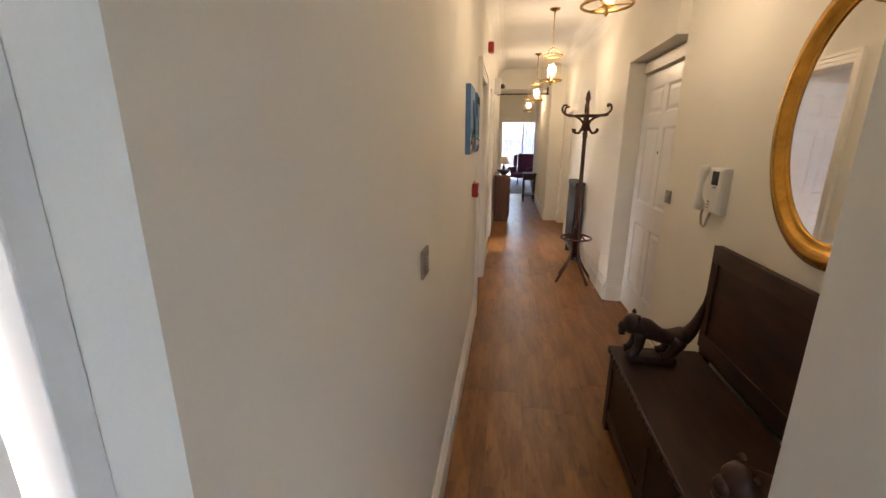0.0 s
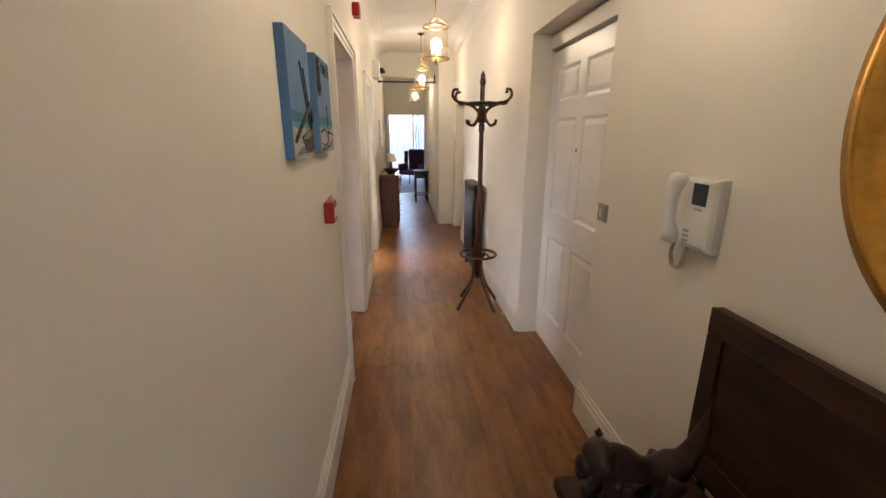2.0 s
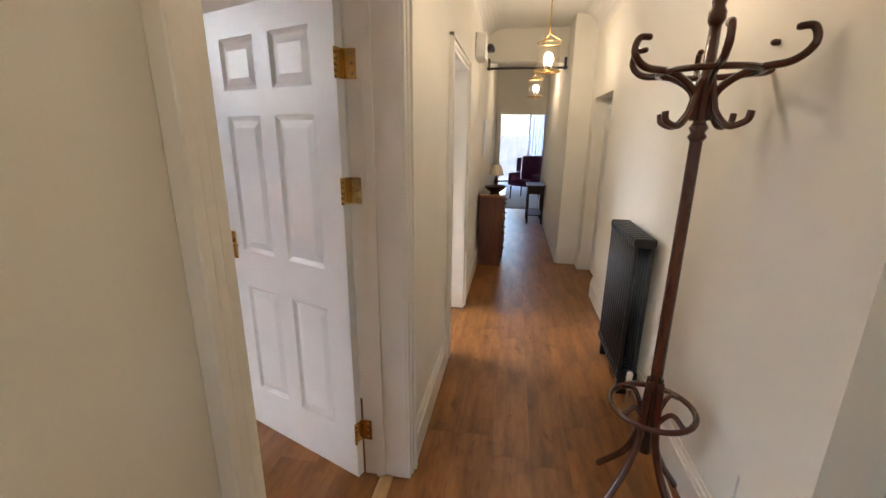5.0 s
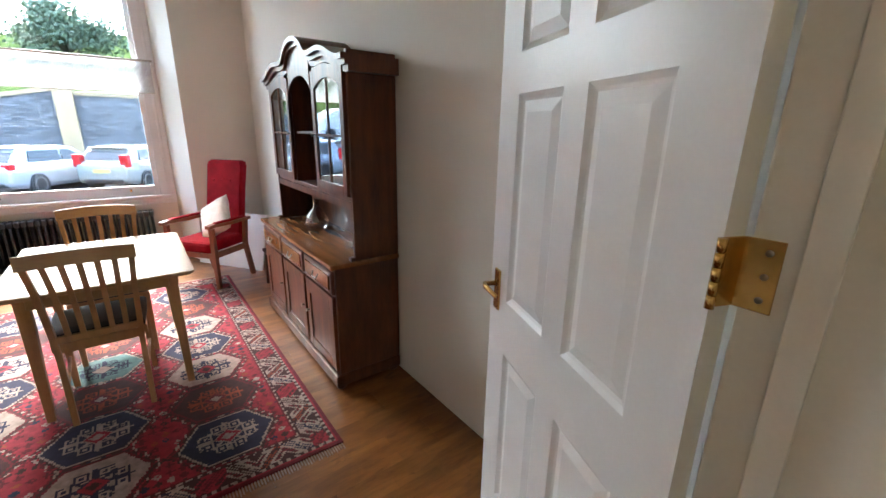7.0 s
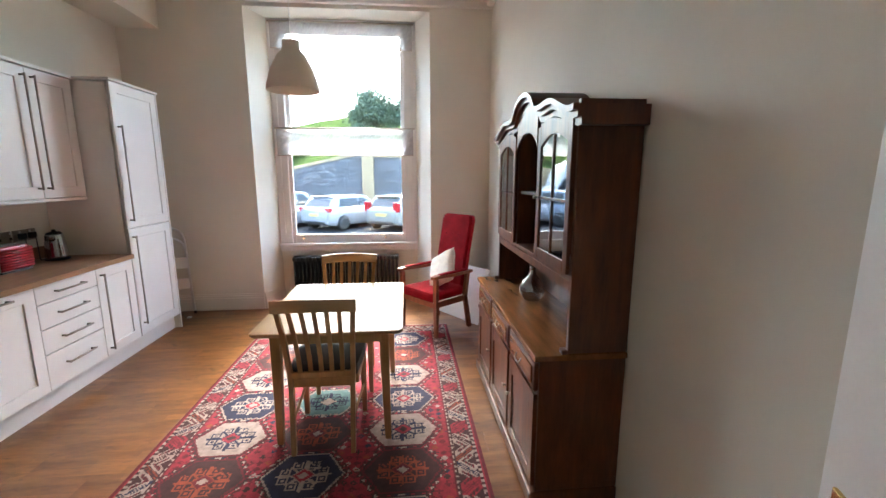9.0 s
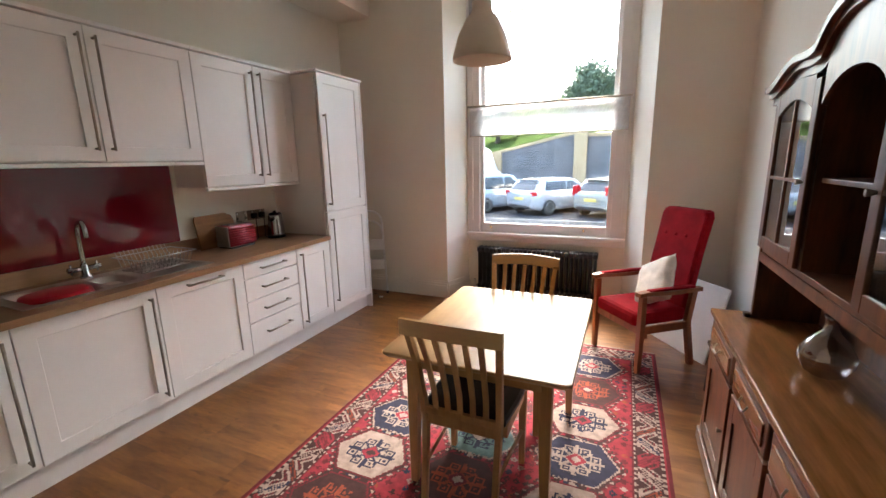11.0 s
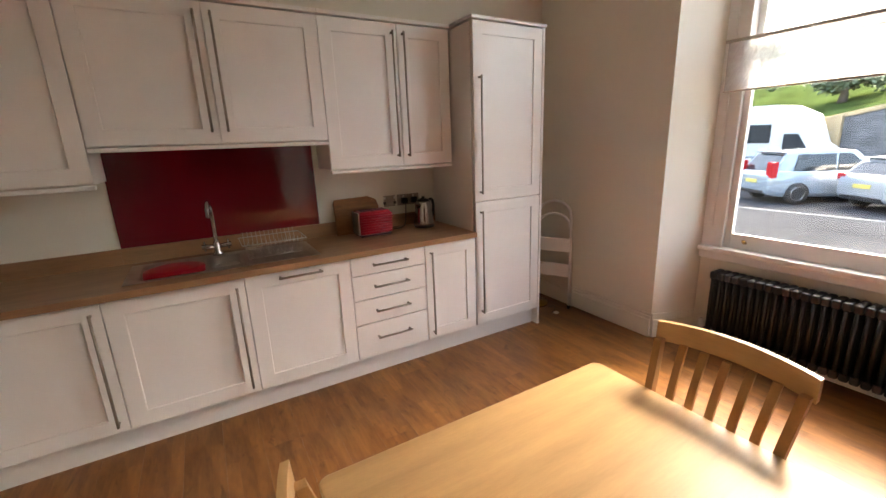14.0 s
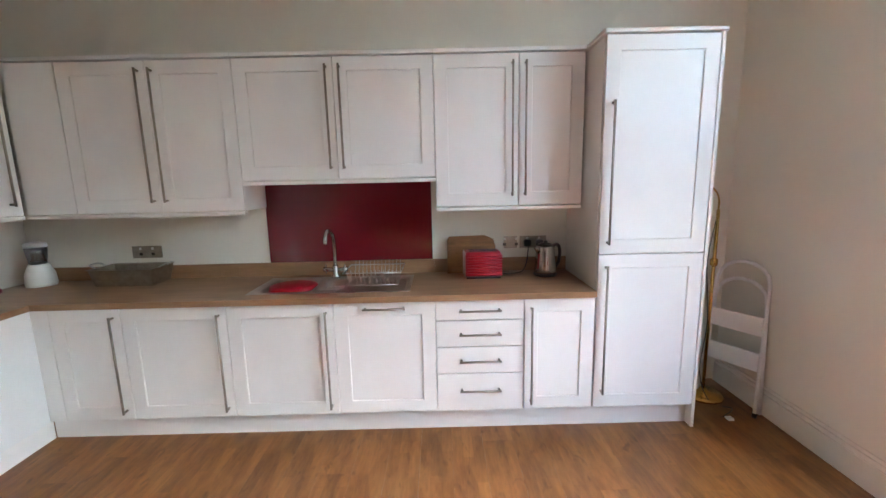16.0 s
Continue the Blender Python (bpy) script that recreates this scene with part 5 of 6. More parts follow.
rug = thing("rug", "red and navy wool rug with ivory medallions and fringe", "rug", ((RX0 + RX1) / 2, (RGY0 + RGY1) / 2, 0))
dx, dy = (RX1 - RX0) / NX, (RGY1 - RGY0) / NY
me = bpy.data.meshes.new("woven_face")
co = [(-1.5 + i * dx, -0.975 + j * dy, 0.011 + 0.0015 * noise.noise((i * 0.11, j * 0.13, 3.0))) for i in range(NX + 1) for j in range(NY + 1)]
fa = [(i * (NY + 1) + j, (i + 1) * (NY + 1) + j, (i + 1) * (NY + 1) + j + 1, i * (NY + 1) + j + 1) for i in range(NX) for j in range(NY)]
me.from_pydata(co, [], fa)
for m in RUGM:
    me.materials.append(m)
jit = lambda v: v + rr.uniform(-0.0015, 0.0015)
me.polygons.foreach_set("material_index", [knot(jit((i + 0.5) * dx), jit((j + 0.5) * dy)) for i in range(NX) for j in range(NY)])
ob = new("woven_face", me)
ob.parent = rug
part("backing", box(-1.5, 1.5, -0.975, 0.975, 0.0005, 0.009), RUGM[1], rug)
for sx in (-1, 1):
    bm = bmesh.new()
    for i in range(150):
        y = -0.965 + 1.93 * i / 149
        bx(bm, sx * 1.5, sx * (1.53 + rr.uniform(0, 0.02)), y - 0.003, y + 0.003, 0.001, 0.006)
    part("fringe", bm, RUGM[3], rug, "ivory cotton fringe")

# ---- hall: lanterns ----
def lantern(y):
    """A glass cylinder lantern with a candle cluster, hung from the ceiling on a rod."""
    p = thing("hall_lantern", "brass pendant lantern with clear glass cylinder, lit", "lamp", (0.95, y, 2.15), 0, "lanterns along the hall")
    part("lower_ring", rod([(0.118 * math.cos(a), 0.118 * math.sin(a), 0.02) for a in (2 * math.pi * i / 28 for i in range(28))], 0.007, 8, True), BRASS, p)
    part("upper_ring", rod([(0.11 * math.cos(a), 0.11 * math.sin(a), 0.27) for a in (2 * math.pi * i / 28 for i in range(28))], 0.006, 8, True), BRASS, p)
    g = part("glass_cylinder", turned([(0.105, 0.03), (0.105, 0.262)], n=32, caps=False), LANTERN, p, "clear glass cylinder")
    g.visible_shadow = False
    part("finial", turned([(0.003, -0.03), (0.014, -0.015), (0.008, 0.0), (0.03, 0.012), (0.012, 0.03)], n=16), BRASS, p)
    for k in range(3):
        a = 2 * math.pi * k / 3
        c, s = math.cos(a), math.sin(a)
        part("spoke", rod([(0, 0, 0.02), (0.117 * c, 0.117 * s, 0.02)], 0.004, 6), BRASS, p)
        part("strap", rod(curve([(0.11 * c, 0.11 * s, 0.27), (0.09 * c, 0.09 * s, 0.3), (0.03 * c, 0.03 * s, 0.33), (0, 0, 0.36)]), 0.004, 6), BRASS, p)
        cd = part("candle", turned([(0.009, 0.03), (0.009, 0.1)], (0.035 * c, 0.035 * s, 0), 10), WHITE_PLASTIC, p)
        part("bulb", turned([(0.006, 0.1), (0.013, 0.12), (0.013, 0.14), (0.003, 0.17)], (0.035 * c, 0.035 * s, 0), 10), BULB, cd, "lit candle bulb")
    part("hanging_rod", rod([(0, 0, 0.34), (0, 0, HC - 2.15 - 0.02)], 0.006, 8), BRASS, p)
    part("canopy", turned([(0.055, HC - 2.15 - 0.012), (0.055, HC - 2.15 - 0.002), (0.02, HC - 2.15 - 0.03)][::-1], n=20), BRASS, p)
    return p


first = lantern(2.68)
for y in (5.35, 7.75, 10.4):
    copy_thing(first, pose(0.95, y, 2.15))
for y in (2.68, 5.35, 7.75, 10.4):
    lp = new("lantern_light", bpy.data.lights.new("lantern_light", "POINT"))
    lp.location = (0.95, y, 2.33)
    lp.data.energy, lp.data.color, lp.data.shadow_soft_size = LAMP, (1.0, 0.85, 0.68), 0.05

# ---- hall: bench, lion, mirror ----
B = thing("settle_bench", "black-brown carved oak monk's bench with box seat", "bench", (1.3, 1.85, 0))
BY0, BY1, BX0, BX1 = 1.285, 2.5, 1.1, 1.58


def bpart(n, bm, m=DARK_OAK, parent=B, label=""):
    return part(n, bm, m, parent, label, True)


bpart("seat_lid", box(BX0 - 0.012, BX1 - 0.05, BY0 - 0.01, BY1 + 0.01, 0.455, 0.485, 0.008))
for i in range(24):
    y = BY0 + (BY1 - BY0) * (i + 0.5) / 24
    bpart("carved_edge", box(BX0 - 0.018, BX0 - 0.011, y - 0.02, y + 0.02, 0.458, 0.482, 0.003))
bpart("backboard", box(BX1 - 0.045, BX1 - 0.015, BY0, BY1 + 0.012, 0.49, 1.055, 0.006))
for b in ((0.975, 1.056), (0.52, 0.6)):
    bpart("back_rail", box(BX1 - 0.055, BX1 - 0.0455, BY0, BY1 + 0.011, *b, 0.003))
for y in (BY0 + 0.03, BY1 - 0.02):
    bpart("back_stile", box(BX1 - 0.055, BX1 - 0.0455, y - 0.03, y + 0.03, 0.602, 0.973, 0.003))
for y0, y1 in ((BY0, BY0 + 0.06), ((BY0 + BY1) / 2 - 0.03, (BY0 + BY1) / 2 + 0.03), (BY1 - 0.06, BY1)):
    bpart("front_stile", box(BX0, BX0 + 0.03, y0, y1, 0.0, 0.454, 0.004))
for z0, z1 in ((0.06, 0.13), (0.39, 0.453)):
    bpart("front_rail", box(BX0 + 0.002, BX0 + 0.028, BY0 + 0.06, BY1 - 0.06, z0, z1, 0.003))
bpart("front_panel", box(BX0 + 0.012, BX0 + 0.02, BY0 + 0.06, BY1 - 0.06, 0.12, 0.4))
for y in (BY0 + 0.001, BY1 - 0.03):
    bpart("end_panel", box(BX0 + 0.031, BX1 - 0.05, y, y + 0.028, 0.03, 0.454, 0.003))
for y in (BY0 + 0.03, BY1 - 0.03):
    bpart("back_leg", box(BX1 - 0.05, BX1 - 0.015, y - 0.03, y + 0.03, 0, 0.489, 0.003))


def lion(y):
    """A crouching carved beast with its tail up the back of the bench; one mesh."""
    bm = box(BX0 + 0.03, BX0 + 0.25, y - 0.035, y + 0.035, 0.4855, 0.515, 0.006)
    tube(bm, curve([(1.15, y, 0.635), (1.21, y, 0.625), (1.28, y, 0.6), (1.35, y, 0.6), (1.4, y, 0.625), (1.435, y, 0.7), (1.445, y, 0.79)]), [0.03] + [0.043] * 5 + [0.042, 0.04, 0.037, 0.034, 0.032, 0.031, 0.031, 0.032, 0.034, 0.036, 0.038, 0.04, 0.041, 0.041, 0.04, 0.038, 0.035, 0.032, 0.03, 0.028, 0.026, 0.024, 0.022, 0.02, 0.018, 0.016, 0.012, 0.008, 0.004, 0.003, 0.002][:31], 12)
    lathe(bm, [(0.002, -0.046), (0.03, -0.034), (0.044, -0.01), (0.045, 0.012), (0.03, 0.036), (0.004, 0.046)], (1.135, y, 0.645), 14)
    lathe(bm, [(0.002, -0.024), (0.02, -0.016), (0.026, 0.0), (0.018, 0.018), (0.002, 0.024)], (1.095, y, 0.632), 12)
    tube(bm, [(1.1, y, 0.612), (1.075, y, 0.605)], [0.018, 0.012], 8)
    for s in (-1, 1):
        lathe(bm, [(0.002, -0.012), (0.012, 0), (0.002, 0.014)], (1.15, y + s * 0.034, 0.685), 8)
        tube(bm, curve([(1.17, y + s * 0.025, 0.62), (1.165, y + s * 0.028, 0.56), (1.14, y + s * 0.028, 0.525), (1.12, y + s * 0.028, 0.522)], 3), [0.028, 0.027, 0.024, 0.022, 0.021, 0.02, 0.018, 0.018, 0.017, 0.016][:10], 8)
        tube(bm, curve([(1.35, y + s * 0.028, 0.6), (1.325, y + s * 0.03, 0.55), (1.3, y + s * 0.03, 0.525), (1.27, y + s * 0.03, 0.522)], 3), [0.034, 0.032, 0.028, 0.024, 0.022, 0.02, 0.018, 0.018, 0.017, 0.016][:10], 8)
    bm.transform(Matrix.Translation((1.115, y, 0.4855)) @ Matrix.Diagonal((1.0, 1.2, 1.2, 1)) @ Matrix.Translation((-1.1, -y, -0.4855)))
    return solid("carved_lion", bm, DARK_OAK, "carved dark oak crouching lion on the bench seat", "statue")


lion(2.37)
lion(1.39)
M = thing("oval_mirror", "oval mirror in a moulded gilt frame", "mirror", (HN, 1.92, 1.605))
MA, MB = 0.39, 0.485


def oval(k, x, n=64):
    return [(x, (MA + k) * math.cos(2 * math.pi * i / n), (MB + k) * math.sin(2 * math.pi * i / n)) for i in range(n)]


prof = [(-0.09, 0.0), (-0.092, -0.012), (-0.085, -0.02), (-0.076, -0.018), (-0.066, -0.03), (-0.045, -0.042), (-0.025, -0.04), (-0.02, -0.032), (-0.008, -0.03), (0.0, -0.016), (0.0, 0.0)]
bm = ring_loft(bmesh.new(), [oval(k, x) for k, x in prof], caps=False)
for f in bm.faces:
    f.smooth = True
part("gilt_frame", bm, GILT, M, "gilded moulded oval frame")
bm = ring_loft(bmesh.new(), [oval(-0.094, -0.008), oval(-0.086, -0.011)], caps=True)
part("mirror_glass", bm, MIRROR, M)

# intercom, switches, alarm
I = thing("door_intercom", "white video intercom with handset and small screen", "intercom", (HN, 2.672, 1.295))
bm = ring_loft(bmesh.new(), [[(x, y0, z0), (x, y1, z0), (x, y1, z1), (x, y0, z1)] for x, y0, y1, z0, z1 in ((0.0, -0.066, 0.07, -0.112, 0.118), (-0.03, -0.066, 0.07, -0.112, 0.118), (-0.042, -0.06, 0.064, -0.104, 0.113), (-0.046, -0.052, 0.056, -0.094, 0.106))])
part("body", bm, WHITE_PLASTIC, I)
part("screen", box(-0.049, -0.045, -0.034, 0.028, 0.034, 0.102, 0.001), SCREEN, I)
part("maker_bar", box(-0.048, -0.0455, -0.02, 0.012, 0.018, 0.025), GREY_PLASTIC, I)
for i in range(3):
    for j in range(2):
        part("button", box(-0.049, -0.0455, 0.022 + 0.014 * j, 0.031 + 0.014 * j, -0.09 + 0.016 * i, -0.081 + 0.016 * i, 0.001), GREY_PLASTIC, I)
bm = ring_loft(bmesh.new(), [[(x - 0.012 + d * math.cos(q), 0.092 + wd * math.sin(q), z) for q in (2 * math.pi * k / 12 for k in range(12))] for x, d, wd, z in ((-0.045, 0.01, 0.018, -0.108), (-0.05, 0.026, 0.027, -0.1), (-0.052, 0.028, 0.028, -0.07), (-0.058, 0.017, 0.023, -0.035), (-0.06, 0.015, 0.022, 0.03), (-0.056, 0.02, 0.025, 0.07), (-0.05, 0.028, 0.028, 0.095), (-0.048, 0.026, 0.027, 0.12), (-0.045, 0.01, 0.018, 0.128))])
for f in bm.faces:
    f.smooth = len(f.verts) == 4
part("handset", bm, WHITE_PLASTIC, I, "white handset")
part("cord", rod(curve([(-0.045, 0.085, -0.1), (-0.04, 0.1, -0.15), (-0.035, 0.09, -0.19), (-0.035, 0.055, -0.185), (-0.03, 0.045, -0.14), (-0.02, 0.04, -0.1)]), 0.007, 8), GREY_PLASTIC, I, "coiled grey cord")


def light_switch(x, y, z, nx, label):
    s = thing("light_switch", label, "switch", (x, y, z))
    part("plate", box(0, nx * 0.01, -0.043, 0.043, -0.043, 0.043, 0.002), NICKEL, s)
    part("rocker", box(nx * 0.01, nx * 0.016, -0.012, 0.012, -0.02, 0.02, 0.002), STEEL, s)


light_switch(HX0, 1.575, 1.19, 1, "square brushed nickel light switch")
light_switch(HN, 3.355, 1.178, -1, "square brushed nickel switch beside the entrance door")
light_switch(HX0, 3.545, 1.2, 1, "square brushed nickel switch beside the alarm point")
f = thing("fire_call_point", "red manual fire alarm call point", "alarm", (HX0, 3.43, 1.19))
part("box", box(0, 0.045, -0.05, 0.05, -0.05, 0.05, 0.006), FIRE_RED, f)
part("break_glass", box(0.045, 0.048, -0.03, 0.03, -0.025, 0.02, 0.001), WHITE_PLASTIC, f)
f = thing("alarm_sounder", "small red fire alarm sounder high on the wall", "alarm", (HX0, 5.25, 2.5))
part("box", box(0, 0.06, -0.06, 0.06, -0.05, 0.05, 0.01), FIRE_RED, f)
e = thing("emergency_light", "white emergency light box with dark lamp head", "lamp", (HX0, 7.75, 2.4))
part("box", box(0, 0.1, -0.16, 0.16, -0.12, 0.1, 0.01), WHITE_PLASTIC, e)
part("lamp_head", turned([(0.05, 0), (0.055, 0.03), (0.03, 0.07)], (0.12, 0.1, -0.03)), BLACK, e)


def canvas(y0, y1, tall, label, boat):
    """A beach picture: sky, a band of sea, sand, a beached boat with raking masts. Offsets are shares of its size."""
    w_, z0 = y1 - y0, 1.465
    c = thing("canvas_picture", label, "picture", (HX0, (y0 + y1) / 2, z0), 0, "beach pictures on the hall wall")
    part("canvas", box(0, 0.03, -w_ / 2, w_ / 2, 0, tall, 0.002), SKYBLUE, c)

    def flat(name, pts, m, x):
        part(name, prism([((a - 0.5) * w_, b * tall) for a, b in pts], "x", 0.03, x), m, c)

    def stroke(p, q, r):
        part("spar", rod([(0.0318, (p[0] - 0.5) * w_, p[1] * tall), (0.0318, (q[0] - 0.5) * w_, q[1] * tall)], r, 6), INK, c)

    flat("sea_band", [(0, 0.27), (1, 0.27), (1, 0.36), (0, 0.39)], SEA, 0.0306)
    flat("shallows", [(0, 0.24), (1, 0.24), (1, 0.285), (0, 0.3)], SHALLOW, 0.0309)
    n = 16
    flat("sand", [(0, 0), (1, 0)] + [(1 - i / n, 0.25 + 0.012 * math.sin(i * 0.9)) for i in range(n + 1)], SAND, 0.0312)
    if boat:
        flat("boat_shadow", [(0.02, 0.02), (0.5, 0.03), (0.98, 0.03), (0.7, 0.1), (0.3, 0.09)], WETSAND, 0.0314)
        flat("boat_hull", [(0.34, 0.185), (0.55, 0.15), (0.8, 0.175), (0.99, 0.22), (0.99, 0.06), (0.75, 0.03), (0.55, 0.05)], INK, 0.0317)
        flat("boat_rim", [(0.34, 0.19), (0.55, 0.155), (0.8, 0.18), (0.99, 0.225), (0.99, 0.25), (0.78, 0.21), (0.55, 0.185)], WETSAND, 0.032)
        flat("outrigger", [(0.02, 0.14), (0.12, 0.12), (0.3, 0.19), (0.28, 0.215)], INK, 0.032)
        for p, q, r in (((0.08, 0.16), (0.98, 0.5), 0.005), ((0.1, 0.14), (0.98, 0.47), 0.003), ((0.84, 0.22), (0.52, 0.8), 0.003), ((0.92, 0.24), (0.66, 0.76), 0.003), ((0.4, 0.17), (0.98, 0.27), 0.002), ((0.94, 0.3), (0.97, 0.44), 0.005)):
            stroke(p, q, r)
    else:
        flat("boat_hull", [(0.5, 0.14), (0.62, 0.13), (0.64, 0.23), (0.5, 0.23)], INK, 0.0318)
        for p, q, r in (((0.57, 0.2), (0.57, 0.52), 0.002), ((0.02, 0.22), (0.3, 0.25), 0.004), ((0.3, 0.25), (0.5, 0.21), 0.003), ((0.6, 0.22), (0.98, 0.19), 0.004), ((0.05, 0.02), (0.6, 0.13), 0.004), ((0.3, 0.02), (0.95, 0.13), 0.003), ((0.05, 0.1), (0.5, 0.06), 0.003), ((0.6, 0.04), (0.98, 0.09), 0.002)):
            stroke(p, q, r)
        rnd = random.Random(9)
        bm = bmesh.new()
        for k in range(60):
            p = Vector((0.0311, (rnd.uniform(-0.5, -0.34)) * w_, tall * rnd.uniform(0.72, 0.98)))
            q = p + Vector((0, rnd.uniform(0.0, 0.05), rnd.uniform(-0.07, 0.0)))
            q.z = min(q.z, tall - 0.008)
            tube(bm, [p, (p + q) / 2 + Vector((0, 0, 0.004)), q], [0.0008, 0.004, 0.0008], 4)
        for k in range(16):
            p = Vector((0.0311, rnd.uniform(-0.3, 0.42) * w_, tall * rnd.uniform(0.93, 0.97)))
            q = p + Vector((0, rnd.uniform(-0.02, 0.02), rnd.uniform(-0.06, -0.02)))
            tube(bm, [p, (p + q) / 2, q], [0.0006, 0.0022, 0.0006], 4)
        tagged(part("palm_fronds", bm, INK, c), kind="stuff")
    return c


canvas(2.822, 3.128, 0.385, "blue canvas print of a beached sailing boat", True)
canvas(3.278, 3.597, 0.385, "blue canvas print of a beach with dark palm fronds", False)

# ---- coat stand ----
S = thing("coat_stand", "mahogany bentwood coat stand with curled hooks", "coat stand", (1.3, 4.98, 0))
part("pole", rod([(0, 0, 0.28), (0, 0, 1.0), (0, 0, 1.66), (0, 0, 1.92)], [0.024, 0.022, 0.02, 0.018], 14), BENTWOOD, S)
part("finial", turned([(0.018, 1.92), (0.026, 1.935), (0.026, 1.96), (0.018, 1.975), (0.022, 1.99), (0.004, 2.03)], n=16), BENTWOOD, S)
part("collar", turned([(0.021, 1.56), (0.03, 1.575), (0.022, 1.59), (0.03, 1.605), (0.021, 1.62)], n=16), BENTWOOD, S)
part("hook_ring", rod([(0.15 * math.cos(a), 0.15 * math.sin(a), 1.78) for a in (2 * math.pi * i / 30 for i in range(30))], 0.011, 8, True), BENTWOOD, S)
part("stick_ring", rod([(0.16 * math.cos(a), 0.16 * math.sin(a), 0.5) for a in (2 * math.pi * i / 30 for i in range(30))], 0.012, 8, True), BENTWOOD, S)
for k in range(6):
    a = 2 * math.pi * k / 6 + 0.3
    c, s = math.cos(a), math.sin(a)
    hk = [(0.022, 1.63), (0.04, 1.72), (0.12, 1.775), (0.22, 1.79), (0.265, 1.83), (0.255, 1.875), (0.215, 1.88)]
    part("upper_hook", rod(curve([(r * c, r * s, z) for r, z in hk]), [0.012] * 25 + [0.011, 0.011, 0.011, 0.011, 0.011, 0.011, 0.011, 0.011, 0.011, 0.011, 0.011, 0.008], 8), BENTWOOD, S)
for k in range(4):
    a = 2 * math.pi * k / 4 + 0.55
    c, s = math.cos(a), math.sin(a)
    lk = [(0.022, 1.76), (0.04, 1.69), (0.055, 1.65), (0.1, 1.61), (0.155, 1.625), (0.165, 1.655)]
    part("lower_hook", rod(curve([(r * c, r * s, z) for r, z in lk]), 0.011, 8), BENTWOOD, S)
    lg = [(0.024, 0.62), (0.035, 0.45), (0.05, 0.33), (0.1, 0.2), (0.2, 0.06), (0.235, 0.014)]
    part("leg", rod(curve([(r * c, r * s, z) for r, z in lg]), 0.015, 8), BENTWOOD, S)
    part("ring_brace", rod(curve([(0.024 * c, 0.024 * s, 0.42), (0.09 * c, 0.09 * s, 0.52), (0.15 * c, 0.15 * s, 0.5)]), 0.01, 8), BENTWOOD, S)
solid("cable", rod(curve([(1.5, 5.62, 0.32), (1.5, 5.4, 0.1), (1.47, 5.1, 0.01), (1.49, 4.75, 0.008), (1.5, 4.7, 0.3), (1.505, 4.7, 0.45)]), 0.004, 6), WHITE_PLASTIC, "thin white cable trailing along the skirting", "cable")

# ---- far end of the hall ----
C = thing("hall_chest", "dark wooden chest of drawers against the hall wall", "chest", (0.45, 8.75, 0))
part("carcase", box(-0.155, 0.13, -0.42, 0.42, 0.06, 0.86, 0.006), OAK, C)
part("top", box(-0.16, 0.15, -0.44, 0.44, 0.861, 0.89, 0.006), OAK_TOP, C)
part("plinth", box(-0.15, 0.12, -0.41, 0.41, 0, 0.059), OAK, C)
for z in (0.1, 0.29, 0.48, 0.67):
    d = part("drawer", box(0.131, 0.146, -0.4, 0.4, z, z + 0.17, 0.004), OAK, C)
    for y in (-0.2, 0.2):
        part("knob", rod([(0.146, y, z + 0.085), (0.17, y, z + 0.085)], [0.008, 0.014], 10), BRASS, d)
b = thing("bowl", "dark wooden fruit bowl on the chest", "bowl", (0.47, 8.5, 0.89))
part("shell", turned([(0.05, 0), (0.06, 0.015), (0.12, 0.06), (0.135, 0.09), (0.125, 0.09), (0.1, 0.055), (0.02, 0.02)]), DARK_OAK, b)
l = thing("table_lamp", "cream shaded table lamp on the chest", "lamp", (0.46, 8.95, 0.89))
part("base", turned([(0.06, 0), (0.06, 0.015), (0.015, 0.03), (0.028, 0.08), (0.012, 0.16), (0.008, 0.2)]), DARK_OAK, l)
part("shade", turned([(0.1, 0.18), (0.06, 0.31), (0.057, 0.31), (0.097, 0.18)], n=28, caps=False), SHADE, l)
p = thing("framed_notice", "white framed notice on the hall wall", "picture", (HX0, 9.15, 1.55))
part("frame", box(0, 0.02, -0.16, 0.16, -0.22, 0.22, 0.004), WHITE, p)
part("sheet", box(0.02, 0.0212, -0.13, 0.13, -0.19, 0.19), WHITE_PLASTIC, p)
p = thing("curtain_pole", "dark metal curtain pole across the hall", "pole", (0.77, 9.12, 2.4))
part("pole", rod([(0.275, 9.12, 2.4), (1.275, 9.12, 2.4)], 0.014), DARKGAP, p, "", True)
for x in (0.3, 1.25):
    part("bracket", box(x - 0.012, x + 0.012, 9.1, 9.2, 2.385, 2.52, 0.003), DARKGAP, p, "", True)
t = thing("side_table", "small dark wooden side table with turned legs", "table", (1.1, 11.3, 0))
part("top", box(-0.17, 0.17, -0.3, 0.3, 0.68, 0.71, 0.006), DARK_OAK, t)
part("drawer_box", box(-0.15, 0.15, -0.27, 0.27, 0.55, 0.679, 0.003), DARK_OAK, t)
part("shelf", box(-0.14, 0.14, -0.26, 0.26, 0.15, 0.17, 0.003), DARK_OAK, t)
for sx in (-1, 1):
    for sy in (-1, 1):
        part("leg", turned([(0.016, 0), (0.02, 0.1), (0.014, 0.2), (0.022, 0.35), (0.016, 0.5), (0.022, 0.55)], (sx * 0.13, sy * 0.25, 0), 12), DARK_OAK, t)
c = thing("purple_armchair", "purple upholstered wing chair on thin legs", "armchair", (0.98, 14.2, 0), 150)
part("seat", box(-0.28, 0.28, -0.25, 0.3, 0.34, 0.48, 0.05), PURPLE, c)
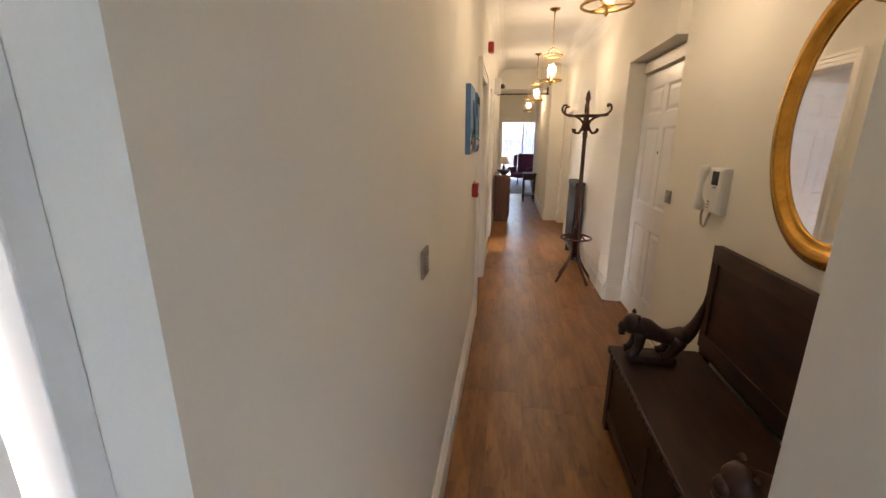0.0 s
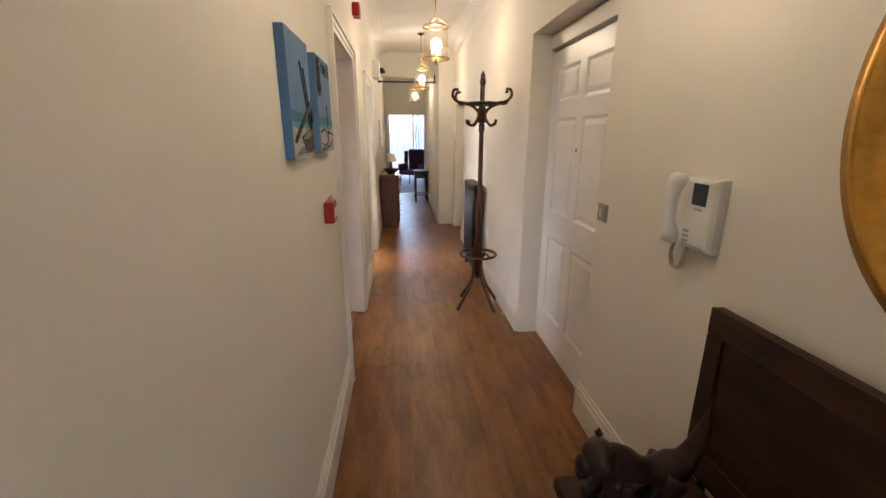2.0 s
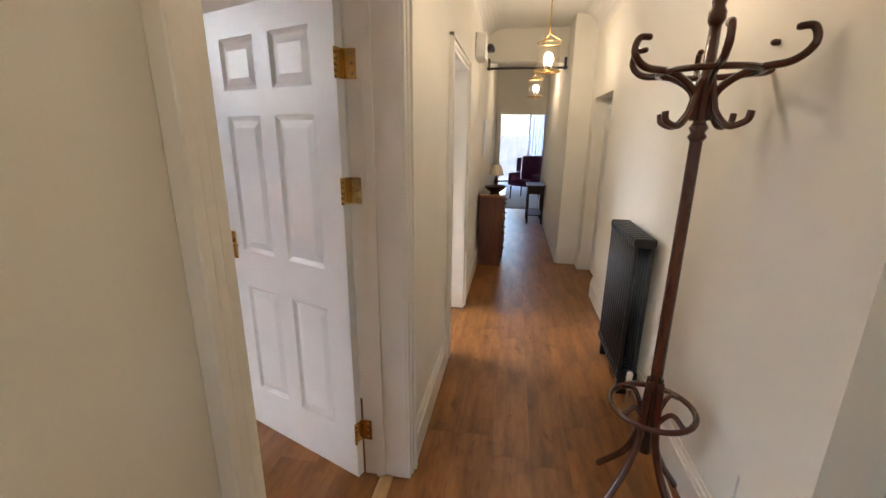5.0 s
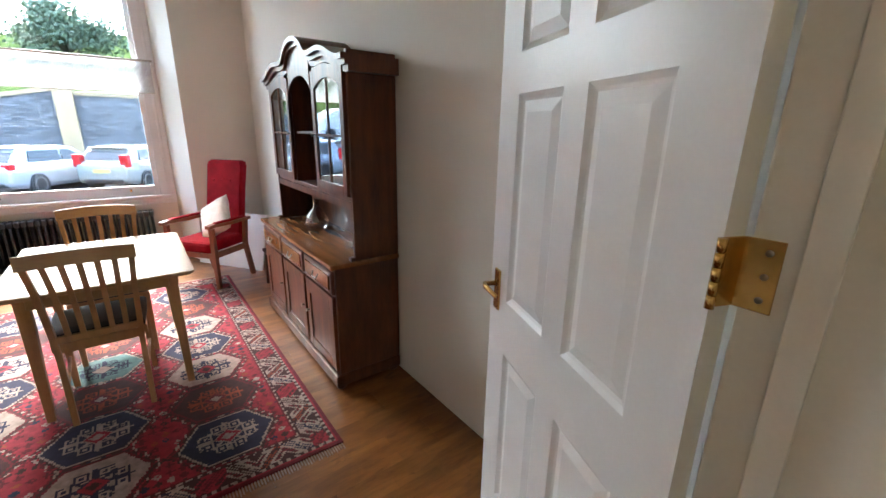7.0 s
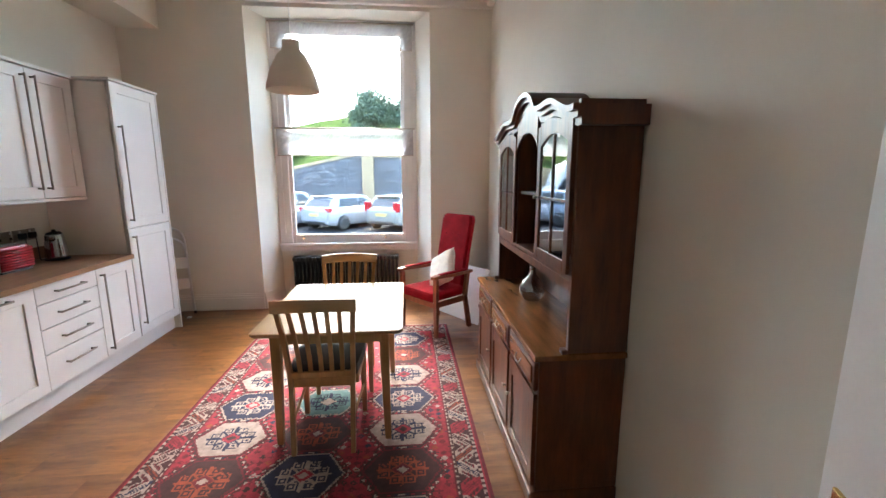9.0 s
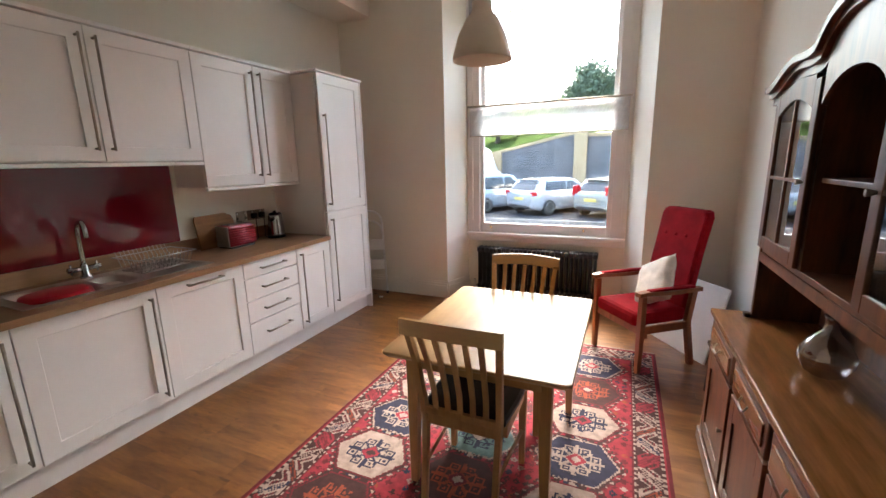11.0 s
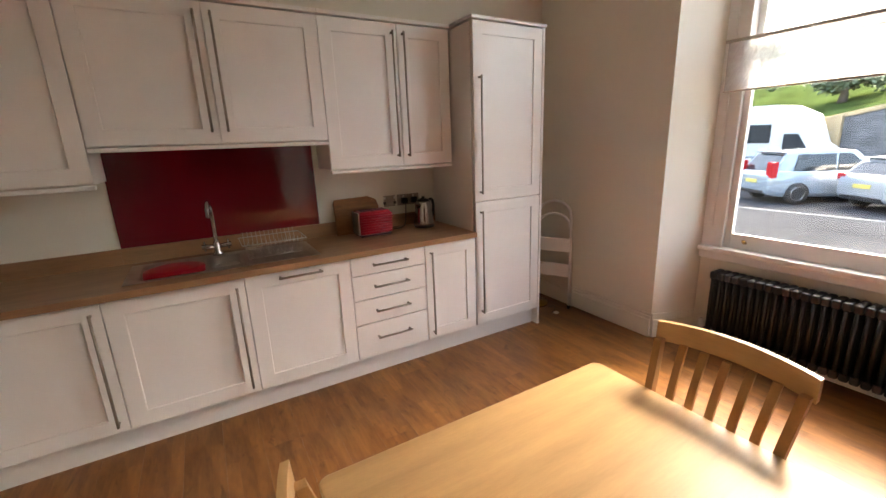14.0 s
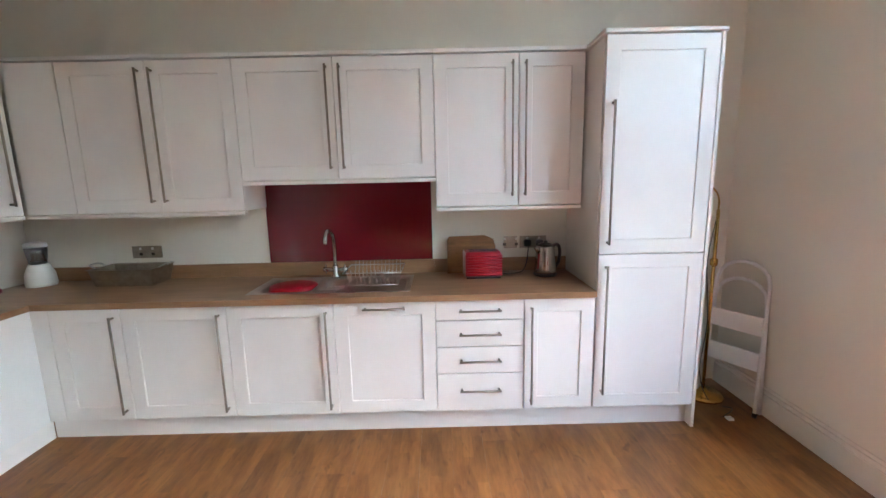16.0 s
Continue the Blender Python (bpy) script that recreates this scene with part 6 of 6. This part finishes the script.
part("backrest", box(-0.28, 0.28, -0.38, -0.255, 0.36, 1.08, 0.05), PURPLE, c)
for sx in (-1, 1):
    part("armrest", box(sx * 0.285, sx * 0.36, -0.3, 0.25, 0.35, 0.66, 0.03), PURPLE, c)
    part("wing", box(sx * 0.285, sx * 0.34, -0.3, -0.1, 0.665, 1.03, 0.025), PURPLE, c)
    for y in (-0.3, 0.25):
        part("leg", rod([(sx * 0.25, y, 0.34), (sx * 0.27, y, 0)], [0.02, 0.013], 8), DARK_OAK, c)


def far_window(name, label, x0, x1, y0, y1, z0, z1):
    """A plain framed window in the wall of a room seen through its door."""
    wn_ = tagged(new(name), label, "", "", "structure")
    alongx = x1 - x0 > y1 - y0
    a0, a1 = (x0, x1) if alongx else (y0, y1)
    def put(n, u0, u1, q0, q1, m=WHITE, thick=1.0):
        c_ = ((y0 + y1) / 2 if alongx else (x0 + x1) / 2)
        t_ = 0.035 * thick
        return part(n, box(u0, u1, c_ - t_, c_ + t_, q0, q1) if alongx else box(c_ - t_, c_ + t_, u0, u1, q0, q1), m, wn_)
    mid = (a0 + a1) / 2
    for u in ((a0, a0 + 0.07), (mid - 0.035, mid + 0.035), (a1 - 0.07, a1)):
        put("window_frame", *u, z0, z1)
    for q in ((z0, z0 + 0.08), (z1 - 0.08, z1)):
        put("window_rail", a0 + 0.07, mid - 0.035, *q, thick=0.9)
        put("window_rail", mid + 0.035, a1 - 0.07, *q, thick=0.9)
    for u in ((a0 + 0.07, mid - 0.035), (mid + 0.035, a1 - 0.07)):
        put("pane", *u, z0 + 0.08, z1 - 0.08, DIM_PANE, 0.06).visible_shadow = False
    return wn_


far_window("window_2", "white side room window", -3.36, -3.24, 6.2, 8.0, 0.5, 2.75)
far_window("window_3", "tall white sitting room window", -0.3, 2.6, 18.05, 18.15, 0.0, 2.7)
far_window("window_4", "white window at the near end of the hall", 0.3, 0.98, -1.34, -1.26, 0.4, 2.5)
cu = thing("curtain", "long pale blue curtain beside the sitting room window", "curtain", (1.75, 17.85, 0))
bm = bmesh.new()
n = 80
a = [[bm.verts.new((-0.55 + 1.1 * i / n, 0.05 * math.sin(i * 0.9), z)) for z in (0.02, 1.3, 2.75)] for i in range(n + 1)]
for i in range(n):
    for k in range(2):
        bm.faces.new((a[i][k], a[i + 1][k], a[i + 1][k + 1], a[i][k + 1])).smooth = True
part("cloth", bm, CURTAIN, cu)
part("curtain_rail", rod([(-2.0, 0, 2.78), (0.8, 0, 2.78)], 0.012), DARKGAP, cu)

# ---- outside ----
GZ = -0.6
structure("ground", prism([(-900, -900), (900, -900), (900, 900), (-900, 900)], "z", GZ - 0.2, GZ), ASPHALT, "grey asphalt car park reaching far off")
structure("road_marking", box(-16.1, -16.0, -14, 14, GZ + 0.0005, GZ + 0.006), ROADPAINT, "worn white line along the parking bays")
WX2 = -22.5
wall_pts = [(-14.0, 0.3), (-7.0, 0.9), (-1.9, 1.85), (2.2, 2.75), (2.9, 2.6), (14.0, 2.6)]
structure("wall_outside", prism([(-14.0, GZ)] + [(14.0, GZ)] + wall_pts[::-1], "x", WX2 - 0.4, WX2), STONE, "dark slate retaining wall beside the car park")
bm = bmesh.new()
for (ya, za), (yb, zb) in zip(wall_pts[:-1], wall_pts[1:]):
    ring_loft(bm, [[(WX2 - 0.45, ya, za + 0.002), (WX2 + 0.06, ya, za + 0.002), (WX2 + 0.06, ya, za + 0.16), (WX2 - 0.45, ya, za + 0.16)], [(WX2 - 0.45, yb, zb + 0.002), (WX2 + 0.06, yb, zb + 0.002), (WX2 + 0.06, yb, zb + 0.16), (WX2 - 0.45, yb, zb + 0.16)]])
structure("trim_wall_coping", bm, BUFF, "buff brick coping along the slate wall")
for y, h in ((-1.75, 2.0), (2.5, 2.85), (7.5, 2.8)):
    structure("wall_pillar", box(WX2 + 0.002, WX2 + 0.25, y - 0.3, y + 0.3, GZ, h, 0.02), BUFF, "buff brick pier against the slate wall")
bm = bmesh.new()
gx, gy = 14, 40
v = [[bm.verts.new((WX2 - 0.42 - 2.2 * i, -34 + 2 * j, max(0.3, min(2.7, 2.25 + 0.2 * (-34 + 2 * j))) + 0.12 + 0.5 * i + (0.35 * noise.noise((i * 0.5, j * 0.4, 0.0)) if i else 0))) for j in range(gy + 1)] for i in range(gx + 1)]
for i in range(gx):
    for j in range(gy):
        bm.faces.new((v[i][j], v[i + 1][j], v[i + 1][j + 1], v[i][j + 1])).smooth = True
structure("ground_bank", bm, GRASS, "rough green grass bank above the slate wall")


def tree(x, y, z, h, r, seed):
    t = thing("tree", "leafy green broadleaf tree on the bank", "tree", (x, y, z))
    rd = random.Random(seed)
    part("trunk", rod([(0, 0, -0.3), (0.05, 0.1, h * 0.3), (0, 0.05, h * 0.6)], [0.22, 0.16, 0.08], 8), BARK, t)
    bm = bmesh.new()
    tips = []
    for k in range(28):
        a, e = rd.uniform(0, 6.28), rd.uniform(0.2, 1.3)
        d = Vector((math.cos(a) * math.cos(e), math.sin(a) * math.cos(e), math.sin(e)))
        p0 = Vector((0, 0.05, h * rd.uniform(0.3, 0.6)))
        p1 = p0 + d * r * rd.uniform(0.5, 1.0)
        tube(bm, [p0, (p0 + p1) / 2 + Vector((0, 0, 0.1)), p1], [0.05, 0.03, 0.012], 5)
        tips.append(p1)
    part("limbs", bm, BARK, t)
    vs, fs = [], []
    for p in tips:
        for q in range(200):
            c_ = p + Vector((rd.gauss(0, 0.3), rd.gauss(0, 0.3), rd.gauss(0, 0.24))) * r * 0.55
            s_ = rd.uniform(0.08, 0.15)
            n_ = Vector((rd.gauss(0, 1), rd.gauss(0, 1), rd.gauss(0, 1))).normalized()
            u_ = n_.orthogonal().normalized() * s_
            w_ = n_.cross(u_).normalized() * s_ * 0.6
            k = len(vs)
            vs += [c_ - u_, c_ + w_, c_ + u_, c_ - w_]
            fs.append((k, k + 1, k + 2, k + 3))
    m_ = bpy.data.meshes.new("crown")
    m_.from_pydata([tuple(a) for a in vs], [], fs)
    m_.materials.append(LEAF)
    o = new("crown", m_)
    o.parent = t
    tagged(o, kind="stuff")
    return t


tree(-31, 2.4, 3.0, 4.2, 2.3, 3)
tree(-33, -9.5, 3.0, 3.5, 2.0, 5)
tree(-30, -14, 2.0, 4.5, 2.4, 6)
tree(-27.5, -3.2, 2.4, 2.0, 1.3, 8)


def car(label, at, rz, paint, L=4.3, W=1.78, H=1.45, boxy=0.0, group="cars parked in a row"):
    """A hatchback; its tail points along local +x."""
    c = thing("car", label, "car", at, rz, group)
    # lower body: cross-sections from nose to tail
    secs = [(-L / 2, 0.7, 0.35, 0.62), (-L / 2 + 0.12, 0.82, 0.26, 0.72), (-L / 2 + 0.9, 0.97, 0.22, 0.88), (-0.6, 1.0, 0.2, 0.95), (0.8, 1.0, 0.2, 0.98), (L / 2 - 0.4, 0.97, 0.22, 1.0), (L / 2 - 0.08, 0.9, 0.28, 0.98), (L / 2, 0.84, 0.36, 0.86)]
    rings = []
    for x, k, z0, z1 in secs:
        w_ = W / 2 * k
        rings.append([(x, -w_ * 0.92, z0), (x, w_ * 0.92, z0), (x, w_, z0 + 0.12), (x, w_, (z0 + z1) / 2 + 0.1), (x, w_ * 0.95, z1), (x, -w_ * 0.95, z1), (x, -w_, (z0 + z1) / 2 + 0.1), (x, -w_, z0 + 0.12)])
    def soft_edges(bm, r):
        bmesh.ops.recalc_face_normals(bm, faces=bm.faces)
        bmesh.ops.bevel(bm, geom=list(bm.edges), offset=r, segments=2, affect="EDGES", profile=0.5, clamp_overlap=True)
        for f in bm.faces:
            f.smooth = True
        return bm

    part("body", soft_edges(ring_loft(bmesh.new(), rings), 0.05), paint, c)
    cab = [(-0.95, 0.9, 0.94), (-0.25, 0.8, H - 0.06), (0.3, 0.78, H), (L / 2 - 0.75, 0.76, H - 0.03), (L / 2 - 0.5, 0.76, H - 0.1), (L / 2 - 0.16, 0.85, 0.97)]
    bm = ring_loft(bmesh.new(), [[(x, -W / 2 * 0.93, 0.9), (x, W / 2 * 0.93, 0.9), (x, W / 2 * k, z), (x, -W / 2 * k, z)] for x, k, z in cab])
    part("cabin", soft_edges(bm, 0.035), paint, c)
    part("rear_window", ring_loft(bmesh.new(), [[(L / 2 - 0.5 + 0.34 * q + 0.012, -0.6 - 0.06 * q, H - 0.12 - (H - 1.09) * q * 0.95), (L / 2 - 0.5 + 0.34 * q + 0.012, 0.6 + 0.06 * q, H - 0.12 - (H - 1.09) * q * 0.95), (L / 2 - 0.53 + 0.34 * q, 0.6 + 0.06 * q, H - 0.14 - (H - 1.09) * q * 0.95), (L / 2 - 0.53 + 0.34 * q, -0.6 - 0.06 * q, H - 0.14 - (H - 1.09) * q * 0.95)] for q in (0, 1)]), CARGLASS, c)
    part("spoiler", box(L / 2 - 0.62, L / 2 - 0.4, -0.6, 0.6, H - 0.075, H - 0.035, 0.012), paint, c)
    for s in (-1, 1):
        for xa, xb, xc, xd in ((-0.62, 0.28, 0.25, -0.1), (0.34, L / 2 - 0.66, L / 2 - 0.8, 0.32)):
            yb_, yt = s * (W / 2 * 0.92 + 0.012), s * (W / 2 * 0.8 + 0.02)
            bm = ring_loft(bmesh.new(), [[(xa, yb_, 0.99), (xb, yb_, 0.99), (xc, yt, H - 0.13), (xd, yt, H - 0.13)], [(xa, yb_ - s * 0.05, 0.99), (xb, yb_ - s * 0.05, 0.99), (xc, yt - s * 0.05, H - 0.13), (xd, yt - s * 0.05, H - 0.13)]])
            part("side_window", bm, CARGLASS, c)
        part("tail_light", box(L / 2 - 0.2, L / 2 - 0.015, s * W / 2 * 0.94, s * W / 2 * 0.66, 0.8, 0.97 + boxy, 0.02), LENS, c, "red tail light")
        for x in (-L / 2 + 0.85, L / 2 - 0.8):
            bm = lathe(bmesh.new(), [(0.2, -0.1), (0.31, -0.1), (0.325, -0.07), (0.325, 0.07), (0.31, 0.1), (0.2, 0.1)], (0, 0, 0), 24)
            wheel = part("wheel", bm, TYRE, c)
            wheel.matrix_basis = pose(x, s * (W / 2 - 0.07), 0.325, 90, 0, 0)
            bm = lathe(bmesh.new(), [(0.205, -0.02), (0.205, 0.106), (0.19, 0.108), (0.17, 0.07), (0.05, 0.08), (0.01, 0.095)], (0, 0, 0), 20)
            rim = part("rim", bm, STEEL, wheel)
            rim.matrix_basis = pose(0, 0, 0, 180 if s > 0 else 0, 0, 0)
    part("bumper_insert", box(L / 2 - 0.1, L / 2 + 0.012, -0.62, 0.62, 0.3, 0.42, 0.02), BLACK, c)
    part("number_plate", box(L / 2 - 0.02, L / 2 + 0.016, -0.26, 0.26, 0.62, 0.73, 0.004), PLATE, c, "yellow number plate")
    for s in (-1, 1):
        part("door_mirror", box(-0.72, -0.6, s * W / 2 * 0.95, s * (W / 2 + 0.14), 0.95, 1.07, 0.02), paint, c)
    return c


car("silver hatchback with dark rear window and yellow plate", (-19.0, 1.95, GZ), -35, SILVER)
car("pale grey estate hatchback with tall red tail lights", (-18.7, 4.6, GZ), -33, PALEGOLD, 4.25, 1.78, 1.45, 0.22)
car("pale blue people carrier with tall red tail lights", (-19.2, -0.7, GZ), -35, PALEBLUE, 4.3, 1.78, 1.6, 0.3)
car("silver estate car parked in the row", (-18.7, 7.3, GZ), -34, SILVER, 4.4, 1.8, 1.5)
v = thing("camper_van", "white camper van with a raised roof", "van", (-21.2, -3.85, GZ), -90)
bm = ring_loft(bmesh.new(), [[(x, -w_, z0), (x, w_, z0), (x, w_, z1 - 0.25), (x, w_ * 0.85, z1), (x, -w_ * 0.85, z1), (x, -w_, z1 - 0.25)] for x, w_, z0, z1 in ((-2.9, 0.85, 0.4, 1.25), (-2.3, 0.97, 0.35, 1.7), (-1.9, 1.02, 0.35, 2.7), (-1.2, 1.05, 0.35, 3.05), (2.7, 1.08, 0.35, 3.1), (2.9, 1.0, 0.45, 2.9))])
part("body", bm, VANWHITE, v)
for x0, x1 in ((-1.15, -0.2), (0.6, 1.6)):
    part("side_window", box(x0, x1, 1.03, 1.09, 1.75, 2.4, 0.02), CARGLASS, v)
part("cab_window", prism([(-2.3, 1.45), (-1.55, 1.45), (-1.55, 2.05), (-1.95, 2.05)], "y", 0.95, 1.06), CARGLASS, v)
part("side_stripe", box(-1.8, 2.6, 1.04, 1.094, 1.2, 1.28), PALEBLUE, v)
part("rear_window", box(2.86, 2.915, -0.5, 0.5, 1.35, 1.95, 0.02), CARGLASS, v)
for x in (-1.9, 1.7):
    for s in (-1, 1):
        wheel = part("wheel", lathe(bmesh.new(), [(0.2, -0.11), (0.34, -0.1), (0.34, 0.1), (0.2, 0.11)], (0, 0, 0), 20), TYRE, v)
        wheel.matrix_basis = pose(x, s * 1.0, 0.34, 90, 0, 0)

# ---- floor planks ----
PW, PL = 0.192, 1.285
full = mesh_of("plank", box(-PW / 2 + 0.0003, PW / 2 - 0.0003, -PL / 2 + 0.0003, PL / 2 - 0.0003, -0.008, 0), FLOOR)


def planks(x0, x1, y0, y1, seed):
    """Boards along y with staggered ends, cut at the edges."""
    rd = random.Random(seed)
    n = math.ceil((x1 - x0) / PW)
    for i in range(n):
        a, b = x0 + i * PW, min(x1, x0 + (i + 1) * PW)
        y = y0 - rd.uniform(0, PL)
        while y < y1:
            c, d = max(y, y0), min(y + PL, y1)
            y += PL
            if d - c < 0.02:
                continue
            if b - a > PW - 0.001 and d - c > PL - 0.001:
                o = new("plank", full)
            else:
                o = new("plank", mesh_of("plank", box(-(b - a) / 2 + 0.0003, (b - a) / 2 - 0.0003, -(d - c) / 2 + 0.0003, (d - c) / 2 - 0.0003, -0.008, 0), FLOOR))
            o.location = ((a + b) / 2, (c + d) / 2, 0)
            o.parent = floor


planks(KX0 - 0.36, KX1, KY0, KY1, 1)
planks(HX0, 1.72, -1.2, 12.6, 2)
planks(KX1, HX0, -0.24, 0.632, 3)
planks(KX1, HX0, 6.1, 7.0, 5)
planks(KX1, HX0, 3.89, 4.96, 4)
structure("floor_side_room", box(-3.2, KX1, 5.7, 8.4, -0.006, 0.0), CARPET, "pale grey side room carpet")
